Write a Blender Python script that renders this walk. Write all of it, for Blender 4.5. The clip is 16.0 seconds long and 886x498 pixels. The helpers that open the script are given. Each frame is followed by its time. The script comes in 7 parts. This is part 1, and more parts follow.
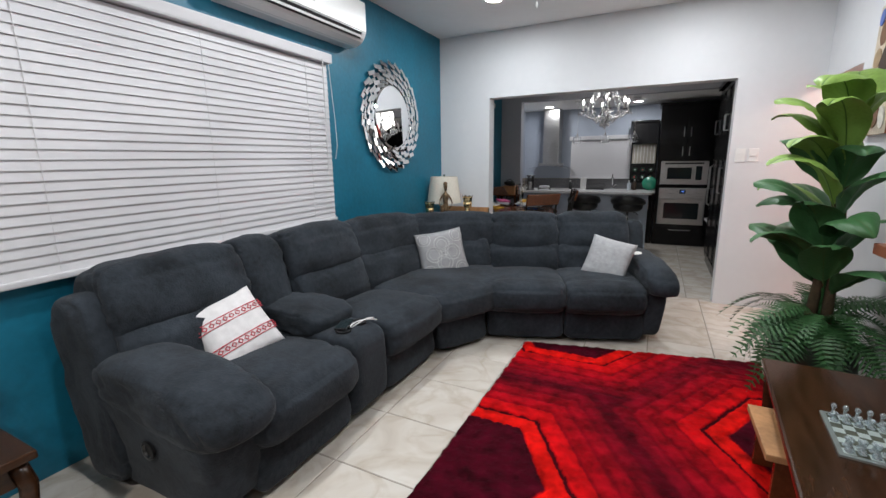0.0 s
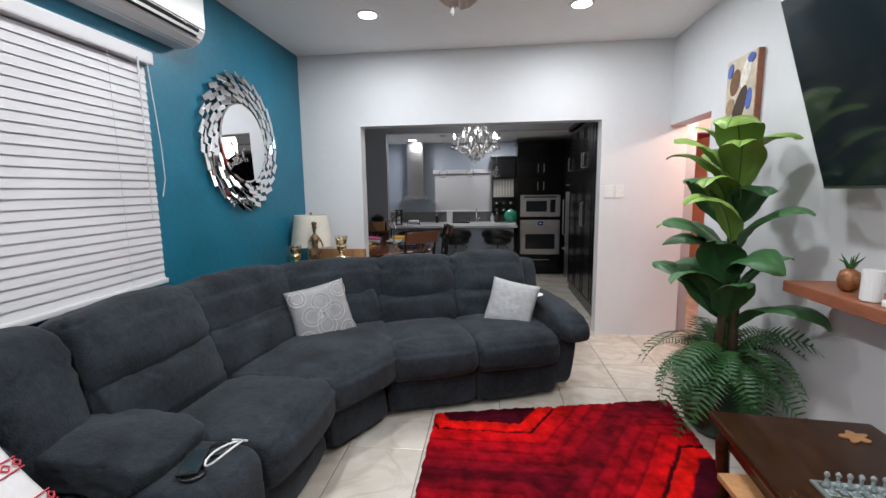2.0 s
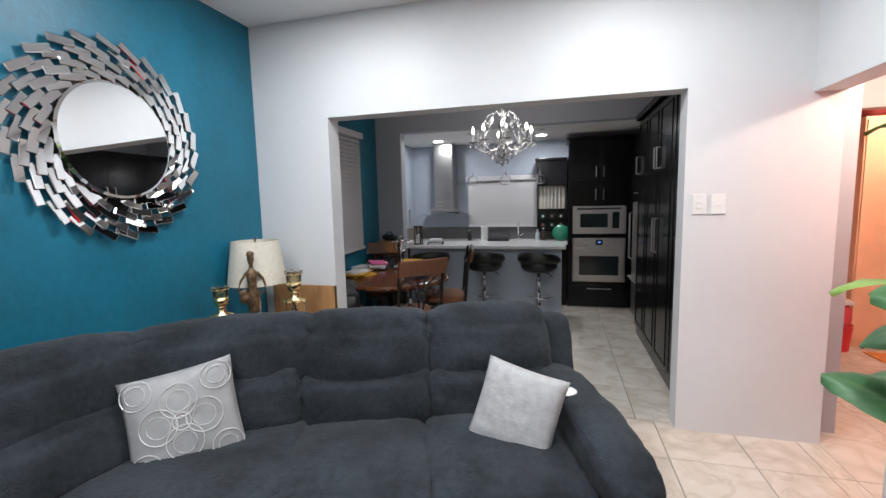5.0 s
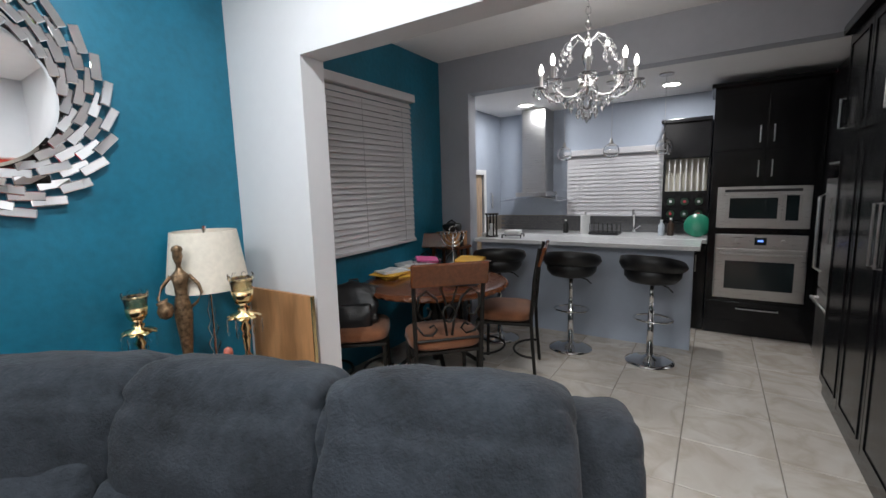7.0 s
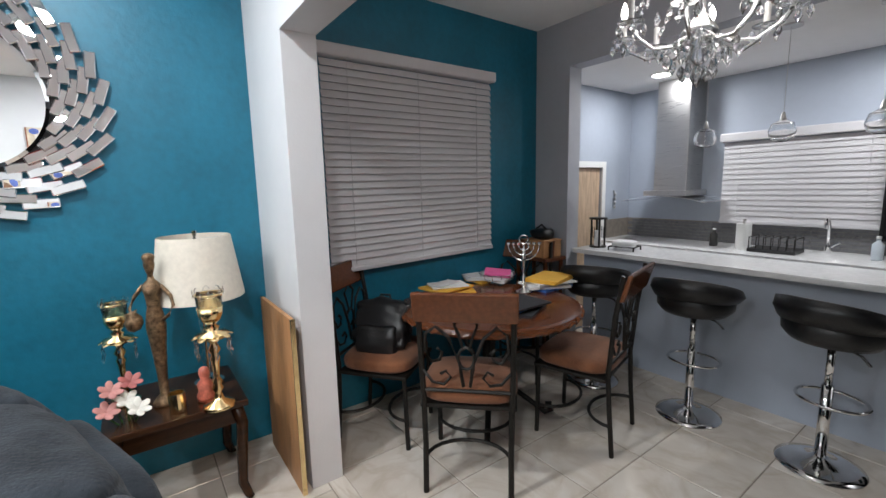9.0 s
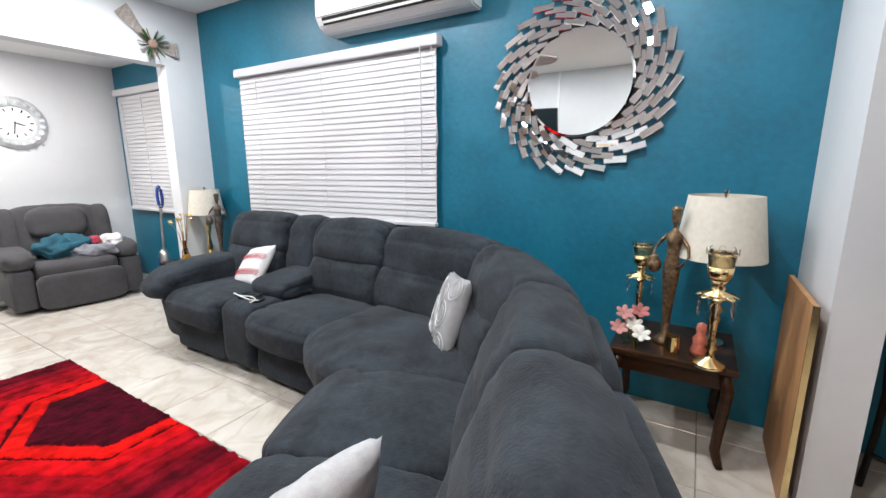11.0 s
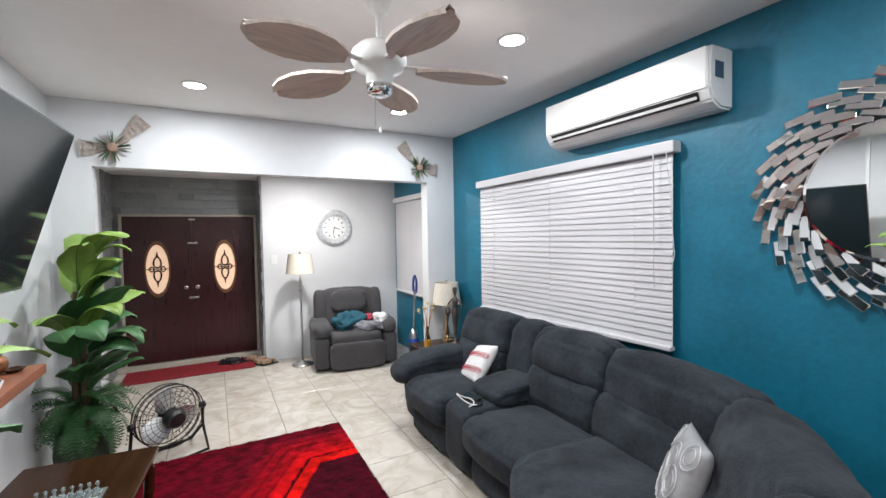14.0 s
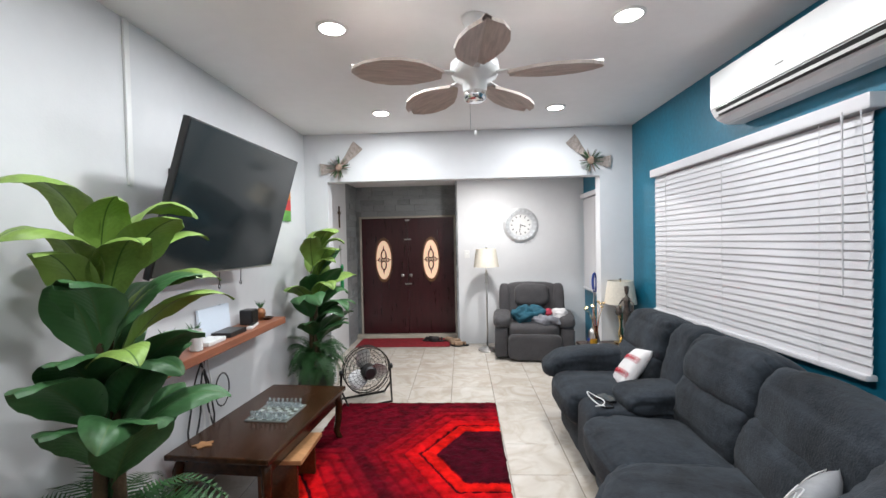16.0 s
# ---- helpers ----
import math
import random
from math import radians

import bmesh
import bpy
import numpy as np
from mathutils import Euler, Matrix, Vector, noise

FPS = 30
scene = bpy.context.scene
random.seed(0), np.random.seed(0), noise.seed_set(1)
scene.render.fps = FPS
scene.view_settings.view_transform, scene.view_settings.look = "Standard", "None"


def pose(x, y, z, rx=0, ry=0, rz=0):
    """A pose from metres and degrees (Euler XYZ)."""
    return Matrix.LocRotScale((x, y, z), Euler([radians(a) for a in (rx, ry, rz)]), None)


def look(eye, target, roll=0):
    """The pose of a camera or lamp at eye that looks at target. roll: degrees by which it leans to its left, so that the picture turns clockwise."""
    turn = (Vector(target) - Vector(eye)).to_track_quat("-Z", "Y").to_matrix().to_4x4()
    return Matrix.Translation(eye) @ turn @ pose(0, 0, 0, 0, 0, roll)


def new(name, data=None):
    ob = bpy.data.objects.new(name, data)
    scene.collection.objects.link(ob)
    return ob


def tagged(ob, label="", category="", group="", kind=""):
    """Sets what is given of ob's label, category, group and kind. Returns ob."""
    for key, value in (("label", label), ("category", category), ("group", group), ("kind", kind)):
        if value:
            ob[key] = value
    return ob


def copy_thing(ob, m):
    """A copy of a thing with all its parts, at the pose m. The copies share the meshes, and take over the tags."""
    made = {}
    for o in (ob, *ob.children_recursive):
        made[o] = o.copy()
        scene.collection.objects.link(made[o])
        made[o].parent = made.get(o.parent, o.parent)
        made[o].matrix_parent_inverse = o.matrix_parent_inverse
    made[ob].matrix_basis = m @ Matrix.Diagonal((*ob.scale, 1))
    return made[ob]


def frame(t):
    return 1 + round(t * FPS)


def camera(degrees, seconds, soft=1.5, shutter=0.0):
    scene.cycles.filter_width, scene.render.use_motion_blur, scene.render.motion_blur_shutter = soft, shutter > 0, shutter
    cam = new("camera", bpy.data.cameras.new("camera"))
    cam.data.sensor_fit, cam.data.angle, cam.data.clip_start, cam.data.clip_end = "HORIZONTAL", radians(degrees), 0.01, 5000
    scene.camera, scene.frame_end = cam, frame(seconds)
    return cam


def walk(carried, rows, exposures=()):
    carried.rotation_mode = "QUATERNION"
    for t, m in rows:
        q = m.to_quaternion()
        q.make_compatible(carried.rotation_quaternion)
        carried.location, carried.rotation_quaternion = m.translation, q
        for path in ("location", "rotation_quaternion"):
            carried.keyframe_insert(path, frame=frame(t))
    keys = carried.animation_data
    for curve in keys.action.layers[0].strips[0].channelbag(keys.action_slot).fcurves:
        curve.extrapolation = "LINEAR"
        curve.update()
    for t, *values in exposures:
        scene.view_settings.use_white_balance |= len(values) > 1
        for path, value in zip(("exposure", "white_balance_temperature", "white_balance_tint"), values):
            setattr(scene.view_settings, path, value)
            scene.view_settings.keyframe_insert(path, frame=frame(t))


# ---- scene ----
cam = camera(92.3, 16.0)
PATH = [
    (0, (2.508, -5.0, 1.458), (1.632, -3.247, 1.059), -0.7),
    (0.5, (2.459, -4.793, 1.473), (1.778, -2.948, 1.106), -0.9),
    (1, (2.358, -4.674, 1.474), (1.783, -2.79, 1.131), -0.8),
    (1.5, (2.186, -4.6, 1.493), (1.779, -2.665, 1.191), -0.7),
    (2, (2.016, -4.487, 1.508), (1.795, -2.517, 1.241), -0.7),
    (2.5, (1.955, -4.263, 1.491), (1.838, -2.281, 1.256), -0.6),
    (3, (1.88, -4.078, 1.495), (1.871, -2.09, 1.275), -0.8),
    (3.5, (1.838, -3.87, 1.514), (1.895, -1.883, 1.301), -0.9),
    (4, (2.022, -3.609, 1.535), (1.922, -1.623, 1.322), -0.9),
    (4.5, (2.161, -3.312, 1.549), (1.826, -1.352, 1.329), -1.1),
    (4.7, (2.248, -3.187, 1.552), (1.84, -1.242, 1.33), -1.2),
    (6.8, (2.529, -1.726, 1.462), (1.470, -0.05, 1.206), -1.6),
    (7, (2.533, -1.595, 1.463), (1.465, 0.074, 1.195), -1.6),
    (7.5, (2.59, -1.304, 1.484), (1.514, 0.357, 1.197), -1.2),
    (8, (2.606, -1.019, 1.51), (1.491, 0.614, 1.208), -1.1),
    (8.5, (2.662, -0.795, 1.498), (1.281, 0.622, 1.21), -1.2),
    (9, (2.642, -0.597, 1.505), (1.041, 0.565, 1.214), -1.3),
    (9.5, (2.655, -0.496, 1.463), (0.777, 0.138, 1.193), -1.2),
    (10, (2.719, -0.47, 1.45), (0.75, -0.542, 1.11), -0.9),
    (10.2, (2.722, -0.465, 1.43), (0.795, -0.79, 1.08), -0.6),
    (12.3, (2.799, -0.52, 1.604), (1.555, -2.037, 1.212), -0.9),
    (12.5, (2.808, -0.521, 1.65), (1.64, -2.102, 1.278), -1.0),
    (13, (2.835, -0.516, 1.738), (1.8, -2.214, 1.518), -1.0),
    (13.5, (2.765, -0.51, 1.772), (1.78, -2.246, 1.655), -1.0),
    (14, (2.611, -0.454, 1.754), (1.663, -2.214, 1.687), -1.0),
    (14.5, (2.381, -0.376, 1.746), (1.614, -2.222, 1.694), -1.1),
    (15, (2.167, -0.214, 1.725), (1.756, -2.171, 1.69), -1.1),
    (15.5, (2.023, -0.124, 1.71), (1.99, -2.124, 1.673), -1.1),
    (16, (1.942, -0.089, 1.689), (2.03, -2.086, 1.643), -1.2),
]
EXPO = [(0, -0.22), (2.5, -0.1), (4.7, 0.1), (6.8, 0.18), (7.5, 0.40), (8.5, 0.46), (10.2, 0.43), (12.3, 0.2), (13.2, 0.08), (16, 0.05)]
# sofa front feet, south arm to north arm
SOFA_FRONT = [(1.09, -4.22), (1.09, -3.93), (1.09, -3.30), (1.09, -2.95), (1.10, -2.31), (1.34, -1.87), (1.93, -1.66), (2.51, -1.44), (2.69, -1.37)]
walk(cam, [(t, look(eye, target, roll)) for t, eye, target, roll in PATH], EXPO)

# ---- world and large lights ----
world = bpy.data.worlds.new("night")
scene.world = world
world.use_nodes = True
world.node_tree.nodes["Background"].inputs[0].default_value = (0.02, 0.03, 0.05, 1)
world.node_tree.nodes["Background"].inputs[1].default_value = 0.3


def lamp(name, kind, at, watts, size=0.1, colour=(1, 1, 1), target=None, spot=None):
    data = bpy.data.lights.new(name, kind)
    data.energy, data.color = watts, colour
    if kind == "AREA":
        data.shape, data.size = "DISK", size
    else:
        data.shadow_soft_size = size
    if spot:
        data.spot_size, data.spot_blend = radians(spot), 0.6
    ob = new(name, data)
    ob.matrix_world = look(at, target or (at[0], at[1], at[2] - 1))
    return ob


LIVING_LAMPS = [(1.03, -0.93), (2.71, -0.90), (0.98, -2.55), (2.67, -2.56), (1.02, -4.23), (2.70, -4.23)]
for lx, ly in LIVING_LAMPS:
    lamp("downlight_glow", "AREA", (lx, ly, 2.915), 23, 0.13, (0.94, 0.985, 1.02))
KITCHEN_LAMPS = [(0.61, 3.30), (2.12, 3.26)]
for lx, ly in KITCHEN_LAMPS:
    lamp("downlight_glow", "AREA", (lx, ly, 2.425), 10, 0.12, (0.95, 0.97, 1))
lamp("corridor_glow", "POINT", (4.55, -0.35, 2.36), 66, 0.06, (1, 0.80, 0.64))
lamp("bedroom_glow", "POINT", (5.3, 1.45, 2.36), 34, 0.08, (1, 0.70, 0.50))
lamp("chandelier_glow", "POINT", (1.82, 1.25, 2.30), 7, 0.22, (1, 0.96, 0.92))
ENTRY_LAMP = (1.5, -5.9)
lamp("downlight_glow", "AREA", (*ENTRY_LAMP, 2.605), 42, 0.13, (1, 0.985, 0.97))

# ---- materials ----


def mat(name, colour, rough=0.6, metal=0.0, var=0.12, scale=6.0, bump=0.0, bscale=60.0, emit=0.0, glass=False, rand=0.0, sheen=0.0, coat=0.0, stretch=None, alpha=None, spec=None):
    """A surface with colour that varies at two scales and a fine relief."""
    m = bpy.data.materials.new(name)
    m.use_nodes = True
    n, l = m.node_tree.nodes, m.node_tree.links
    b = n["Principled BSDF"]
    b.inputs["Roughness"].default_value, b.inputs["Metallic"].default_value = rough, metal
    c = tuple(colour) + (1,)
    b.inputs["Base Color"].default_value = c
    if spec is not None:
        b.inputs["Specular IOR Level"].default_value = spec
    if glass:
        b.inputs["Transmission Weight"].default_value = 1
        b.inputs["IOR"].default_value = 1.45
        return m
    if emit:
        b.inputs["Emission Color"].default_value, b.inputs["Emission Strength"].default_value = c, emit
        return m
    co = n.new("ShaderNodeTexCoord").outputs["Object"]
    if stretch:
        mp = n.new("ShaderNodeMapping")
        mp.inputs["Scale"].default_value = stretch
        l.new(co, mp.inputs[0])
        co = mp.outputs[0]
    if var:
        big, small = n.new("ShaderNodeTexNoise"), n.new("ShaderNodeTexNoise")
        big.inputs["Scale"].default_value, small.inputs["Scale"].default_value = scale, scale * 9
        big.inputs["Detail"].default_value = 5
        l.new(co, big.inputs["Vector"]), l.new(co, small.inputs["Vector"])
        add = n.new("ShaderNodeMath")
        add.operation = "MULTIPLY_ADD"
        add.inputs[1].default_value = 0.45
        l.new(small.outputs[0], add.inputs[0]), l.new(big.outputs[0], add.inputs[2])
        fac = add.outputs[0]
        if rand:
            info, more = n.new("ShaderNodeObjectInfo"), n.new("ShaderNodeMath")
            more.operation, more.inputs[1].default_value = "MULTIPLY_ADD", rand
            l.new(info.outputs["Random"], more.inputs[0]), l.new(fac, more.inputs[2])
            fac = more.outputs[0]
        ramp = n.new("ShaderNodeValToRGB")
        ramp.color_ramp.elements[0].position, ramp.color_ramp.elements[1].position = 0.45, 0.95 + rand
        ramp.color_ramp.elements[0].color = tuple(max(0, v * (1 - var)) for v in colour) + (1,)
        ramp.color_ramp.elements[1].color = tuple(min(1, v * (1 + var)) for v in colour) + (1,)
        l.new(fac, ramp.inputs[0]), l.new(ramp.outputs[0], b.inputs["Base Color"])
        mr = n.new("ShaderNodeMapRange")
        mr.inputs[3].default_value, mr.inputs[4].default_value = max(0.02, rough - 0.08), min(1, rough + 0.08)
        l.new(big.outputs[0], mr.inputs[0]), l.new(mr.outputs[0], b.inputs["Roughness"])
    if bump:
        t, bp = n.new("ShaderNodeTexNoise"), n.new("ShaderNodeBump")
        t.inputs["Scale"].default_value, t.inputs["Detail"].default_value = bscale, 4
        bp.inputs["Strength"].default_value, bp.inputs["Distance"].default_value = bump, 0.004
        l.new(co, t.inputs["Vector"]), l.new(t.outputs[0], bp.inputs["Height"]), l.new(bp.outputs[0], b.inputs["Normal"])
    if sheen:
        b.inputs["Sheen Weight"].default_value = sheen
    if coat:
        b.inputs["Coat Weight"].default_value = coat
    return m


M_WHITE = mat("white_paint", (0.655, 0.66, 0.675), 0.55, var=0.03, scale=1.5, bump=0.15, bscale=90)
M_CEIL = mat("ceiling_paint", (0.87, 0.86, 0.86), 0.7, var=0.03, scale=1.2, bump=0.1)
M_TEAL = mat("teal_paint", (0.005, 0.132, 0.21), 0.45, var=0.2, scale=2.6, bump=0.5, bscale=28)
M_GREY = mat("grey_paint", (0.41, 0.425, 0.47), 0.6, var=0.05, scale=2, bump=0.15)
M_BLUEGREY = mat("blue_grey_paint", (0.36, 0.40, 0.47), 0.6, var=0.04, scale=2, bump=0.15)
M_RED = mat("red_paint", (0.42, 0.05, 0.04), 0.6, var=0.05, scale=2)
M_GROUT = mat("grout", (0.22, 0.19, 0.16), 0.9, var=0.2, scale=20)


def tile_material():
    """Glazed cream tile: soft clouds and thin brown veins, drawn anew on every tile."""
    m = mat("cream_tile", (0.55, 0.50, 0.44), 0.16, var=0)
    n, l = m.node_tree.nodes, m.node_tree.links
    b = n["Principled BSDF"]
    info, add = n.new("ShaderNodeObjectInfo"), n.new("ShaderNodeVectorMath")
    add.operation = "MULTIPLY_ADD"
    add.inputs[1].default_value = (97, 61, 43)
    l.new(info.outputs["Random"], add.inputs[0])
    l.new(n.new("ShaderNodeTexCoord").outputs["Object"], add.inputs[2])
    cols = []
    for scale, detail, warp, stops in ((3.2, 5, 1.2, ((0.30, (0.51, 0.455, 0.395)), (0.50, (0.575, 0.525, 0.465)), (0.70, (0.63, 0.59, 0.54)))),
                                       (2.6, 4, 1.1, ((0.42, (1, 1, 1)), (0.50, (0.80, 0.75, 0.69)), (0.58, (1, 1, 1))))):
        t, r = n.new("ShaderNodeTexNoise"), n.new("ShaderNodeValToRGB")
        t.inputs["Scale"].default_value, t.inputs["Detail"].default_value, t.inputs["Distortion"].default_value = scale, detail, warp
        l.new(add.outputs[0], t.inputs["Vector"]), l.new(t.outputs[0], r.inputs[0])
        els = r.color_ramp.elements
        for i, (p, c) in enumerate(stops):
            e = els[i] if i < 2 else els.new(p)
            e.position, e.color = p, c + (1,)
        cols.append((t, r))
    mix = n.new("ShaderNodeMix")
    mix.data_type, mix.blend_type = "RGBA", "MULTIPLY"
    mix.inputs[0].default_value = 0.6
    l.new(cols[0][1].outputs[0], mix.inputs[6]), l.new(cols[1][1].outputs[0], mix.inputs[7])
    l.new(mix.outputs[2], b.inputs["Base Color"])
    mr = n.new("ShaderNodeMapRange")
    mr.inputs[3].default_value, mr.inputs[4].default_value = 0.09, 0.26
    l.new(cols[0][0].outputs[0], mr.inputs[0]), l.new(mr.outputs[0], b.inputs["Roughness"])
    return m


M_TILE = tile_material()
M_BLIND = mat("blind_slat_white", (0.56, 0.55, 0.565), 0.45, var=0.02, scale=3)
M_SOFA = mat("charcoal_microfibre", (0.0195, 0.0240, 0.0300), 0.9, var=0.6, scale=4, bump=0.9, bscale=110, sheen=0.06, spec=0.18)
M_RECL = mat("grey_microfibre", (0.05, 0.047, 0.05), 0.9, var=0.25, scale=7, bump=0.5, bscale=140, sheen=0.1)
M_BLACK = mat("black_lacquer", (0.005, 0.005, 0.006), 0.2, var=0.2, scale=6, spec=0.32)
M_STEEL = mat("brushed_steel", (0.52, 0.51, 0.50), 0.3, 1.0, var=0.08, scale=8, stretch=(1, 1, 30))
M_CHROME = mat("chrome", (0.8, 0.8, 0.8), 0.08, 1.0, var=0)
M_MIRROR = mat("mirror_glass", (0.9, 0.9, 0.9), 0.01, 1.0, var=0)
M_GLASS = mat("clear_glass", (1, 1, 1), 0.02, glass=True)
M_WOOD = mat("dark_wood", (0.034, 0.014, 0.006), 0.22, var=0.45, scale=4, stretch=(8, 1, 8), spec=0.3)
M_MAHOG = mat("mahogany", (0.105, 0.034, 0.013), 0.2, var=0.22, scale=9, stretch=(6, 1, 6))
M_DOOR = mat("dark_red_door_wood", (0.035, 0.006, 0.008), 0.3, var=0.35, scale=4, stretch=(8, 8, 1))
M_SHELF = mat("shelf_wood", (0.26, 0.09, 0.045), 0.4, var=0.25, scale=4, stretch=(8, 1, 8))
M_PLY = mat("plywood", (0.38, 0.19, 0.08), 0.55, var=0.35, scale=5, stretch=(1, 1, 0.15))
M_IRON = mat("wrought_iron", (0.018, 0.016, 0.014), 0.5, 0.6, var=0.3, scale=20, bump=0.3)
M_STONE = mat("slate", (0.20, 0.21, 0.215), 0.65, var=0.4, scale=9, bump=0.8, bscale=30, rand=0.35)
M_COUNTER = mat("white_counter", (0.7, 0.7, 0.7), 0.2, var=0.06, scale=30)
M_LIGHT = mat("lamp_glow", (1, 0.97, 0.95), emit=25)
M_PLASTIC = mat("white_plastic", (0.75, 0.75, 0.74), 0.3, var=0.02, scale=4)
M_BLKPL = mat("black_plastic", (0.012, 0.012, 0.013), 0.35, var=0.2, scale=10)
# blue-grey base stands in for the teal wall's reflection in the television
M_SCREEN = mat("screen_glass", (0.014, 0.022, 0.025), 0.1, var=0)
M_LEATHER = mat("black_leather", (0.010, 0.010, 0.011), 0.38, var=0.3, scale=12, bump=0.4, bscale=90)
M_GOLD = mat("gold", (0.92, 0.68, 0.36), 0.2, 1.0, var=0.15, scale=20)
M_SHADE = mat("lampshade_linen", (0.66, 0.61, 0.52), 0.8, var=0.08, scale=40)
M_GREEN2 = mat("dark_leaf_green", (0.022, 0.075, 0.022), 0.4, var=0.45, scale=7, rand=0.4)
M_FERN = mat("fern_green", (0.022, 0.075, 0.02), 0.5, var=0.4, scale=14, rand=0.4)
M_TRUNK = mat("trunk_brown", (0.07, 0.045, 0.022), 0.85, var=0.5, scale=14, bump=0.8)

# ---- mesh helpers ----


def mesh_ob(name, bm, material, parent=None, label="", smooth=False):
    me = bpy.data.meshes.new(name)
    bm.normal_update()
    bm.to_mesh(me)
    bm.free()
    me.materials.append(material)
    if smooth:
        me.shade_smooth()
    ob = new(name, me)
    if parent:
        ob.parent = parent
    if label:
        ob["label"] = label
    return ob


def part(name, bm, material, parent, label="", smooth=False):
    return mesh_ob(name, bm, material, parent, label, smooth)


def again(ob, m=None, parent=None):
    """Another object on the same mesh."""
    o = new(ob.name.split(".")[0], ob.data)
    o.parent = parent or ob.parent
    o.matrix_basis = m or ob.matrix_basis
    return o


def thing(name, at=(0, 0, 0), rz=0, label="", category="", group="", kind=""):
    ob = new(name)
    ob.empty_display_size = 0.1
    ob.matrix_basis = pose(*at, 0, 0, rz)
    return tagged(ob, label, category, group, kind)


def box(x0, x1, y0, y1, z0, z1, bevel=0.0, bm=None, m=None, seg=2):
    bm = bm or bmesh.new()
    r = bmesh.ops.create_cube(bm, size=1, matrix=(m or Matrix()) @ Matrix.Translation(((x0 + x1) / 2, (y0 + y1) / 2, (z0 + z1) / 2)) @ Matrix.Diagonal((x1 - x0, y1 - y0, z1 - z0, 1)))
    if bevel:
        es = list({e for v in r["verts"] for e in v.link_edges})
        bmesh.ops.bevel(bm, geom=es, offset=bevel, segments=seg, profile=0.6, affect="EDGES")
    return bm


def cyl(x, y, z0, z1, r0, r1=None, seg=24, bm=None, m=None):
    bm = bm or bmesh.new()
    bmesh.ops.create_cone(bm, cap_ends=True, segments=seg, radius1=r0, radius2=r0 if r1 is None else r1, depth=z1 - z0,
                          matrix=(m or Matrix()) @ Matrix.Translation((x, y, (z0 + z1) / 2)))
    return bm


def lathe(profile, seg=24, bm=None, m=None):
    """A turned shape from (radius, height) pairs."""
    bm, m = bm or bmesh.new(), m or Matrix()
    rings = [[bm.verts.new(m @ Vector((r * math.cos(a), r * math.sin(a), z))) for a in (2 * math.pi * i / seg for i in range(seg))] for r, z in ((max(r, 0.0005), z) for r, z in profile)]
    for a, b in zip(rings, rings[1:]):
        for i in range(seg):
            bm.faces.new((a[i], a[(i + 1) % seg], b[(i + 1) % seg], b[i]))
    if abs(profile[0][0] - profile[-1][0]) < 1e-6 and profile[0][0] > 0.001:
        a, b = rings[-1], rings[0]
        for i in range(seg):
            bm.faces.new((a[i], a[(i + 1) % seg], b[(i + 1) % seg], b[i]))
    else:
        bm.faces.new(rings[0][::-1]), bm.faces.new(rings[-1])
    return bm


def tube(points, r, seg=8, bm=None, closed=False, taper=None):
    """A round bar along points."""
    bm = bm or bmesh.new()
    pts = [Vector(p) for p in points]
    n, rings = len(pts), []
    for i, p in enumerate(pts):
        d = (pts[(i + 1) % n] - pts[i - 1]) if closed else (pts[min(i + 1, n - 1)] - pts[max(i - 1, 0)])
        d.normalize()
        s = d.cross(Vector((0, 0, 1)) if abs(d.z) < 0.9 else Vector((1, 0, 0))).normalized()
        u = s.cross(d)
        rr = r * (1 - (1 - taper) * i / (n - 1)) if taper is not None else r
        rings.append([bm.verts.new(p + rr * (math.cos(a) * s + math.sin(a) * u)) for a in (2 * math.pi * k / seg for k in range(seg))])
    for a, b in list(zip(rings, rings[1:])) + ([(rings[-1], rings[0])] if closed else []):
        for k in range(seg):
            bm.faces.new((a[k], a[(k + 1) % seg], b[(k + 1) % seg], b[k]))
    if not closed:
        bm.faces.new(rings[0][::-1]), bm.faces.new(rings[-1])
    return bm


def pad(sx, sy, sz, n=5.0, cuts=9, m=None, bm=None, sag=0.0, wrinkle=0.0, seed=0):
    """A stuffed block: a box with rounded sides, sx by sy by sz about its centre; sag crowns the top, wrinkle dents it."""
    bm = bm or bmesh.new()
    own = bmesh.new()
    bmesh.ops.create_cube(own, size=2)
    bmesh.ops.subdivide_edges(own, edges=own.edges[:], cuts=cuts, use_grid_fill=True)
    for v in own.verts:
        c = v.co
        k = (abs(c.x) ** n + abs(c.y) ** n + abs(c.z) ** n) ** (1 / n)
        p = c / k
        q = Vector((p.x * sx / 2, p.y * sy / 2, p.z * sz / 2))
        if sag and p.z > 0:
            q.z += sag * (1 - p.x ** 2) * (1 - p.y ** 2)
        if wrinkle:
            q += p.normalized() * wrinkle * (noise.noise(q * 9 + Vector((seed * 7.3, 0, 0))) + 0.45 * noise.noise(Vector((q.x * 14, q.y * 30, q.z * 30)) + Vector((0, seed * 3.1, 0))))
        v.co = (m or Matrix()) @ q
    me = bpy.data.meshes.new("tmp")
    own.to_mesh(me)
    own.free()
    bm.from_mesh(me)
    bpy.data.meshes.remove(me)
    return bm


def wall(name, boxes, material, label):
    bm = bmesh.new()
    for b in boxes:
        box(*b, bm=bm)
    bmesh.ops.remove_doubles(bm, verts=bm.verts[:], dist=0.0005)
    return tagged(mesh_ob(name, bm, material), label, "wall", kind="structure")


# ---- structure ----
H, HD, HK, HE = 2.93, 2.80, 2.44, 2.62
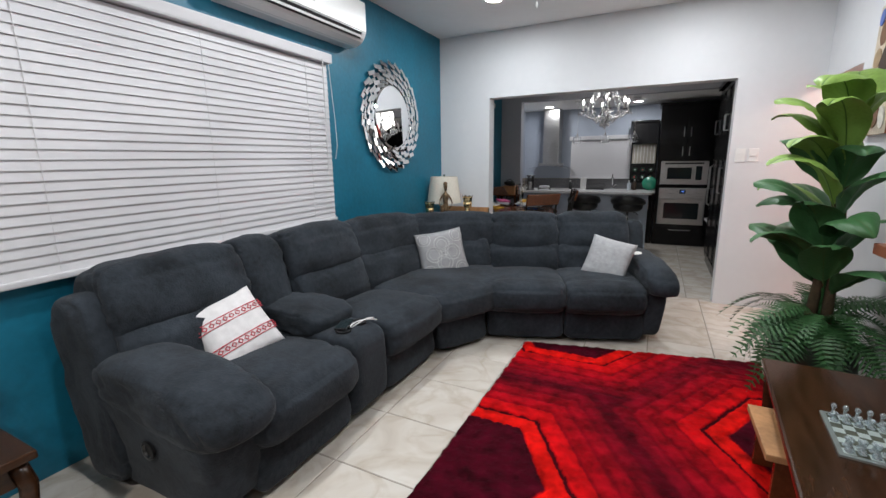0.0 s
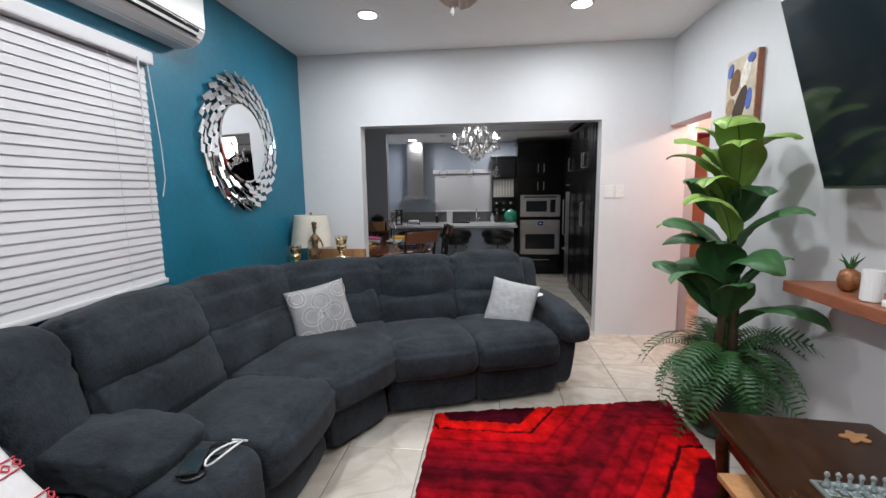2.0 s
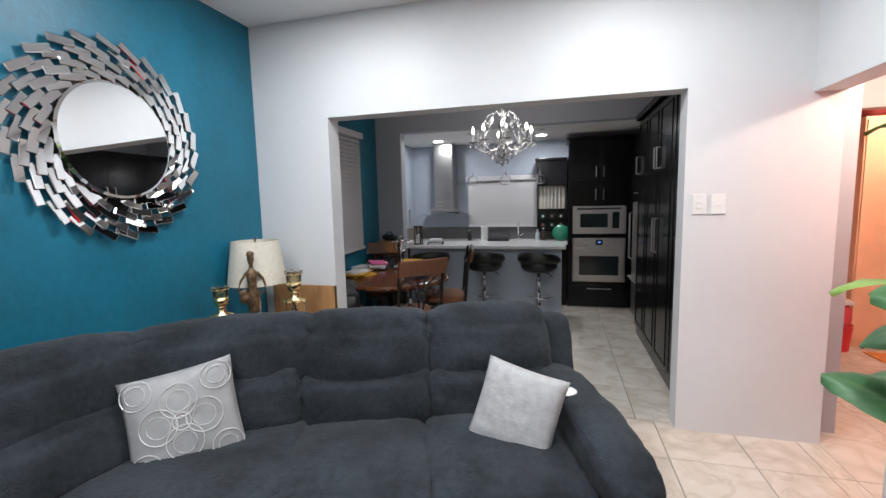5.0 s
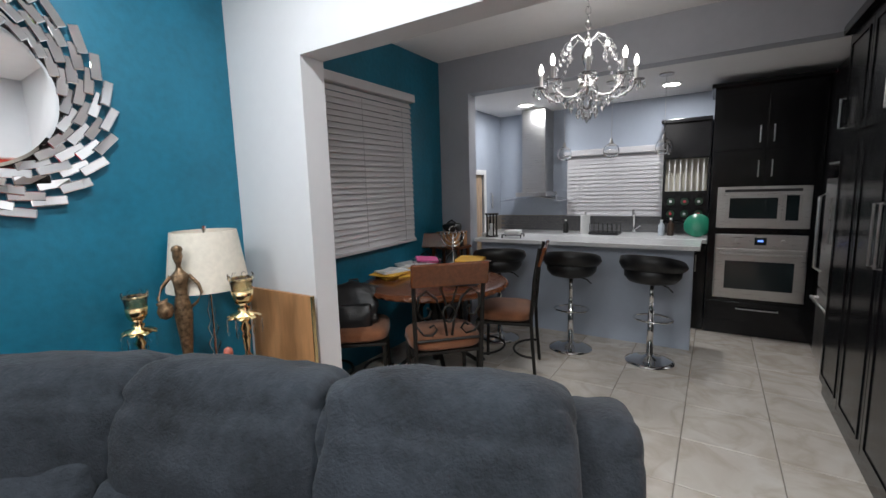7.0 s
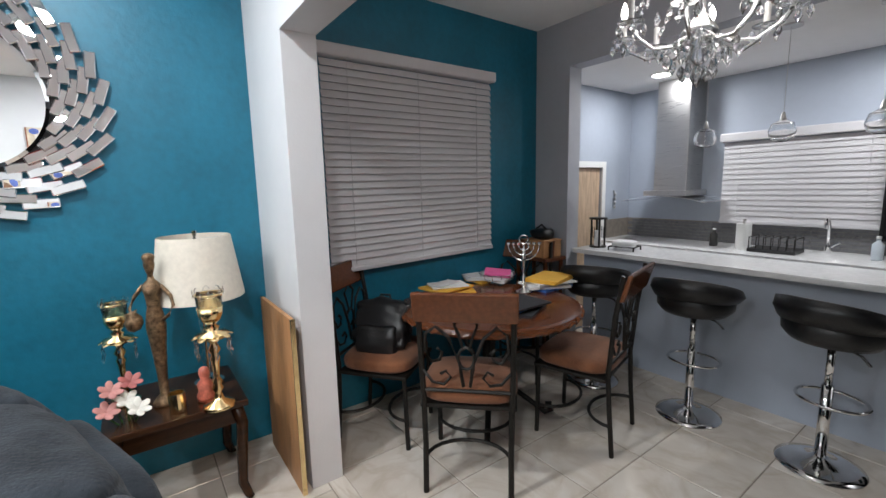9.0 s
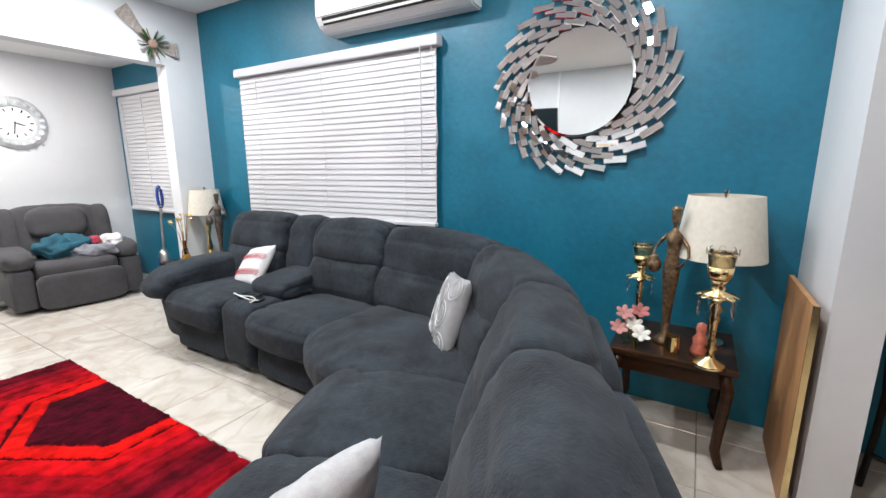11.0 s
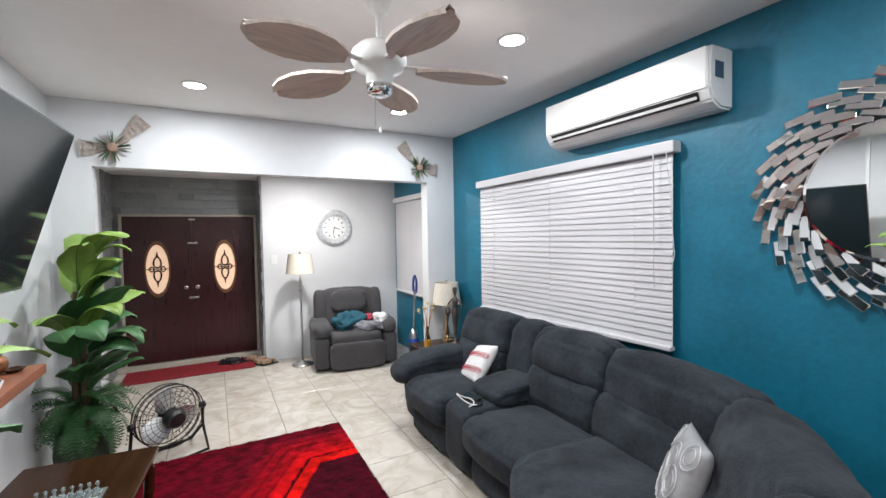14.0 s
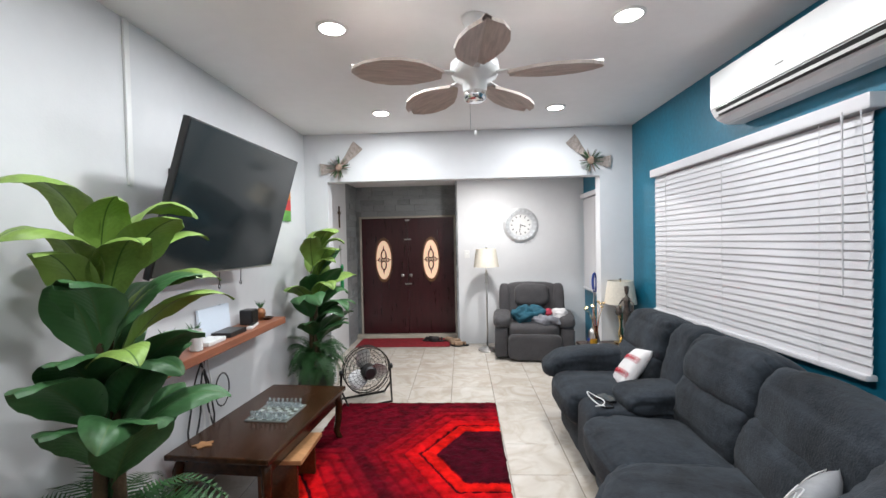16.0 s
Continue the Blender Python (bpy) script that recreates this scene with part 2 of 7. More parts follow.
# west wall, with its window openings
WIN = [(-4.25, -2.22, 1.08, 2.22), (0.50, 1.66, 1.10, 2.26), (-6.80, -5.75, 1.00, 2.30)]


def west(y0, y1, z1, material, name, win=None):
    if not win:
        return wall(name, [(-0.16, 0, y0, y1, 0, z1)], material, "painted plaster side wall")
    a, b, c, d = win
    return wall(name, [(-0.16, 0, y0, a, 0, z1), (-0.16, 0, b, y1, 0, z1), (-0.16, 0, a, b, 0, c), (-0.16, 0, a, b, d, z1)], material, "teal painted plaster wall with a window opening")


west(-5.0, 0.0, H, M_TEAL, "wall_west_living", WIN[0])
west(0.0, 2.37, H, M_TEAL, "wall_west_dining", WIN[1])
west(-7.1, -5.0, H, M_TEAL, "wall_west_entry", WIN[2])
wall("wall_west_kitchen", [(-0.16, 0, 2.37, 2.76, 0, H), (-0.16, 0, 3.37, 4.06, 0, H), (-0.16, 0, 2.76, 3.37, 1.66, H), (-1.2, -1.04, 2.3, 3.8, 0, 2.5)], M_BLUEGREY, "blue-grey painted kitchen wall with a doorway")
wall("wall_north", [(0, 0.652, 0, 0.16, 0, H), (0.652, 3.113, 0, 0.16, 2.197, H), (3.113, 3.92, 0, 0.16, 0, H)], M_WHITE, "white plaster wall with a wide kitchen opening")
wall("wall_east", [(3.76, 3.92, -6.75, -0.78, 0, H), (3.76, 3.92, -0.78, 0, 2.12, H)], M_WHITE, "white plaster wall with a corridor doorway")
wall("wall_south_header", [(0, 0.365, -5.16, -5.0, 0, H), (0.365, 3.49, -5.16, -5.0, 2.38, H), (3.49, 3.76, -5.16, -5.0, 0, H)], M_WHITE, "white plaster wall with a wide opening to the entry")
wall("wall_entry", [(0, 2.0, -7.09, -6.93, 0, H)], M_WHITE, "white plaster entry wall behind the recliner")
wall("wall_entry_recess", [(1.86, 2.0, -7.6, -7.09, 0, H), (2.0, 3.80, -7.62, -7.48, 0, H), (3.80, 3.92, -7.6, -6.75, 0, H)], M_GROUT, "dark wall of the front door recess")
wall("wall_kitchen_beam", [(0, 0.35, 2.37, 2.52, 0, 2.93), (0.35, 3.92, 2.37, 2.52, HK + 0.001, 2.93)], M_GREY, "grey painted beam and column before the kitchen")
wall("wall_kitchen_back", [(0, 3.92, 3.90, 4.06, 0, H)], M_BLUEGREY, "blue-grey painted kitchen back wall")
wall("wall_kitchen_east", [(3.92, 4.08, 0.16, 4.06, 0, H)], M_GREY, "grey painted wall behind the pantry cabinets")
wall("wall_corridor", [(3.92, 6.2, 2.7, 2.86, 0, 2.6), (6.2, 6.36, -1.0, 2.86, 0, 2.6), (3.92, 6.2, -1.16, -1.0, 0, 2.6)], M_RED, "red painted room wall beyond the corridor")
wall("wall_corridor_header", [(3.92, 6.2, 0.95, 1.07, 2.16, 2.6)], M_WHITE, "white header over the bedroom doorway")


def slab(name, b, material, label, cat="ceiling"):
    return tagged(mesh_ob(name, box(*b), material), label, cat, kind="structure")


slab("ceiling", (-0.16, 3.92, -5.16, 0.16, H, H + 0.1), M_CEIL, "white painted flat ceiling")
slab("ceiling_dining", (0, 3.92, 0.16, 2.37, HD, HD + 0.1), M_CEIL, "grey-white dining ceiling")
slab("ceiling_kitchen", (0, 3.92, 2.52, 3.90, HK, HK + 0.1), M_CEIL, "white kitchen ceiling")
slab("ceiling_entry", (0, 3.8, -7.5, -5.16, HE, HE + 0.1), M_CEIL, "white entry ceiling")
slab("ceiling_corridor", (3.92, 6.2, -1.0, 2.7, 2.45, 2.55), M_WHITE, "white corridor ceiling")
floor = slab("floor", (-1.2, 6.3, -7.6, 4.05, -0.1, -0.004), M_GROUT, "cream marbled ceramic tile floor with dark joints", "floor")

# ---- sectional sofa ----
sofa = thing("sectional_sofa", label="charcoal microfibre reclining sectional sofa curving round a corner", category="sofa")


def cushion(sx, sy, sz, n=3.6, cuts=20, m=None, crown=0.0, grooves=(), fold=0.006, seed=0, shape=None, side=9):
    """Stuffed upholstery about its centre: crowned top and front, sewn grooves across its width, soft folds that start at its seams."""
    bm, off = bmesh.new(), Vector((seed * 5.7, seed * 2.3, seed * 1.1))
    bmesh.ops.create_cube(bm, size=2)
    bmesh.ops.subdivide_edges(bm, edges=bm.edges[:], cuts=cuts, use_grid_fill=True)
    for v in bm.verts:
        c = Vector(math.sin(q * math.pi / 2) for q in v.co)
        p = c / ((abs(c.y) ** n + abs(c.z) ** n) ** (side / n) + abs(c.x) ** side) ** (1 / side)
        q = Vector((p.x * sx / 2, p.y * sy / 2, p.z * sz / 2))
        out = Vector((p.x ** 3 / sx, p.y ** 3 / sy, p.z ** 3 / sz)).normalized()
        swell = crown * (1 - p.x ** 2) * max(0.0, (1 - p.y ** 2) if abs(p.z) > 0.5 else (1 - p.z ** 2))
        for axis, at, width, depth in grooves:
            swell -= depth * math.exp(-(((p.x, p.y, p.z)[axis] - at) / width) ** 2)
        edge = max(abs(p.x), 0.75 * abs(p.z)) ** 4
        r = 1 - abs(noise.noise(Vector((q.x * 6, q.y * 11, q.z * 11)) + off)) * 2
        swell += fold * (0.9 * noise.noise(q * 5 + off) + 0.5 * noise.noise(q * 14 + off)) - fold * 1.5 * edge * max(0.0, r) ** 3
        q += out * swell
        if shape:
            q = shape(q, p)
        v.co = (m or Matrix()) @ q
    return bm


def seat_module(m, w, d=1.04, head=0.98, tag=0, b0=0.0, b1=0.0, tall=0.39):
    """One seat: base, footrest front, seat, lower and upper back. Local x along the front, y to the back, origin at the front left foot."""
    def at(x, y, z, rx=0):
        return m @ pose(x, y, z, rx, 0, 0)

    def soft(name, bm):
        part(name, bm, M_SOFA, sofa, smooth=True)
    cx, bw = (w + b0 + b1) / 2, w + b1 - b0
    part("base", box(0.0, w, 0.10, d - 0.08, 0.03, 0.30, 0.03, m=m), M_SOFA, sofa, smooth=True)
    soft("footrest", cushion(w - 0.006, 0.13, 0.31, 5, 16, at(w / 2, 0.075, 0.185, -7), fold=0.005, seed=tag))
    soft("seat_cushion", cushion(w + 0.016, d - 0.34, 0.26, 4.2, 28, at(w / 2, (d - 0.34) / 2 - 0.075, 0.365, -2), 0.03, ((1, -0.52, 0.06, 0.010),), 0.009, tag + 4))
    soft("back_frame", pad(w, 0.20, head - 0.10, 7, 8, at(w / 2, d - 0.12, 0.05 + (head - 0.12) / 2, -6)))
    soft("lower_back_cushion", cushion(bw + 0.012, 0.30, 0.36, 4.0, 20, at(cx, d - 0.34, 0.965 - tall, -15), 0.03, (), 0.012, tag + 2))
    soft("upper_back_cushion", cushion(bw + 0.008, 0.33, tall + 0.03, 3.4, 26, at(cx, d - 0.24, head + 0.015 - tall / 2, -13), 0.03, ((2, -0.1, 0.35, -0.012),), 0.014, tag + 3))


def line_pose(a, b):
    """The pose at a, x towards b, y to its left."""
    ang = math.degrees(math.atan2(b[1] - a[1], b[0] - a[0]))
    return pose(a[0], a[1], 0, 0, 0, ang), math.hypot(b[0] - a[0], b[1] - a[1])


# front line, from the south arm round to the north arm
FR = SOFA_FRONT
m, w = line_pose(FR[1], FR[2])
seat_module(m, w, tag=1, b0=-0.15, b1=-0.08, head=0.985)
m, w = line_pose(FR[3], FR[4])
seat_module(m, w, tag=5, b0=-0.10, b1=-0.06, head=0.985)
m, w = line_pose(FR[4], FR[5])
# corner wedge: the back is wider than the front
part("base", box(-0.12, w + 0.12, 0.14, 1.0, 0.03, 0.34, 0.03, m=m), M_SOFA, sofa, smooth=True)
part("footrest", cushion(w - 0.02, 0.13, 0.31, 5, 14, m @ pose(w / 2, 0.05, 0.185, -7), seed=8), M_SOFA, sofa, smooth=True)


def fan_out(q, p):
    k = (p.y + 1) / 2
    return Vector((p.x * ((w / 2 + 0.05) * (1 - k) + (1.12 if p.x > 0 else 0.72) * k), q.y, q.z))


part("seat_cushion", cushion(2, 1.02, 0.26, 4.6, 28, m @ pose(w / 2, 0.42, 0.372, -1), 0.03, (), 0.010, 9, fan_out), M_SOFA, sofa, smooth=True)
BACK = [(0.25, -2.37), (0.40, -1.50), (1.07, -0.99)]
for k in (0, 1):
    bmx, bw = line_pose(BACK[k], BACK[k + 1])
    part("lower_back_cushion", cushion(bw + 0.02 - 0.10 * k, 0.30, 0.36, 4.0, 20, bmx @ pose(bw / 2 - 0.05 * k, -0.12, 0.555, -15), 0.03, (), 0.012, 20 + k), M_SOFA, sofa, smooth=True)
    part("upper_back_cushion", cushion(bw + 0.05, 0.33, 0.44, 3.4, 26, bmx @ pose(bw / 2, -0.01, 0.765 - 0.02 * k, -13), 0.03, (), 0.016, 24 + k), M_SOFA, sofa, smooth=True)
    part("back_frame", pad(bw + 0.12, 0.20, 0.84, 7, 8, bmx @ pose(bw / 2, 0.10, 0.48)), M_SOFA, sofa, smooth=True)
m, w = line_pose(FR[5], FR[6])
seat_module(m, w, 1.13, 0.925, tag=11, b1=0.035, tall=0.45)
m, w = line_pose(FR[6], FR[7])
seat_module(m, w, 1.13, 0.925, tag=15, b0=0.035, b1=0.08, tall=0.45)
# arms


def arm(m, w, d=0.98, shift=0.0, outer=1):
    """An arm with a pillow top that droops over a front panel, and a wing beside the back; the outer side tapers to the floor."""
    def taper(q, p):
        t = (1 - p.z) / 2
        return Vector((q.x - outer * t * 0.05, q.y + t * 0.03 * (1 if p.y < 0 else 0), q.z))

    def droop(q, p):
        t = max(0.0, -p.y)
        return Vector((q.x * (1 + 0.12 * t), q.y, q.z - 0.055 * t ** 2.2 + 0.02 * max(0.0, p.y)))
    part("arm_panel", cushion(w - 0.01, d - 0.10, 0.50, 6, 16, m @ pose(w / 2, (d - 0.1) / 2 + 0.0, 0.28), seed=30, shape=taper), M_SOFA, sofa, smooth=True)
    part("arm_pad", cushion(w + 0.03, d - 0.16, 0.225, 2.9, 24, m @ pose(w / 2, (d - 0.2) / 2 - 0.09, 0.545), 0.02, (), 0.012, 31 + outer, droop, 4.6), M_SOFA, sofa, smooth=True)
    part("arm_wing", cushion(w * 0.75 + shift * 0.4, 0.34, 0.86, 4, 18, m @ pose(w / 2 - 0.03 + shift, d - 0.20, 0.475 - 0.3 * shift, -9), 0.01, (), 0.010, 35 + outer), M_SOFA, sofa, smooth=True)


m, w = line_pose(FR[0], FR[1])
m = m @ pose(0.035, 0, 0)
arm(m, w, outer=-1)
part("recliner_lever", lathe([(0.034, 0.0), (0.040, 0.0), (0.041, 0.010), (0.030, 0.011), (0.024, 0.003), (0.0, 0.002)], 20, m=m @ pose(0.018, 0.34, 0.33, 0, -90, 0)), M_BLKPL, sofa, "round black recliner handle cup")
m, w = line_pose(FR[7], FR[8])
arm(m, w, 1.13, 0.085)
# console with cup holders and a padded lid
m, w = line_pose(FR[2], FR[3])
part("console_body", cushion(w - 0.006, 0.92, 0.49, 7, 18, m @ pose(w / 2, 0.44, 0.27), fold=0.004, seed=41), M_SOFA, sofa, smooth=True)
part("console_lid", cushion(w + 0.02, 0.56, 0.15, 3.2, 20, m @ pose(w / 2, 0.52, 0.55, 2), 0.015, (), 0.010, 42), M_SOFA, sofa, smooth=True)
for k in (0.3, 0.72):
    part("cup_holder", lathe([(0.036, 0.0), (0.045, 0.0), (0.046, 0.012), (0.04, 0.014), (0.036, 0.004)], 20, m=m @ pose(w * k, 0.13, 0.512)), M_BLKPL, sofa, "round black plastic cup holder")
part("console_back", cushion(w - 0.02, 0.34, 0.82, 3.6, 20, m @ pose(w / 2 - 0.09, 0.80, 0.60, -11), 0.02, (), 0.014, 43), M_SOFA, sofa, smooth=True)

# ---- blinds ----


def blinds(y0, y1, z0, z1, x, name, label, facing=1, skew=0.0, tilt=78, cords=False):
    b = thing(name, (0, 0, 0), 0, label, "window blind")
    part("valance", box(x - 0.01, x + 0.075, y0 - 0.03, y1 + 0.03, z1 - 0.075, z1, 0.012), M_BLIND, b)
    part("bottom_rail", box(x + 0.005, x + 0.06, y0, y1, -0.015, 0.015, 0.008, m=pose(0, (y0 + y1) / 2, z0 + 0.015, skew) @ pose(0, -(y0 + y1) / 2, 0)), M_BLIND, b)
    n = int((z1 - 0.09 - z0 - 0.03) / 0.0455)
    step = (z1 - 0.085 - z0 - 0.03) / n
    s = None
    for i in range(n):
        mm = pose(x + 0.032, (y0 + y1) / 2, z0 + 0.03 + step * (i + 0.5)) @ pose(0, 0, 0, skew * (1 - (i + 1) / n) ** 1.5, 0, 0) @ pose(0, 0, 0, 0, tilt * facing, 0)
        if s is None:
            s = part("slat", box(-0.0255, 0.0255, -(y1 - y0) / 2, (y1 - y0) / 2, -0.0015, 0.0015), M_BLIND, b)
            s.matrix_basis = mm
        else:
            again(s, mm)
    for k in (0.12, 0.5, 0.88):
        yy = y0 + (y1 - y0) * k
        part("ladder_cord", box(x + 0.058, x + 0.060, yy - 0.002, yy + 0.002, z0 + 0.02, z1 - 0.07), M_BLIND, b)
    if not cords:
        return b
    part("tilt_wand", tube([(x + 0.085, y1 - 0.10, z1 - 0.06), (x + 0.08, y1 - 0.10, z1 - 0.95)], 0.005, 6), M_BLIND, b)
    part("pull_cord", tube([(x + 0.07, y1 - 0.02, z1 - 0.06), (x + 0.075, y1 + 0.02, z1 - 0.5), (x + 0.07, y1 + 0.035, z1 - 0.72), (x + 0.065, y1 + 0.01, z1 - 0.82)], 0.003, 5), M_BLIND, b)
    return b


def window_back(i, w):
    a, b, c, d = w
    t = thing("window_%d" % i, label="window with a white frame and dark night glass behind blinds", category="window", kind="structure")
    for bb in ((a, b, c, c + 0.04), (a, b, d - 0.04, d), (a, a + 0.04, c + 0.04, d - 0.04), (b - 0.04, b, c + 0.04, d - 0.04)):
        part("window_frame", box(-0.12, -0.07, *bb), M_PLASTIC, t)
    part("pane", box(-0.10, -0.094, a + 0.04, b - 0.04, c + 0.04, d - 0.04), M_SCREEN, t)


for i, w in enumerate(WIN):
    window_back(i + 1, w)
blinds(-4.34, -2.14, 0.962, 2.32, 0.012, "window_blind", "wide white slatted blind over the sofa, slats nearly closed", skew=1.0, tilt=80, cords=True)
blinds(0.40, 1.78, 0.975, 2.375, 0.012, "window_blind", "white slatted blind beside the dining table, hanging slightly crooked", 1, 1.4, 66)
blinds(-6.78, -5.55, 0.88, 2.34, 0.012, "window_blind", "white slatted blind in the entry, closed")

# ---- rug: three hexagons with bands, cut in the pile ----
HEX = [(1.72, -3.34), (1.98, -1.50), (3.40, -2.55)]


def hexd(x, y):
    return min(max(abs(y - b), 0.866 * abs(x - a) + 0.5 * abs(y - b)) for a, b in HEX)


def rug_material():
    m = mat("shag_rug", (0.2, 0.003, 0.005), 0.95, var=0, bump=1.0, bscale=170, spec=0.08)
    n, l = m.node_tree.nodes, m.node_tree.links
    co = n.new("ShaderNodeNewGeometry").outputs["Position"]

    def op(kind, a, b=0.0):
        k = n.new("ShaderNodeMath")
        k.operation = kind
        for i, v in enumerate((a, b)):
            if isinstance(v, float):
                k.inputs[i].default_value = v
            else:
                l.new(v, k.inputs[i])
        return k.outputs[0]
    wob = n.new("ShaderNodeTexNoise")
    wob.inputs["Scale"].default_value = 14
    l.new(co, wob.inputs["Vector"])
    sep = n.new("ShaderNodeSeparateXYZ")
    l.new(co, sep.inputs[0])
    best = None
    for a, b in HEX:
        ax, ay = op("ABSOLUTE", op("SUBTRACT", sep.outputs[0], a)), op("ABSOLUTE", op("SUBTRACT", sep.outputs[1], b))
        d = op("MAXIMUM", ay, op("ADD", op("MULTIPLY", ax, 0.866), op("MULTIPLY", ay, 0.5)))
        best = d if best is None else op("MINIMUM", best, d)
    d = op("ADD", best, op("MULTIPLY", op("SUBTRACT", wob.outputs[0], 0.5), 0.03))
    ramp = n.new("ShaderNodeValToRGB")
    l.new(d, ramp.inputs[0])
    stops = [(0.0, (0.055, 0.001, 0.007)), (0.385, (0.055, 0.001, 0.007)), (0.40, (0.70, 0.006, 0.004)), (0.48, (0.66, 0.006, 0.004)), (0.487, (0.05, 0.001, 0.004)), (0.50, (0.05, 0.001, 0.004)),
             (0.51, (0.56, 0.003, 0.005)), (0.60, (0.48, 0.003, 0.006)), (0.61, (0.22, 0.001, 0.006)), (0.63, (0.36, 0.002, 0.007)), (0.69, (0.32, 0.002, 0.008)), (0.71, (0.18, 0.001, 0.006)),
             (0.735, (0.28, 0.002, 0.008)), (0.78, (0.25, 0.002, 0.009)), (0.80, (0.14, 0.001, 0.006)), (0.825, (0.19, 0.002, 0.009)), (0.87, (0.16, 0.002, 0.009)), (0.89, (0.09, 0.001, 0.006)), (0.93, (0.11, 0.001, 0.008))]
    els = ramp.color_ramp.elements
    for i, (p, c) in enumerate(stops):
        e = els[i] if i < 2 else els.new(p)
        e.position, e.color = p, c + (1,)
    shade = n.new("ShaderNodeTexNoise")
    shade.inputs["Scale"].default_value, shade.inputs["Detail"].default_value = 11, 6
    l.new(co, shade.inputs["Vector"])
    mr = n.new("ShaderNodeMapRange")
    mr.inputs[1].default_value, mr.inputs[2].default_value, mr.inputs[3].default_value, mr.inputs[4].default_value = 0.3, 0.7, 0.35, 1.3
    l.new(shade.outputs[0], mr.inputs[0])
    mix = n.new("ShaderNodeMix")
    mix.data_type, mix.blend_type = "RGBA", "MULTIPLY"
    mix.inputs[0].default_value = 1
    l.new(ramp.outputs[0], mix.inputs[6]), l.new(mr.outputs[0], mix.inputs[7])
    l.new(mix.outputs[2], n["Principled BSDF"].inputs["Base Color"])
    return m


def area_rug():
    bm = bmesh.new()
    nx, ny = 170, 280
    top = []
    for j in range(ny + 1):
        row = []
        for i in range(nx + 1):
            u, v = i / nx, j / ny
            y = -4.37 + v * (2.56 + 0.33 * u)
            x = 1.63 + 0.02 * v + u * (1.56 + 0.06 * v)
            x += 0.010 * noise.noise(Vector((x * 22, y * 22, 1)))
            y += 0.010 * noise.noise(Vector((x * 22, y * 22, 5)))
            d = hexd(x, y)
            z = 0.032 + 0.006 * noise.noise(Vector((x * 22, y * 22, 0))) + 0.006 * noise.noise(Vector((x * 62, y * 62, 3)))
            if 0.48 < d < 0.505 or 0.60 < d < 0.62 or 0.70 < d < 0.72 or 0.79 < d < 0.81 or 0.385 < d < 0.40:
                z -= 0.010 if d < 0.51 else 0.005
            if i in (0, nx) or j in (0, ny):
                z = 0.003
            row.append(bm.verts.new((x, y, z)))
        top.append(row)
    for j in range(ny):
        for i in range(nx):
            bm.faces.new((top[j][i], top[j][i + 1], top[j + 1][i + 1], top[j + 1][i]))
    ob = mesh_ob("area_rug", bm, rug_material(), smooth=True)
    return tagged(ob, "red and maroon shag rug with carved hexagon bands", "rug")


area_rug()

# ---- ceiling lamps and fan ----
dl = thing("downlight", label="round recessed white ceiling downlight, switched on", category="ceiling light", group="recessed downlights")
part("trim_ring", lathe([(0.073, -0.004), (0.090, -0.004), (0.094, 0.0), (0.094, 0.004), (0.073, 0.004)], 32), M_PLASTIC, dl, smooth=False)
part("diffuser", lathe([(0.0, -0.003), (0.072, -0.003), (0.072, 0.003)], 32), M_LIGHT, dl, "glowing white diffuser")
dl.matrix_basis = pose(LIVING_LAMPS[0][0], LIVING_LAMPS[0][1], H - 0.006)
for x, y in LIVING_LAMPS[1:]:
    copy_thing(dl, pose(x, y, H - 0.006))
copy_thing(dl, pose(*ENTRY_LAMP, HE - 0.006))
for x, y in KITCHEN_LAMPS:
    copy_thing(dl, pose(x, y, HK - 0.006))

M_BLADE = mat("fan_blade_wood", (0.56, 0.48, 0.43), 0.6, var=0.2, scale=6, stretch=(1, 10, 1))
fan = thing("ceiling_fan", (1.85, -2.51, H - 0.01), 20, "white ceiling fan with five leaf-shaped brown blades", "ceiling fan")
part("canopy", lathe([(0.02, -0.06), (0.05, -0.045), (0.068, -0.005), (0.07, 0.009)], 24), M_PLASTIC, fan, smooth=True)
part("downrod", cyl(0, 0, -0.22, -0.055, 0.014), M_PLASTIC, fan, smooth=True)
part("motor_housing", lathe([(0.02, -0.20), (0.10, -0.215), (0.135, -0.25), (0.14, -0.29), (0.12, -0.33), (0.07, -0.35), (0.065, -0.40), (0.045, -0.43), (0.01, -0.435)], 32), M_PLASTIC, fan, smooth=True)
part("switch_cup", lathe([(0.045, -0.46), (0.062, -0.45), (0.066, -0.41), (0.05, -0.40)], 24), M_CHROME, fan, smooth=True)
part("pull_chain", tube([(0.03, 0, -0.45), (0.032, 0, -0.62)], 0.002, 6), M_CHROME, fan)
part("pull_knob", lathe([(0.002, -0.65), (0.008, -0.64), (0.006, -0.62), (0.002, -0.615)], 10), M_PLASTIC, fan)
blade_bm = bmesh.new()
prof = [(0.0, 0.03), (0.06, 0.07), (0.15, 0.115), (0.26, 0.13), (0.36, 0.115), (0.44, 0.075), (0.49, 0.02)]
rows = [[blade_bm.verts.new((0.19 + s, k * w, -0.02 * abs(k) + 0.008 * (1 if side else -1) - 0.04 * s)) for k in (-1, -0.6, 0, 0.6, 1)] for side in (0, 1) for s, w in prof]
for side in (0, 1):
    for i in range(6):
        a, b = rows[side * 7 + i], rows[side * 7 + i + 1]
        for k in range(4):
            q = (a[k], b[k], b[k + 1], a[k + 1])
            blade_bm.faces.new(q if side else q[::-1])
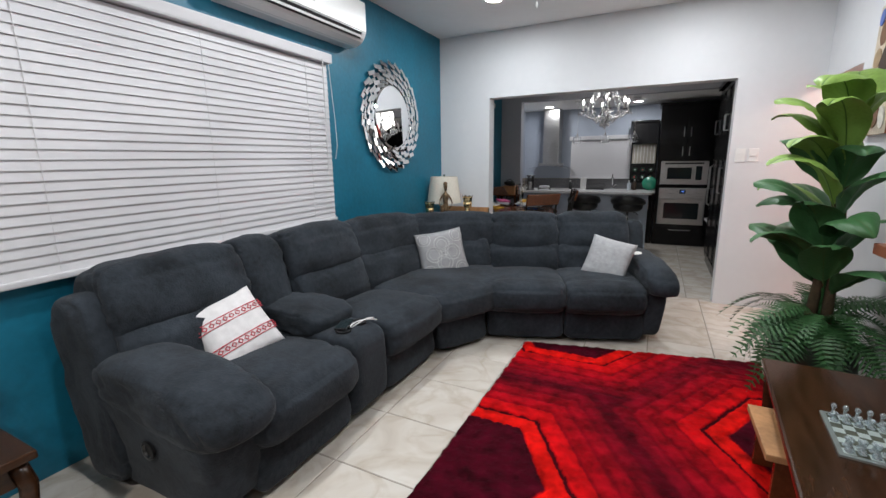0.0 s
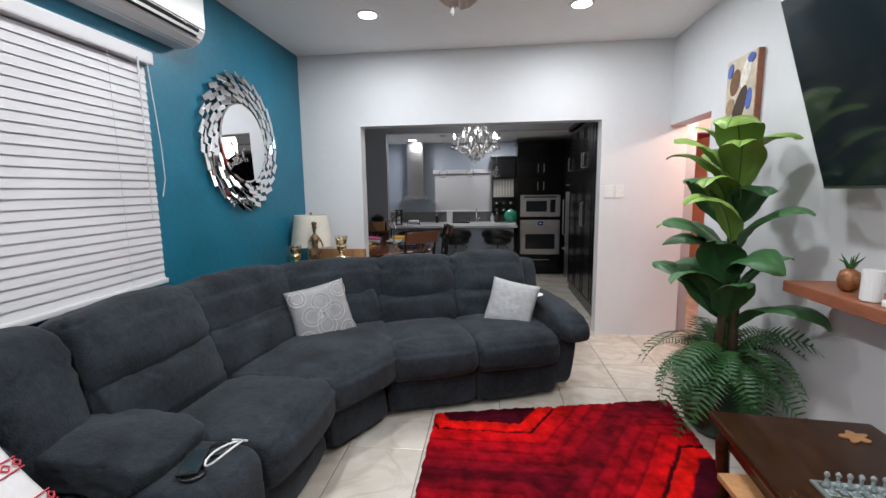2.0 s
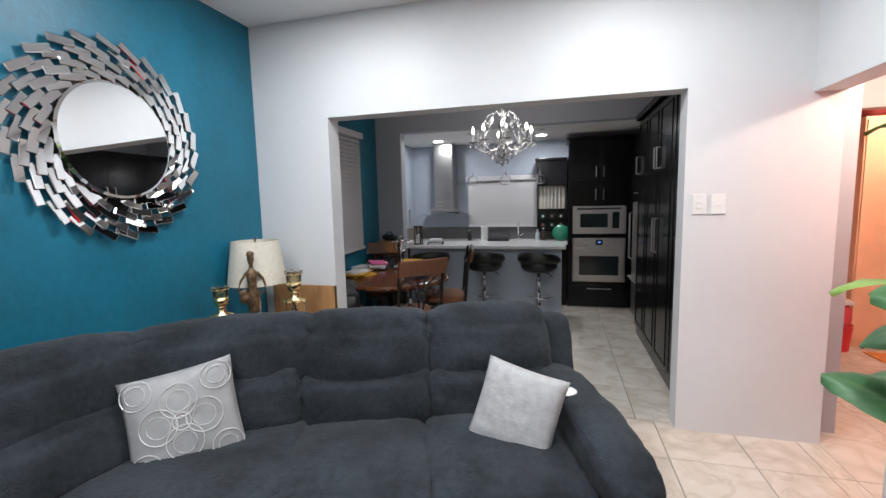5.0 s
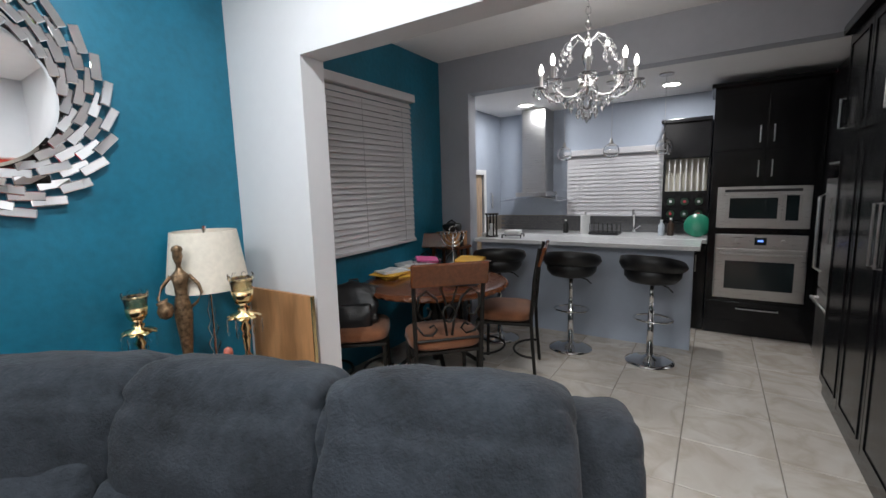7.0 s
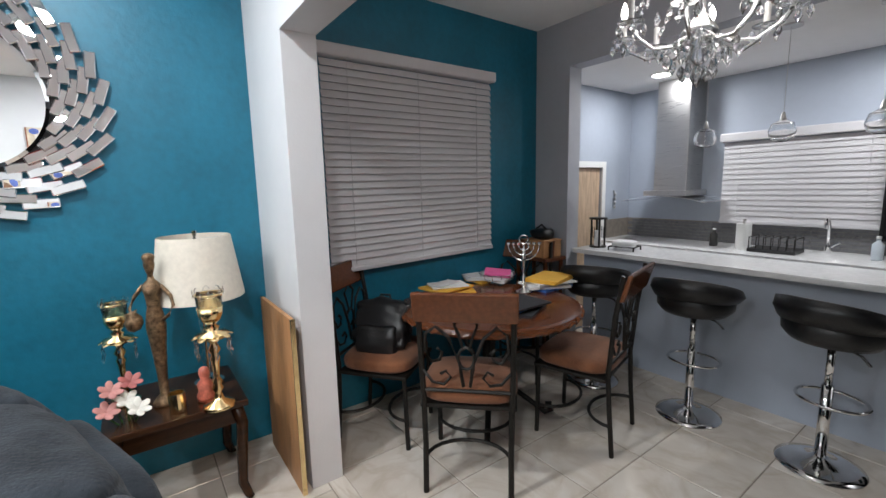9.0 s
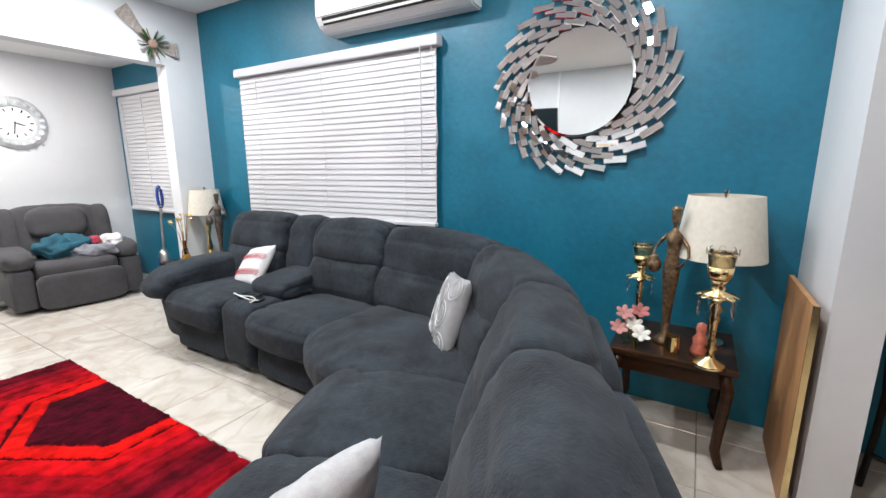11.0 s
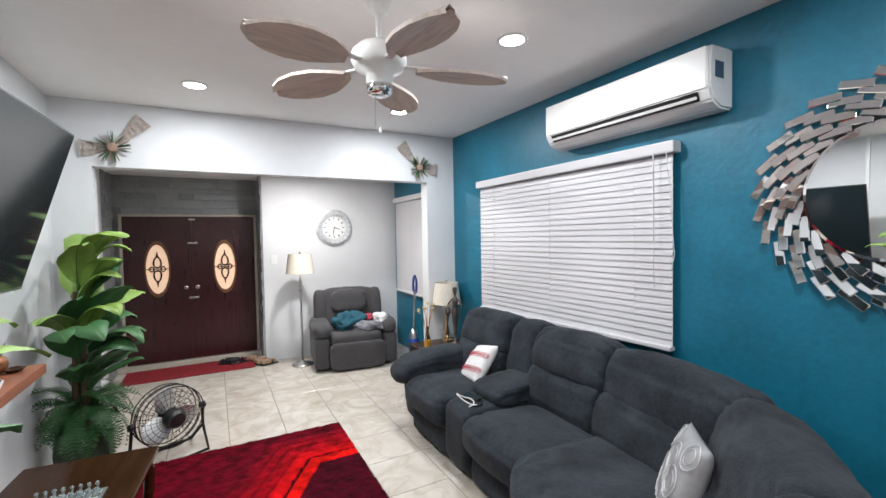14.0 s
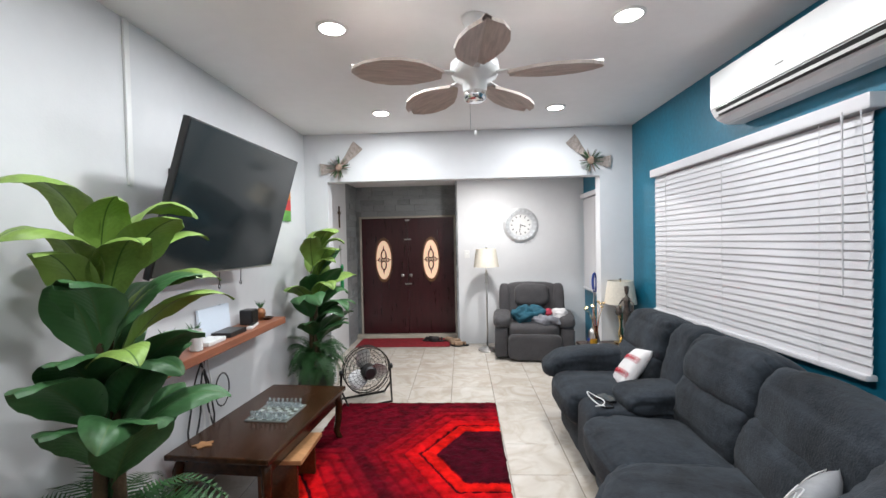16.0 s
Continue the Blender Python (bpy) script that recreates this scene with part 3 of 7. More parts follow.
for i in range(6):
    for k in (0, 4):
        blade_bm.faces.new((rows[i][k], rows[i + 1][k], rows[7 + i + 1][k], rows[7 + i][k]))
blade = part("blade", blade_bm, M_BLADE, fan)
blade.matrix_basis = pose(0, 0, -0.31, 8, 0, 0)
iron = part("blade_iron", box(0.10, 0.24, -0.02, 0.02, -0.008, 0.002, 0.004), M_PLASTIC, fan)
iron.matrix_basis = pose(0, 0, -0.31)
for k in range(1, 5):
    again(blade, pose(0, 0, -0.31, 0, 0, 72 * k) @ pose(0, 0, 0, 8, 0, 0))
    again(iron, pose(0, 0, -0.31, 0, 0, 72 * k))

# ---- split air conditioner ----
ac = thing("air_conditioner", (0.0, -2.46, 2.43), label="white wall-mounted split air conditioner above the blind", category="air conditioner")
acb = bmesh.new()
shape = [(0.0, 0.0), (0.12, 0.0), (0.19, 0.035), (0.225, 0.10), (0.225, 0.29), (0.20, 0.335), (0.0, 0.34)]
a = [acb.verts.new((x, -0.65, z)) for x, z in shape]
b = [acb.verts.new((x, 0.65, z)) for x, z in shape]
acb.faces.new(a), acb.faces.new(b[::-1])
for i in range(len(shape)):
    j = (i + 1) % len(shape)
    acb.faces.new((a[i], b[i], b[j], a[j]))
bmesh.ops.bevel(acb, geom=acb.edges[:], offset=0.012, segments=3, affect="EDGES")
part("body", acb, mat("ac_gloss_white", (0.72, 0.72, 0.72), 0.18, var=0.02, scale=3), ac)
# body is closed here; a black strip draws the slot's shade
part("air_outlet", box(-0.002, 0.004, -0.58, 0.58, -0.026, 0.028, m=pose(0.2095, 0, 0.067, 0, 28, 0)), M_BLKPL, ac, "dark strip standing in for the shaded air slot")
part("louvre", box(0.004, 0.012, -0.57, 0.57, -0.010, 0.006, m=pose(0.2095, 0, 0.067, 0, 28, 0)), M_PLASTIC, ac)
part("front_panel", box(0.223, 0.230, -0.63, 0.63, 0.10, 0.325, 0.003), M_PLASTIC, ac)
part("badge", box(0.231, 0.233, -0.03, 0.03, 0.16, 0.168), M_STEEL, ac)
part("side_label", box(0.10, 0.18, 0.651, 0.653, 0.16, 0.25), mat("ac_label", (0.05, 0.09, 0.14), 0.5), ac, "dark blue sticker")

# ---- round mirror of many pieces ----
mir = thing("round_mirror", (0.0, -1.155, 1.915), label="round wall mirror framed by spiralling small mirror tiles", category="mirror")
part("backing", cyl(0, 0, 0.002, 0.012, 0.34, seg=48, m=pose(0, 0, 0, 0, 90, 0)), M_BLKPL, mir)
part("mirror_disc", lathe([(0.0, 0.0), (0.314, 0.0), (0.314, 0.006), (0.300, 0.012), (0.0, 0.012)], 64, m=pose(0.027, 0, 0, 0, 88.6, 0)), M_MIRROR, mir, "round bevelled mirror glass")
pieces = box(-0.003, 0.004, -0.064, 0.064, -0.021, 0.021, 0.004, seg=1)
piece = None
for k in range(4):
    r = 0.348 + 0.052 * k
    for i in range(26):
        a = 2 * math.pi * (i + 0.5 * k) / 26
        mm = pose(0.022 + 0.006 * (i % 2) + 0.003 * (k % 2), r * math.cos(a), r * math.sin(a)) @ Matrix.Rotation(a + math.pi / 2 - radians(24), 4, "X") @ pose(0, 0, 0, 0, random.uniform(-4, 4), random.uniform(-4, 4))
        mm = Matrix.Translation(mm.to_translation()) @ pose(0, 0, 0, 0, -9, 0) @ Matrix.Translation(-mm.to_translation()) @ mm
        if piece is None:
            piece = part("mirror_tile", pieces, M_MIRROR, mir)
            piece.matrix_basis = mm
        else:
            again(piece, mm)

# ---- television ----
tv = thing("television", (3.46, -2.92, 1.915), label="large black flat television tilted forward on a wall bracket", category="television")
tm = pose(0, 0, 0, 0, -17, -2)
part("case", box(-0.018, 0.022, -0.67, 0.67, -0.43, 0.465, 0.008, m=tm), M_BLKPL, tv)
part("screen", box(-0.0205, -0.0185, -0.658, 0.658, -0.415, 0.455, m=tm), M_SCREEN, tv, "dark glossy screen")
part("lower_bezel", box(-0.021, -0.0185, -0.665, 0.665, -0.428, -0.416, m=tm), M_STEEL, tv, "thin silver lower edge")
part("rear_housing", box(0.022, 0.06, -0.45, 0.45, -0.35, 0.20, 0.02, m=tm), M_BLKPL, tv)
part("wall_plate", box(0.27, 0.296, -0.25, 0.25, -0.12, 0.25), M_BLKPL, tv)
part("bracket_arm", box(0.04, 0.28, -0.04, 0.04, 0.02, 0.10, 0.01), M_BLKPL, tv)
for yy in (-0.28, 0.0):
    part("pull_cord", tube([(0.13, yy, -0.35), (0.14, yy, -0.50)], 0.003, 6), M_BLKPL, tv)
    part("cord_ring", tube([(0.14, yy + 0.015 * math.cos(a), -0.515 + 0.015 * math.sin(a)) for a in (0.4 * math.pi * k for k in range(5))], 0.004, 6, closed=True), M_BLKPL, tv)
con = thing("cable_conduit", (3.752, -2.36, 0), label="white plastic cable trunking running up the wall", category="cable cover")
part("cover", box(-0.008, 0.008, -0.018, 0.018, 2.02, 2.925, 0.004), M_PLASTIC, con)

# ---- wall shelf and what stands on it ----
sh = thing("wall_shelf", (0, 0, 0), label="thick reddish wooden floating wall shelf", category="shelf")
part("board", box(3.50, 3.757, -3.75, -2.18, 0.985, 1.04, 0.005), M_SHELF, sh)


def pineapple(at, colour, s=1.0):
    p = thing("pineapple_ornament", at, 0, "small pineapple ornament with dark green leaves on the shelf", "ornament")
    part("body", lathe([(0.015, 0), (0.034 * s, 0.015), (0.042 * s, 0.05 * s), (0.034 * s, 0.085 * s), (0.012, 0.10 * s)], 14), colour, p, smooth=True)
    for k in range(9):
        a = 2.4 * k
        part("leaf", tube([(0, 0, 0.09 * s), (0.02 * math.cos(a), 0.02 * math.sin(a), 0.125 * s), (0.045 * math.cos(a), 0.045 * math.sin(a), (0.135 + 0.004 * k) * s)], 0.009, 5, taper=0.1), M_GREEN2, p)


M_PINE = mat("pineapple_gold", (0.25, 0.10, 0.04), 0.35, 0.3, var=0.5, scale=60)
pineapple((3.66, -3.62, 1.04), M_PINE)
pineapple((3.62, -2.42, 1.04), M_PINE, 1.05)
pineapple((3.66, -2.72, 1.04), M_PINE, 0.9)
it = thing("speaker", (3.66, -3.42, 1.04), label="small black cube loudspeaker", category="speaker")
part("case", box(-0.05, 0.05, -0.055, 0.055, 0, 0.12, 0.01), M_BLKPL, it)
part("grille", box(-0.053, -0.050, -0.045, 0.045, 0.01, 0.11), M_IRON, it)
it = thing("white_frame", (3.73, -3.07, 1.04), label="white rectangular panel leaning on the wall over the shelf", category="frame")
part("panel", box(-0.012, 0.008, -0.19, 0.19, 0, 0.20, 0.004, m=pose(0, 0, 0, 0, 4, 0)), mat("bluish_white_panel", (0.68, 0.76, 0.86), 0.3, var=0.03), it)
it = thing("router", (3.60, -2.78, 1.04), label="flat white internet router box", category="router")
part("case", box(-0.06, 0.06, -0.10, 0.10, 0, 0.03, 0.008), M_PLASTIC, it)
part("foot", box(-0.04, 0.04, -0.08, 0.08, -0.0, 0.004), M_BLKPL, it)
it = thing("cup", (3.57, -2.60, 1.04), label="white cylindrical cup on the shelf", category="cup")
part("body", lathe([(0.03, 0), (0.036, 0.005), (0.036, 0.13), (0.032, 0.13), (0.03, 0.01)], 20), M_PLASTIC, it, smooth=False)
it = thing("set_top_box", (3.61, -3.04, 1.04), label="flat black media box", category="media box")
part("case", box(-0.07, 0.07, -0.11, 0.11, 0, 0.035, 0.004), M_BLKPL, it)
it = thing("remote_control", (3.57, -3.30, 1.04), 12, "grey remote control lying on the shelf", "remote control")
part("body", box(-0.02, 0.02, -0.10, 0.10, 0, 0.02, 0.005), M_PLASTIC, it)
part("key_field", box(-0.015, 0.015, -0.08, 0.05, 0.02, 0.023), M_BLKPL, it)
it = thing("trinket_dish", (3.60, -3.62, 1.04), label="small dark dish on the shelf", category="dish")
part("bowl", lathe([(0.03, 0), (0.05, 0.02), (0.045, 0.022), (0.025, 0.006)], 16), M_WOOD, it)
cab = thing("cable_bundle", label="black and white cables hanging under the shelf", category="cable")
for k in range(6):
    y0 = -3.0 + 0.03 * k
    pts = [(3.74, y0 + 0.02 * math.sin(j * 1.3 + k) + 0.05 * math.sin(j * 0.5 + k) * (k % 3), 0.98 - 0.085 * j) for j in range(11)]
    part("cable", tube(pts, 0.006, 6), M_BLKPL if k % 3 else M_PLASTIC, cab)
part("cable", tube([(3.72, -3.12 + 0.09 * math.cos(a), 0.62 + 0.12 * math.sin(a)) for a in (0.42 * k for k in range(15))], 0.005, 6, closed=True), M_BLKPL, cab)

# ---- coffee table with chess set ----
ct = thing("coffee_table", (3.34, -3.08, 0), -5, label="dark brown wooden coffee table with curved legs", category="coffee table")
part("tabletop", box(-0.33, 0.33, -0.62, 0.62, 0.415, 0.45, 0.010), M_WOOD, ct)
for sx in (-1, 1):
    part("apron", box(sx * 0.27 - 0.012, sx * 0.27 + 0.012, -0.52, 0.52, 0.32, 0.415), M_WOOD, ct)
    part("apron", box(-0.26, 0.26, sx * 0.55 - 0.012, sx * 0.55 + 0.012, 0.32, 0.415), M_WOOD, ct)
    for sy in (-1, 1):
        part("leg", tube([(sx * 0.26, sy * 0.54, 0.41), (sx * 0.285, sy * 0.565, 0.33), (sx * 0.28, sy * 0.56, 0.2), (sx * 0.265, sy * 0.545, 0.09), (sx * 0.285, sy * 0.565, 0.03), (sx * 0.29, sy * 0.57, 0.0)], 0.034, 10, taper=0.6), M_WOOD, ct, smooth=True)
M_CHECK = [mat("frosted_square", (0.32, 0.37, 0.35), 0.5, var=0.1, scale=30), mat("dark_square", (0.07, 0.075, 0.055), 0.15, var=0.2, scale=30)]
chess = thing("chess_board", (3.31, -3.10, 0.45), -5, "glass chess board with frosted and clear squares on the coffee table", "chess board")
part("board", box(-0.155, 0.155, -0.155, 0.155, 0, 0.008), mat("board_glass", (0.16, 0.18, 0.17), 0.15, var=0.1, scale=10), chess)
sq = [part("square", box(-0.0165, 0.0165, -0.0165, 0.0165, 0.008, 0.0095), M_CHECK[k], chess) for k in (0, 1)]
first = [True, True]
for i in range(8):
    for j in range(8):
        k, mm = (i + j) % 2, pose(-0.1225 + 0.035 * i, -0.1225 + 0.035 * j, 0.0005)
        if first[k]:
            sq[k].matrix_basis, first[k] = mm, False
        else:
            again(sq[k], mm)
M_PAWN = mat("chess_glass", (0.62, 0.70, 0.72), 0.12, var=0.1, scale=40)
M_PAWN.node_tree.nodes["Principled BSDF"].inputs["Transmission Weight"].default_value = 0.7
pawn = thing("chess_piece", (0, 0, 0), 0, "small frosted glass chess piece standing on the board", "chess piece", "glass chess set")
part("body", lathe([(0.013, 0), (0.014, 0.006), (0.006, 0.014), (0.005, 0.03), (0.009, 0.034), (0.009, 0.042), (0.003, 0.048)], 10), M_PAWN, pawn, smooth=True)
n = 0
for row, tall in ((0, 1.15), (1, 0.8), (6, 0.8), (7, 1.15)):
    for i in range(8):
        mm = pose(3.31, -3.10, 0.4600, 0, 0, -5) @ pose(-0.1225 + 0.035 * i, -0.1225 + 0.035 * row, 0)
        o = pawn if n == 0 else copy_thing(pawn, mm)
        if n == 0:
            pawn.matrix_basis = mm
        o.scale = (1, 1, tall)
        n += 1
it = thing("leaf_coaster", (3.56, -2.62, 0.45), 20, "tan wooden leaf-shaped coaster on the coffee table", "coaster")
lb = bmesh.new()
vs = [lb.verts.new((0.05 * (1 + 0.3 * math.cos(5 * a)) * math.cos(a), 0.038 * (1 + 0.25 * math.cos(5 * a)) * math.sin(a), 0.0)) for a in (2 * math.pi * k / 40 for k in range(40))]
f = lb.faces.new(vs)
e = bmesh.ops.extrude_face_region(lb, geom=[f])
bmesh.ops.translate(lb, verts=[v for v in e["geom"] if isinstance(v, bmesh.types.BMVert)], vec=(0, 0, 0.006))
part("body", lb, M_PLY, it)
it = thing("step_stool", (3.17, -2.90, 0.034), label="small wooden stool with pale edges under the coffee table", category="stool")
part("seat", box(-0.19, 0.12, -0.20, 0.20, 0.245, 0.275, 0.005), M_PLY, it)
for s in (-1, 1):
    part("side_panel", box(-0.15, 0.11, s * 0.16 - 0.012, s * 0.16 + 0.012, 0, 0.245), M_MAHOG, it)
part("rail", box(-0.01, 0.01, -0.148, 0.148, 0.10, 0.16), M_MAHOG, it)

# ---- plants ----


def leaf_material(name, colour, rib):
    """A waxy leaf: pale midrib along x, fine side veins that run forward from it."""
    m = mat(name, colour, 0.46, var=0.35, scale=7, rand=0.5)
    n, l = m.node_tree.nodes, m.node_tree.links
    b = n["Principled BSDF"]

    def op(kind, a, c=0.0):
        k = n.new("ShaderNodeMath")
        k.operation = kind
        for i, v in enumerate((a, c)):
            if isinstance(v, float):
                k.inputs[i].default_value = v
            else:
                l.new(v, k.inputs[i])
        return k.outputs[0]
    sep = n.new("ShaderNodeSeparateXYZ")
    l.new(n.new("ShaderNodeTexCoord").outputs["Object"], sep.inputs[0])
    ay = op("ABSOLUTE", sep.outputs[1])
    wave = op("SINE", op("MULTIPLY", op("SUBTRACT", sep.outputs[0], op("MULTIPLY", ay, 0.9)), 210.0))
    mid = op("LESS_THAN", ay, 0.0035)
    mix = n.new("ShaderNodeMix")
    mix.data_type = "RGBA"
    old = b.inputs["Base Color"].links[0].from_socket
    l.new(old, mix.inputs[6])
    mix.inputs[7].default_value = rib + (1,)
    l.new(mid, mix.inputs[0])
    l.new(mix.outputs[2], b.inputs["Base Color"])
    bp = n.new("ShaderNodeBump")
    bp.inputs["Strength"].default_value, bp.inputs["Distance"].default_value = 0.14, 0.002
    l.new(wave, bp.inputs["Height"]), l.new(bp.outputs[0], b.inputs["Normal"])
    return m


M_BANANA = leaf_material("banana_leaf_green", (0.17, 0.27, 0.055), (0.06, 0.13, 0.02))
M_BANANA2 = leaf_material("dark_banana_leaf", (0.036, 0.105, 0.036), (0.06, 0.13, 0.04))


def leaf_mesh(name, L, W, bend, seed):
    """A long blade on a short stalk, folded along its midrib, arching over towards its tip."""
    bm, rnd = bmesh.new(), random.Random(seed)
    rows, n, x, z = [], 20, 0.0, 0.0
    cols = (-1, -0.75, -0.45, -0.15, 0, 0.15, 0.45, 0.75, 1)
    for i in range(n + 1):
        t = i / n
        u = max(0.0, (t - 0.14) / 0.86)
        w = 0.012 + W * (math.sin(math.pi * min(1.0, 0.04 + u * 0.96)) ** 0.72) * (1.02 - 0.20 * u) * (1 if u > 0 else 0)
        th = -bend * t ** 2.6
        if i:
            x, z = x + L / n * math.cos(th), z + L / n * math.sin(th)
        fold = 0.55 * (1 - 0.75 * u)
        wav = [0.016 * math.sin(9 * t + 2.2 * seed + (1.3 if k > 0 else 0)) * abs(k) ** 2 * min(1, 4 * u) + 0.004 * rnd.uniform(-1, 1) * abs(k) for k in cols]
        row = []
        for k, dz in zip(cols, wav):
            up = fold * abs(k) * w / 2 - 0.20 * w * abs(k) ** 3 + dz
            row.append(bm.verts.new((x - math.sin(th) * up, k * w / 2 * (1 + 0.05 * math.sin(14 * t + seed + k)), z + math.cos(th) * up)))
        rows.append(row)
    for a, b in zip(rows, rows[1:]):
        for k in range(8):
            bm.faces.new((a[k], b[k], b[k + 1], a[k + 1]))
    me = bpy.data.meshes.new(name)
    bm.to_mesh(me)
    bm.free()
    me.shade_smooth()
    return me


def frond_mesh(L, seed):
    bm = bmesh.new()
    pts = [Vector((L * t * (1 - 0.25 * t * t), 0.03 * math.sin(3 * t + seed), L * (0.65 * t - 1.15 * t * t))) for t in (k / 20 for k in range(21))]
    tube(pts, 0.0035, 5, bm, taper=0.3)
    for i in range(2, 20):
        t = i / 20
        ll = 0.095 * L / 0.5 * math.sin(math.pi * (0.12 + 0.86 * t)) + 0.008
        d = (pts[i + 1] - pts[i]).normalized()
        for s in (-1, 1):
            side = Vector((0.35, s * 0.94, -0.25))
            a, b = pts[i] - d * 0.006, pts[i] + d * 0.006
            tip = pts[i] + side * ll
            mid = pts[i] + side * ll * 0.5
            v = [bm.verts.new(p) for p in (a, mid - d * 0.007, tip, mid + d * 0.007, b)]
            bm.faces.new(v)
    me = bpy.data.meshes.new("frond")
    bm.to_mesh(me)
    bm.free()
    return me


def artificial_plant(at, height, seed, label, leaves, fronds, leafmax=0.55, bushy=False, keep=(0, 360), pot=0.2):
    rnd = random.Random(seed)
    p = thing("potted_plant", at, 0, label, "plant")
    part("pot", lathe([(pot * 0.72, 0), (pot * 0.98, 0.06), (pot * 1.08, 0.20), (pot, 0.36), (pot * 0.9, 0.40), (pot * 0.85, 0.38), (0.02, 0.36)], 28), mat("glazed_dark_green_pot", (0.02, 0.035, 0.022), 0.3, var=0.4, scale=12), p, "dark green glazed round pot", smooth=True)
    for k in range(3):
        a = 2.1 * k + seed
        part("trunk", tube([(0.05 * math.cos(a), 0.05 * math.sin(a), 0.33), (0.035 * math.cos(a + 0.6), 0.035 * math.sin(a + 0.6), height * 0.4), (0.02 * math.cos(a + 1), 0.02 * math.sin(a + 1), height * (0.66 + 0.05 * k))], 0.034, 9, taper=0.4), M_TRUNK, p, smooth=True)
    meshes = []
    for s, (L, W, dr) in enumerate(((0.60, 0.24, 1.5), (0.56, 0.26, 2.1), (0.64, 0.235, 1.8), (0.54, 0.27, 1.1))):
        for mt in (M_BANANA, M_BANANA2):
            me = leaf_mesh("leaf", L * leafmax / 0.55, W * leafmax / 0.55, dr, s + seed)
            me.materials.append(mt)
            meshes.append(me)
    for k in range(leaves):
        t = k / (leaves - 1)
        z = height * (0.32 + 0.50 * t)
        a = math.degrees(2.4 * k + rnd.uniform(-0.3, 0.3)) % 360
        lo, hi = keep
        a = lo + (a / 360) * (hi - lo)
        up = 52 + 25 * t + rnd.uniform(-20, 10)
        o = new("leaf", meshes[(rnd.randrange(4)) * 2 + (1 if t < 0.62 + rnd.uniform(-0.2, 0.2) else 0)])
        o.parent = p
        o.matrix_basis = pose(0, 0, z, 0, 0, a) @ pose(0.02, 0, 0, rnd.uniform(-32, 32), -up, 0)
        sc = 1.0 - 0.10 * t + rnd.uniform(-0.12, 0.12)
        o.scale = (sc, sc, sc)
        part("leaf_stalk", tube([(0, 0, z - 0.1), (0.03 * math.cos(radians(a)), 0.03 * math.sin(radians(a)), z)], 0.009, 6), M_GREEN2, p)
    fm = [frond_mesh(L, s) for s, L in enumerate((0.48, 0.56, 0.40))]
    for me in fm:
        me.materials.append(M_FERN)
    for k in range(fronds):
        o = new("fern_frond", fm[k % 3])
        o.parent = p
        a = 360 * k / fronds * 5.0 + rnd.uniform(-15, 15)
        o.matrix_basis = pose(0.05 * math.cos(radians(a)), 0.05 * math.sin(radians(a)), 0.36 + (0.22 * rnd.random() if bushy else 0.18 * rnd.random()), 0, 0, a) @ pose(0, 0, 0, rnd.uniform(-30, 30), rnd.uniform(-55, 25) if bushy else rnd.uniform(-40, 30), 0)
        sc = rnd.uniform(0.7, 1.05) * (0.75 if bushy else 1)
        o.scale = (sc, sc, sc)
    return p


artificial_plant((3.45, -1.80, 0), 1.98, 3, "tall artificial banana plant with ferns in a dark pot", 30, 76, 0.53, keep=(66, 300))
artificial_plant((3.50, -4.48, 0), 1.82, 8, "tall artificial leafy plant with bushy base beside the shelf", 28, 100, 0.53, True, keep=(65, 290), pot=0.17)

# ---- painting and small picture ----
pa = thing("abstract_painting", (3.757, -1.23, 2.0), label="tall canvas with abstract brown, cream and blue ovals", category="painting")
part("canvas", box(-0.035, 0.0, -0.175, 0.175, -0.40, 0.40), mat("canvas_cream", (0.55, 0.47, 0.36), 0.8, var=0.3, scale=14), pa)
part("edge", box(-0.036, 0.0, -0.187, -0.176, -0.40, 0.40), M_SHELF, pa, "brown canvas edge")
PAL = [mat("paint_" + n, c, 0.7, var=0.25, scale=30) for n, c in (("brown", (0.16, 0.08, 0.04)), ("blue", (0.08, 0.13, 0.40)), ("tan", (0.33, 0.23, 0.13)), ("white", (0.7, 0.66, 0.58)), ("dark", (0.05, 0.03, 0.02)))]
rnd = random.Random(4)
for k, (yy, zz, ry, rz, c) in enumerate(((0.08, 0.24, 0.06, 0.09, 0), (-0.07, 0.28, 0.05, 0.10, 3), (-0.13, 0.10, 0.035, 0.07, 1), (0.13, 0.08, 0.05, 0.06, 2), (0.0, 0.05, 0.06, 0.16, 4), (-0.10, -0.12, 0.05, 0.07, 2), (0.10, -0.15, 0.07, 0.13, 1), (0.02, -0.28, 0.07, 0.08, 0), (-0.12, -0.30, 0.04, 0.07, 3), (0.15, 0.33, 0.03, 0.05, 1), (-0.14, 0.36, 0.04, 0.03, 1), (0.10, -0.15, 0.045, 0.09, 3))):
    part("painted_oval", cyl(0, 0, 0, 0.001 + 0.0006 * k, 1, seg=24, m=pose(-0.0352, yy * 0.84, zz, 0, -90, 0) @ Matrix.Rotation(rnd.uniform(-0.5, 0.5), 4, "Z") @ Matrix.Diagonal((rz, ry, 1, 1))), PAL[c], pa)
pb = thing("colourful_picture", (3.757, -4.40, 2.15), label="small bright multicoloured picture beside the television", category="picture")
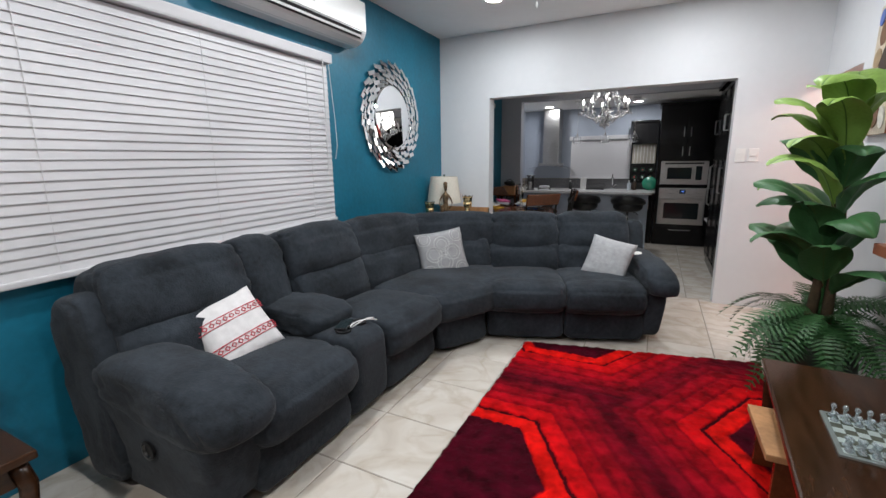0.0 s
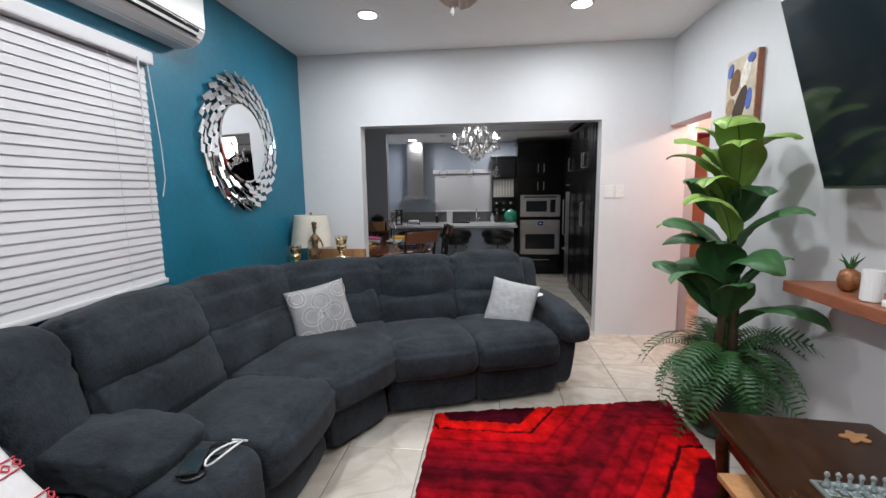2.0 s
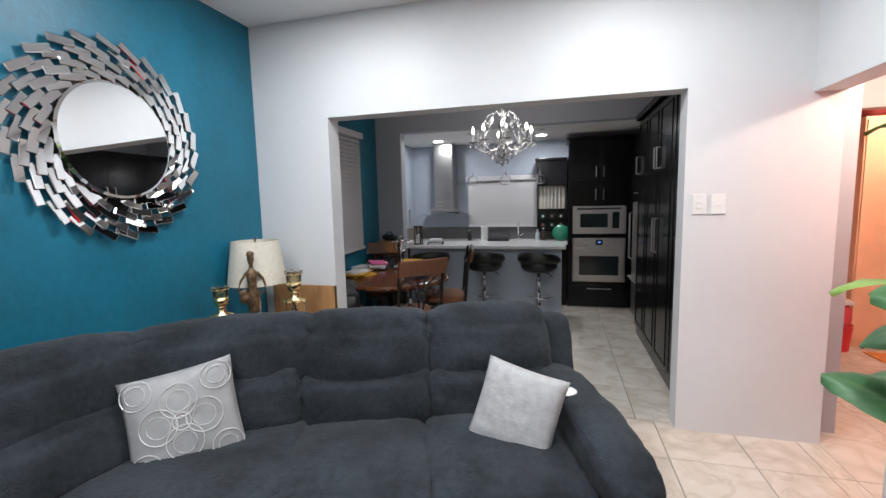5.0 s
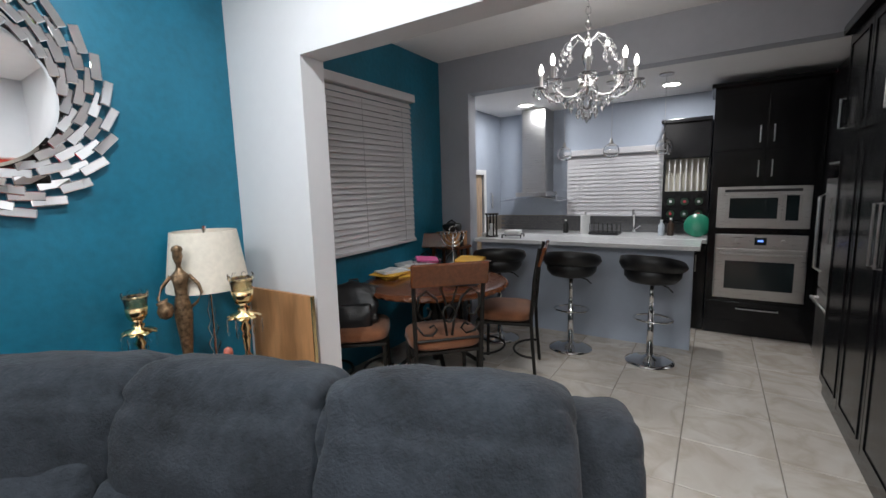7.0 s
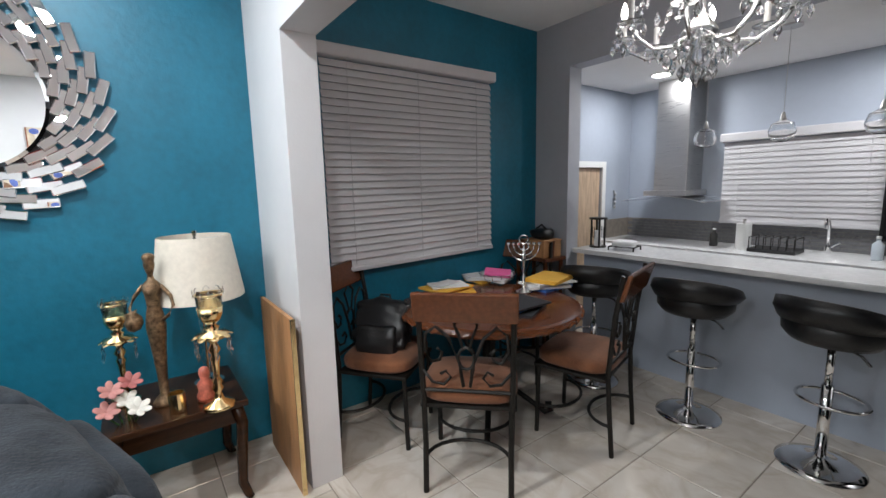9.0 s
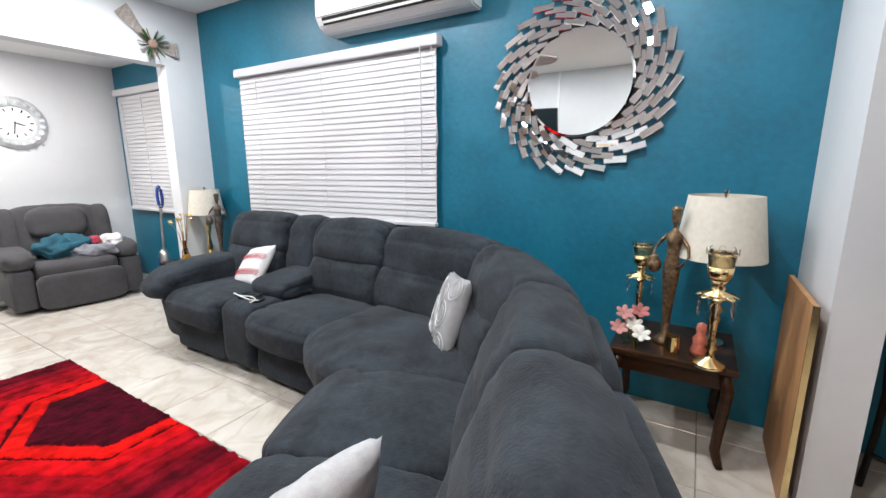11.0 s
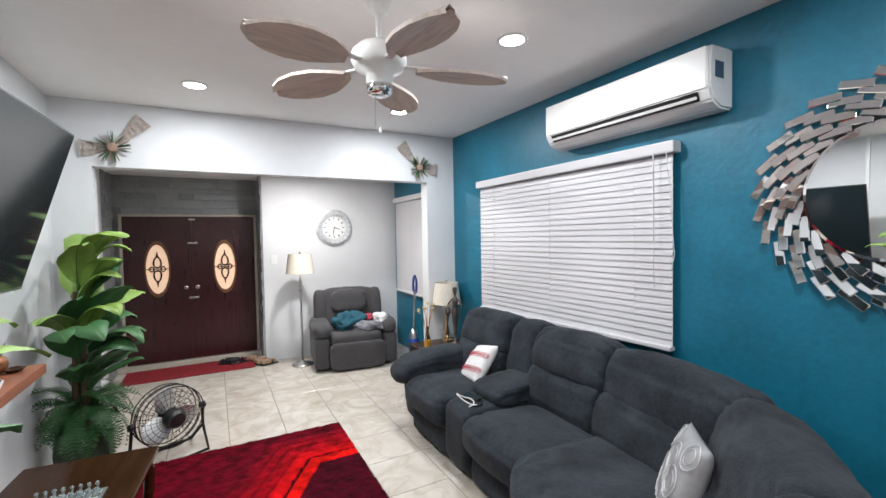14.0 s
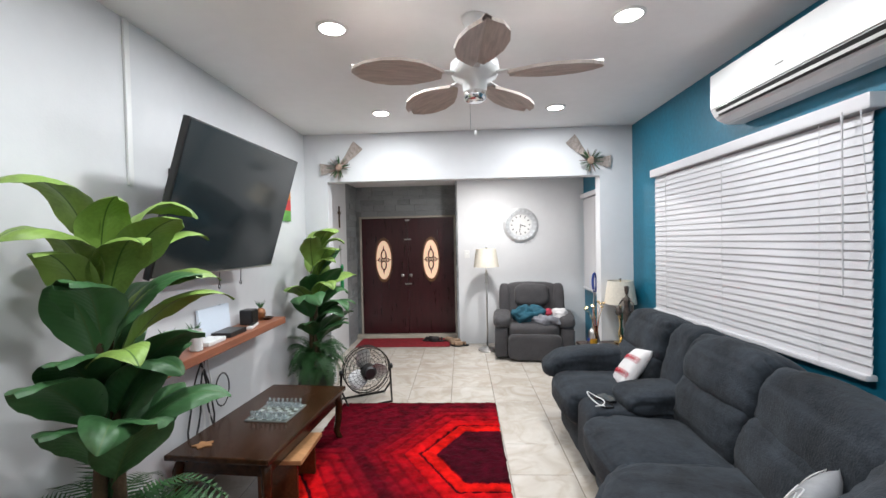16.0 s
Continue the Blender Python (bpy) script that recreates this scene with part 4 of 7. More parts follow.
for k, c in enumerate(((0.05, 0.2, 0.5), (0.6, 0.2, 0.02), (0.5, 0.03, 0.03), (0.1, 0.3, 0.05))):
    part("colour_field", box(-0.02, 0.0, -0.12, 0.12, 0.2 - 0.11 * k - 0.11, 0.2 - 0.11 * k), mat("picture_colour_%s" % "abcd"[k], c, 0.6, var=0.4, scale=12), pb)

# ---- switches ----


def switch(m, n):
    s = thing("light_switch", label="white plastic wall light switch", category="light switch")
    s.matrix_basis = m
    part("plate", box(-0.04, 0.04, -0.007, 0, -0.062, 0.062, 0.003), M_PLASTIC, s)
    for k in range(n):
        z = 0.03 * (k - (n - 1) / 2)
        part("rocker", box(-0.016, 0.016, -0.011, -0.007, z - 0.012, z + 0.012, 0.002), M_PLASTIC, s)


switch(pose(3.20, -0.001, 1.49), 2)
switch(pose(3.305, -0.001, 1.49), 1)
switch(pose(1.86, -6.929, 1.44, 0, 0, 180), 1)

# ---- cushions on the sofa ----
M_PIL = [mat("grey_satin", (0.30, 0.30, 0.31), 0.45, var=0.12, scale=20), mat("white_cotton", (0.62, 0.60, 0.60), 0.85, var=0.08, scale=30), mat("silver_thread", (0.62, 0.62, 0.62), 0.4, 0.2, var=0.1, scale=30), mat("red_thread", (0.50, 0.05, 0.07), 0.8, var=0.1, scale=30), mat("grey_velvet", (0.36, 0.36, 0.37), 0.7, var=0.15, scale=30, bump=0.5)]


def pillow_surface(x, y, s, h):
    """Height of the pillow's front at x, y."""
    u, v = min(1, abs(x) / (s / 2)), min(1, abs(y) / (s / 2))
    return h * ((1 - u ** 2.6) * (1 - v ** 2.6)) ** 0.45


def throw_pillow(m, s, material, label, pattern):
    p = thing("throw_pillow", label=label, category="pillow")
    p.matrix_basis = m
    bm, n, h = bmesh.new(), 22, 0.064
    for side in (1, -1):
        g = [[bm.verts.new(((-0.5 + i / n) * s * (1 - 0.05 * (1 - abs(2 * j / n - 1) ** 2)), (-0.5 + j / n) * s * (1 - 0.05 * (1 - abs(2 * i / n - 1) ** 2)), (side if 0 < i < n and 0 < j < n else 0) * (0.004 + pillow_surface((-0.5 + i / n) * s, (-0.5 + j / n) * s, s, h) + 0.004 * noise.noise(Vector((i * 0.4, j * 0.4, side)))))) for i in range(n + 1)] for j in range(n + 1)]
        for j in range(n):
            for i in range(n):
                q = (g[j][i], g[j][i + 1], g[j + 1][i + 1], g[j + 1][i])
                bm.faces.new(q if side > 0 else q[::-1])
    bmesh.ops.remove_doubles(bm, verts=bm.verts[:], dist=0.002)
    part("cover", bm, material, p, smooth=True)

    def line(pts, r, mt, name):
        part(name, tube([(x, y, 0.006 + pillow_surface(x, y, s, h)) for x, y in pts], r, 5), mt, p)
    if pattern == "rings":
        for cx, cy, r in ((0, 0.085, 0.07), (0.085, 0, 0.07), (0, -0.085, 0.07), (-0.085, 0, 0.07), (0, 0, 0.035), (0.15, 0.15, 0.06), (-0.15, 0.15, 0.06), (0.15, -0.15, 0.06), (-0.15, -0.15, 0.06)):
            line([(max(-s / 2.1, min(s / 2.1, cx + r * math.cos(a))), max(-s / 2.1, min(s / 2.1, cy + r * math.sin(a)))) for a in (2 * math.pi * k / 20 for k in range(21))], 0.0024, M_PIL[2], "embroidery")
            line([(max(-s / 2.1, min(s / 2.1, cx + r * 0.62 * math.cos(a))), max(-s / 2.1, min(s / 2.1, cy + r * 0.62 * math.sin(a)))) for a in (2 * math.pi * k / 16 for k in range(17))], 0.0016, M_PIL[2], "embroidery")
    if pattern == "stripes":
        for yy in (-0.08, 0.06):
            for k in range(11):
                x = -0.19 + 0.035 * k
                line([(x, yy), (x + 0.012, yy + 0.012), (x + 0.024, yy), (x + 0.012, yy - 0.012), (x, yy)], 0.003, M_PIL[3], "embroidery")
            line([(-0.2 + 0.02 * k, yy + 0.02) for k in range(20)], 0.0025, M_PIL[3], "stitched_line")
            line([(-0.2 + 0.02 * k, yy - 0.02) for k in range(20)], 0.0025, M_PIL[3], "stitched_line")
    return p


throw_pillow(pose(0.58, -3.60, 0.61, 0, 0, 74) @ pose(0, 0, 0, 52, 0, 0) @ pose(0, 0, 0, 0, 0, 14), 0.38, M_PIL[1], "white pillow with two red embroidered stripes on the sofa", "stripes")
throw_pillow(pose(0.80, -1.60, 0.635, 0, 0, 38) @ pose(0, 0, 0, 70, 0, 0) @ pose(0, 0, 0, 0, 0, 8), 0.44, M_PIL[0], "grey satin pillow with silver ring embroidery on the sofa", "rings")
throw_pillow(pose(2.18, -1.18, 0.62, 0, 0, -12) @ pose(0, 0, 0, 66, 0, 0) @ pose(0, 0, 0, 0, 0, -10), 0.38, M_PIL[4], "plain light grey pillow leaning by the sofa arm", "")
it = thing("tissue", (2.39, -1.07, 0.66), 20, "crumpled white tissue lying on the sofa arm", "tissue")
part("sheet", pad(0.08, 0.06, 0.025, 2.6, 8, pose(0, 0, 0.01), wrinkle=0.02), M_PLASTIC, it, smooth=True)
it = thing("smartphone", (0.93, -3.15, 0.527), 20, "black phone lying on the sofa console", "phone")
part("body", box(-0.037, 0.037, -0.075, 0.075, 0, 0.01, 0.004), M_BLKPL, it)
part("screen", box(-0.033, 0.033, -0.07, 0.07, 0.01, 0.0115), M_SCREEN, it)
it = thing("charging_cable", (0.99, -3.12, 0.52), label="white charging cable looped on the sofa console", category="cable")
part("cord", tube([(0.0 + 0.07 * math.sin(a) + 0.01 * a, 0.03 + 0.09 * math.cos(a), 0.012 + 0.05 * max(0, math.sin(a * 0.8)) ** 2) for a in (0.3 * k for k in range(22))], 0.004, 6), M_PLASTIC, it)

# ---- end tables with lamps and ornaments ----


def end_table(at, label, sx=0.29, sy=0.275, h=0.52):
    t = thing("end_table", at, 0, label, "side table")
    part("tabletop", box(-sx, sx, -sy, sy, h - 0.03, h, 0.008), M_WOOD, t)
    for s in (-1, 1):
        part("apron", box(s * (sx - 0.05) - 0.01, s * (sx - 0.05) + 0.01, -sy + 0.06, sy - 0.06, h - 0.12, h - 0.03), M_WOOD, t)
        part("apron", box(-sx + 0.06, sx - 0.06, s * (sy - 0.05) - 0.01, s * (sy - 0.05) + 0.01, h - 0.12, h - 0.03), M_WOOD, t)
        for u in (-1, 1):
            a, b = s * (sx - 0.05), u * (sy - 0.05)
            part("leg", tube([(a, b, h - 0.03), (a * 1.08, b * 1.08, h - 0.12), (a * 1.04, b * 1.04, 0.25), (a, b, 0.08), (a * 1.08, b * 1.08, 0.02), (a * 1.12, b * 1.12, 0)], 0.03, 9, taper=0.6), M_WOOD, t, smooth=True)
    return t


def table_lamp(at, name, label, r=0.17, z0=0.50, h=0.27, base="glass"):
    t = thing(name, at, 0, label, "lamp")
    sh = bmesh.new()
    for rr, flip in ((0, 0), (0.004, 1)):
        lathe_rows = [[sh.verts.new(((k - rr) * math.cos(a), (k - rr) * math.sin(a), z)) for a in (2 * math.pi * i / 36 for i in range(36))] for k, z in ((r, z0), (r * 0.79, z0 + h))]
        for i in range(36):
            q = (lathe_rows[0][i], lathe_rows[0][(i + 1) % 36], lathe_rows[1][(i + 1) % 36], lathe_rows[1][i])
            sh.faces.new(q[::-1] if flip else q)
    part("shade", sh, M_SHADE, t, "cream linen drum shade", smooth=True)
    part("finial", lathe([(0.004, z0 + h - 0.01), (0.012, z0 + h + 0.01), (0.012, z0 + h + 0.025), (0.002, z0 + h + 0.03)], 12), M_CHROME, t)
    for k in range(3):
        a = 2.094 * k
        part("spider_wire", tube([(0, 0, z0 + h - 0.02), (r * 0.785 * math.cos(a), r * 0.785 * math.sin(a), z0 + h - 0.02)], 0.003, 5), M_CHROME, t)
    return t


end_table((0.28, -0.52, 0), "dark wooden end table with curved legs behind the sofa", 0.26, 0.28)
lm = table_lamp((0.215, -0.36, 0.52), "table_lamp", "table lamp with cream drum shade and stacked glass base", 0.205, 0.46, 0.31)
part("foot", lathe([(0.07, 0), (0.07, 0.012), (0.02, 0.02)], 24), M_CHROME, lm)
part("stem", lathe([(0.012, 0.02), (0.03, 0.06), (0.012, 0.09), (0.034, 0.14), (0.012, 0.18), (0.03, 0.23), (0.012, 0.27), (0.022, 0.33), (0.01, 0.38), (0.008, 0.76)], 18), M_GLASS, lm, "clear stacked glass stem", smooth=True)
part("rod", cyl(0, 0, 0.02, 0.76, 0.005, seg=8), M_CHROME, lm)

M_BRONZE = mat("antique_bronze", (0.20, 0.13, 0.075), 0.38, 0.75, var=0.85, scale=55, bump=0.9, bscale=120)


def statue(at, h, rz, label, material):
    """A slender figure carrying a jar, one plain shape."""
    bm = lathe([(0.06, 0), (0.065, 0.012), (0.05, 0.03), (0.024, 0.07 * h), (0.027, 0.2 * h), (0.038, 0.36 * h), (0.052, 0.52 * h), (0.050, 0.57 * h), (0.034, 0.66 * h), (0.040, 0.73 * h), (0.052, 0.79 * h), (0.020, 0.83 * h), (0.014, 0.86 * h), (0.022, 0.89 * h), (0.029, 0.92 * h), (0.027, 0.95 * h), (0.034, 0.97 * h), (0.026, 0.99 * h), (0.006, h)], 20)
    tube([(0.05, 0, 0.79 * h), (0.098, 0.0, 0.72 * h), (0.112, -0.01, 0.66 * h), (0.085, -0.02, 0.60 * h), (0.05, -0.02, 0.57 * h)], 0.011, 8, bm, taper=0.7)
    tube([(-0.05, 0, 0.79 * h), (-0.10, -0.005, 0.72 * h), (-0.125, -0.02, 0.65 * h), (-0.105, -0.03, 0.60 * h)], 0.011, 8, bm, taper=0.7)
    lathe([(0.02, 0), (0.043, 0.02), (0.046, 0.05), (0.028, 0.075), (0.036, 0.09)], 14, bm, pose(-0.075, -0.055, 0.52 * h, 0, -18, 0))
    bmesh.ops.scale(bm, verts=bm.verts[:], vec=(0.78, 0.78, 1))
    ob = mesh_ob("statue", bm, material, smooth=True)
    ob.matrix_basis = pose(*at, 0, 0, rz)
    return tagged(ob, label, "statue")


statue((0.33, -0.56, 0.52), 0.72, 60, "slender bronze figurine holding a jar on the end table", M_BRONZE)


def candlestick(at, s, label):
    c = thing("candle_holder", at, 0, label, "candle holder", "gold candle holders")
    part("stem", lathe([(0.06, 0), (0.055, 0.012), (0.02, 0.03), (0.012, 0.06), (0.022, 0.075), (0.013, 0.09), (0.020, 0.105), (0.010, 0.12), (0.015, 0.18), (0.020, 0.20), (0.013, 0.215), (0.024, 0.235), (0.012, 0.26), (0.03, 0.28), (0.056, 0.285), (0.058, 0.30), (0.02, 0.31), (0.028, 0.325), (0.015, 0.335), (0.03, 0.35)], 20), M_GOLD, c, smooth=True)
    part("cup", lathe([(0.018, 0.345), (0.034, 0.352), (0.043, 0.375), (0.045, 0.405), (0.041, 0.405), (0.038, 0.378), (0.02, 0.36)], 20), M_GOLD, c, smooth=True)
    part("glass_rim", lathe([(0.042, 0.398), (0.049, 0.46), (0.0475, 0.46), (0.0405, 0.398)], 20), M_GLASS, c, "clear glass candle cup", smooth=True)
    part("cup_rim", tube([(0.047 * math.cos(a), 0.047 * math.sin(a), 0.455) for a in (2 * math.pi * k / 20 for k in range(20))], 0.004, 5, closed=True), M_GOLD, c)
    for zb, rb in ((0.372, 0.042),):
        part("cup_band", lathe([(rb - 0.008, zb - 0.011), (rb, zb), (rb - 0.006, zb + 0.011), (rb - 0.012, zb)], 20), M_GOLD, c)
    for k in range(8):
        a = 0.785 * k
        part("petal", pad(0.034, 0.03, 0.008, 2.4, 4, pose(0.058 * math.cos(a), 0.058 * math.sin(a), 0.293) @ Matrix.Rotation(a, 4, "Z") @ pose(0, 0, 0, 0, 25, 0)), M_GOLD, c, smooth=True)
        part("cup_point", pad(0.006, 0.022, 0.03, 2.2, 4, pose(0.052 * math.cos(a), 0.052 * math.sin(a), 0.463) @ Matrix.Rotation(a, 4, "Z")), M_GLASS, c, smooth=True)
    for k in range(6):
        a = 1.047 * k
        part("drop", lathe([(0.001, 0.205), (0.007, 0.225), (0.003, 0.25), (0.006, 0.265), (0.001, 0.285)], 6, m=pose(0.066 * math.cos(a), 0.066 * math.sin(a), 0)), M_GLASS, c)
    c.scale = (s, s, s)


candlestick((0.52, -0.36, 0.52), 1.17, "tall gold candle holder with glass cup and drops")
candlestick((0.20, -0.71, 0.52), 1.06, "shorter gold candle holder with glass cup and drops")
M_FLOWER = [mat("petal_" + n, c, 0.6, var=0.2, scale=30) for n, c in (("pink", (0.48, 0.22, 0.20)), ("white", (0.7, 0.68, 0.62)), ("coral", (0.38, 0.12, 0.11)))]
fl = thing("flower_ornament", (0.42, -0.70, 0.52), 0, "small pink and white artificial flower arrangement", "flowers")
for k, (fx, fy, fz, c) in enumerate(((0, 0, 0.07, 1), (0.03, -0.07, 0.05, 0), (-0.05, 0.02, 0.13, 2), (-0.01, -0.05, 0.12, 0), (0.05, 0.04, 0.04, 1))):
    for j in range(6):
        a = 1.047 * j + k
        part("petal", pad(0.054, 0.031, 0.010, 2.2, 4, pose(fx, fy, fz + 0.03, 0, 35, 20) @ Matrix.Rotation(a, 4, "Z") @ pose(0.024, 0, 0, 0, -25, 0)), M_FLOWER[c], fl, smooth=True)
    part("stem", tube([(fx, fy, fz), (fx * 0.5, fy * 0.5, 0)], 0.004, 5), M_GREEN2, fl)
figure = lathe([(0.035, 0), (0.04, 0.02), (0.03, 0.05), (0.035, 0.08), (0.018, 0.105), (0.024, 0.13), (0.02, 0.155), (0.004, 0.165)], 14)
fg = mesh_ob("figurine", figure, mat("painted_ceramic", (0.45, 0.13, 0.09), 0.35, var=0.7, scale=25), smooth=True)
fg.matrix_basis = pose(0.41, -0.40, 0.52)
tagged(fg, "small red and cream ceramic figurine by the lamp", "figurine")
it = thing("votive_cup", (0.46, -0.52, 0.52), 0, "small shiny gold votive cup", "cup")
part("cup", lathe([(0.03, 0), (0.034, 0.004), (0.034, 0.09), (0.03, 0.09), (0.028, 0.01)], 18), M_GOLD, it)
bd = thing("plywood_panel", (0, 0, 0), 0, "bare plywood panel leaning on the white pillar", "panel")
part("board", box(0.11, 0.665, -0.055, -0.035, 0, 0.905), M_PLY, bd)
part("edge_trim", box(0.666, 0.674, -0.056, -0.034, 0, 0.907), M_GOLD, bd, "metal edge strip")

end_table((0.36, -4.72, 0), "dark wooden end table near the entry opening", 0.30, 0.26, 0.50)
lm = table_lamp((0.20, -4.86, 0.50), "table_lamp", "table lamp with cream shade near the entry", 0.17, 0.44, 0.25)
part("foot", lathe([(0.07, 0), (0.07, 0.012), (0.02, 0.02)], 24), M_GOLD, lm)
part("stem", lathe([(0.015, 0.02), (0.03, 0.1), (0.012, 0.2), (0.03, 0.3), (0.010, 0.38), (0.008, 0.69)], 16), M_GOLD, lm, smooth=True)
statue((0.22, -4.63, 0.50), 0.66, 120, "dark bronze figurine carrying a jar on the end table", mat("grey_bronze", (0.10, 0.08, 0.07), 0.45, 0.5, var=0.7, scale=30, bump=0.6))
fl = thing("gold_flowers", (0.48, -4.82, 0.50), 0, "vase with dry golden flowers on the end table", "flowers")
part("vase", lathe([(0.03, 0), (0.04, 0.04), (0.015, 0.16), (0.02, 0.2), (0.016, 0.2), (0.01, 0.02)], 16), M_GLASS, fl, smooth=True)
for k in range(9):
    a, r = 2.4 * k, 0.04 + 0.012 * k
    tip = (r * math.cos(a), r * math.sin(a), 0.42 + 0.03 * math.sin(k * 2.1))
    part("stalk", tube([(0, 0, 0.02), (tip[0] * 0.4, tip[1] * 0.4, 0.28), tip], 0.003, 5), M_GOLD, fl)
    part("bloom", lathe([(0.002, -0.01), (0.022, 0.004), (0.018, 0.016), (0.002, 0.012)], 8, m=Matrix.Translation(tip)), M_GOLD, fl)
it = thing("votive_cup", (0.56, -4.66, 0.50), 0, "small amber glass votive cup", "cup")
part("cup", lathe([(0.03, 0), (0.036, 0.004), (0.036, 0.09), (0.03, 0.09), (0.028, 0.01)], 18), mat("amber", (0.6, 0.33, 0.04), 0.15, 0.4, var=0.1, scale=20), it)

# ---- entry: front door, recliner, floor lamp, clock ----
door = thing("door_1", label="dark red double wooden front door with oval glass panes", category="door", kind="structure")
# the panes emit; no porch lamp stands behind them
M_OVAL_GLOW = mat("lit_oval_glass", (0.88, 0.60, 0.42), emit=0.46)
M_OVAL = mat("oval_brown_moulding", (0.16, 0.075, 0.03), 0.35, var=0.3, scale=12)
M_FRAME = mat("door_frame_cream", (0.42, 0.38, 0.32), 0.5, var=0.1, scale=8)
for b in ((2.045, 2.075, 0.06, 2.10), (3.675, 3.705, 0.06, 2.10), (2.075, 3.675, 2.07, 2.10)):
    part("door_frame", box(b[0], b[1], -7.47, -7.40, b[2], b[3]), M_FRAME, door)
part("threshold", box(2.0, 3.8, -7.48, -7.34, 0, 0.06, 0.01), M_FRAME, door)
for k, (x0, x1) in enumerate(((2.077, 2.873), (2.877, 3.673))):
    leafp = part("door_leaf", box(x0, x1, -7.46, -7.42, 0.065, 2.068, 0.004), M_DOOR, door)
    cx = (x0 + x1) / 2 + (0.02 if k else -0.0)
    oval = lambda r0, r1, d0, d1: lathe([(r0, d0), (r1, d0), (r1, d1), (r0, d1)], 40, m=pose(cx, -7.42, 1.35, -90, 0, 0) @ Matrix.Diagonal((1, 2.55, 1, 1)))
    part("oval_moulding", oval(0.131, 0.152, 0, 0.018), M_OVAL, leafp)
    part("oval_pane", oval(0.001, 0.137, 0.002, 0.006), M_OVAL_GLOW, leafp, "frosted oval glass, glowing by itself in place of porch light")
    for zc in (0.095, -0.095):
        part("lead_scroll", tube([(cx + 0.042 * math.cos(a) * (1 - 0.25 * math.sin(a) * (1 if zc > 0 else -1)), -7.408, 1.35 + zc + 0.075 * math.sin(a)) for a in (2 * math.pi * q / 20 for q in range(20))], 0.012, 6, closed=True), M_WOOD, leafp)
        part("lead_tip", tube([(cx, -7.408, 1.35 + zc * 1.75), (cx, -7.408, 1.35 + zc * 2.6)], 0.018, 6, taper=0.15), M_WOOD, leafp)
    for s in (-1, 1):
        part("lead_scroll", tube([(cx + s * 0.065 + 0.026 * math.cos(a), -7.408, 1.35 + 0.034 * math.sin(a)) for a in (2 * math.pi * q / 12 for q in range(12))], 0.009, 5, closed=True), M_WOOD, leafp)
    part("lead_bar", tube([(cx - 0.13, -7.409, 1.35), (cx + 0.13, -7.409, 1.35)], 0.006, 5), M_WOOD, leafp)
    part("door_knob", lathe([(0.012, 0), (0.012, 0.03), (0.026, 0.04), (0.028, 0.055), (0.012, 0.065)], 16, m=pose(2.875 + (0.09 if k else -0.05), -7.42, 1.08, -90, 0, 0)), M_STEEL, leafp)
for zc, w in ((1.70, 0.06), (0.93, 0.06), (2.03, 0.04)):
    part("bolt", box(2.875 - w, 2.875 + w, -7.42, -7.405, zc - 0.012, zc + 0.012, 0.004), M_STEEL, door)

mt = thing("door_mat", label="red runner mat before the front door", category="mat")
mb = box(2.16, 3.66, -7.28, -6.72, 0.002, 0.014, 0.004)
part("cloth", mb, mat("red_mat", (0.22, 0.008, 0.015), 0.95, var=0.4, scale=20, bump=1, bscale=200), mt)
M_SHOE = [mat("shoe_tan", (0.30, 0.2, 0.13), 0.7, var=0.3, scale=20), mat("shoe_black", (0.015, 0.015, 0.016), 0.6, var=0.3, scale=20)]


def shoe(at, rz, m):
    s = thing("shoe", at, rz, "worn shoe lying by the front door", "shoe", "shoes by the door")
    part("sole", pad(0.25, 0.085, 0.025, 3.5, 6, pose(0, 0, 0.0125)), M_BLKPL, s, smooth=True)
    part("upper", pad(0.15, 0.08, 0.07, 3, 6, pose(0.045, 0, 0.05)), m, s, smooth=True)
    part("strap", pad(0.03, 0.085, 0.05, 4, 4, pose(-0.06, 0, 0.045)), m, s, smooth=True)


for k, (x, y, r, c) in enumerate(((2.02, -6.95, 40, 0), (2.12, -6.86, 100, 0), (1.98, -6.76, 20, 0), (2.14, -7.02, -30, 0), (2.36, -7.02, 10, 1), (2.50, -7.05, 160, 1))):
    shoe((x, y, 0.014 if c else 0.0), r, M_SHOE[c])

rec = thing("recliner", (0.93, -6.32, 0), -6, "dark grey fabric recliner armchair with clothes on it", "armchair")
part("base", box(-0.36, 0.36, -0.36, 0.38, 0.04, 0.30, 0.04), M_RECL, rec, smooth=True)
part("footrest", pad(0.72, 0.12, 0.36, 6, 8, pose(0, 0.44, 0.20)), M_RECL, rec, smooth=True)
part("seat_cushion", pad(0.70, 0.70, 0.22, 4.5, 10, pose(0, 0.12, 0.39), sag=0.02), M_RECL, rec, smooth=True)
part("backrest", pad(0.84, 0.26, 0.70, 4.5, 12, pose(0, -0.33, 0.66, 10), wrinkle=0.01), M_RECL, rec, smooth=True)
part("head_cushion", pad(0.50, 0.20, 0.34, 4, 10, pose(0, -0.24, 0.82, 10), wrinkle=0.01), M_RECL, rec, smooth=True)
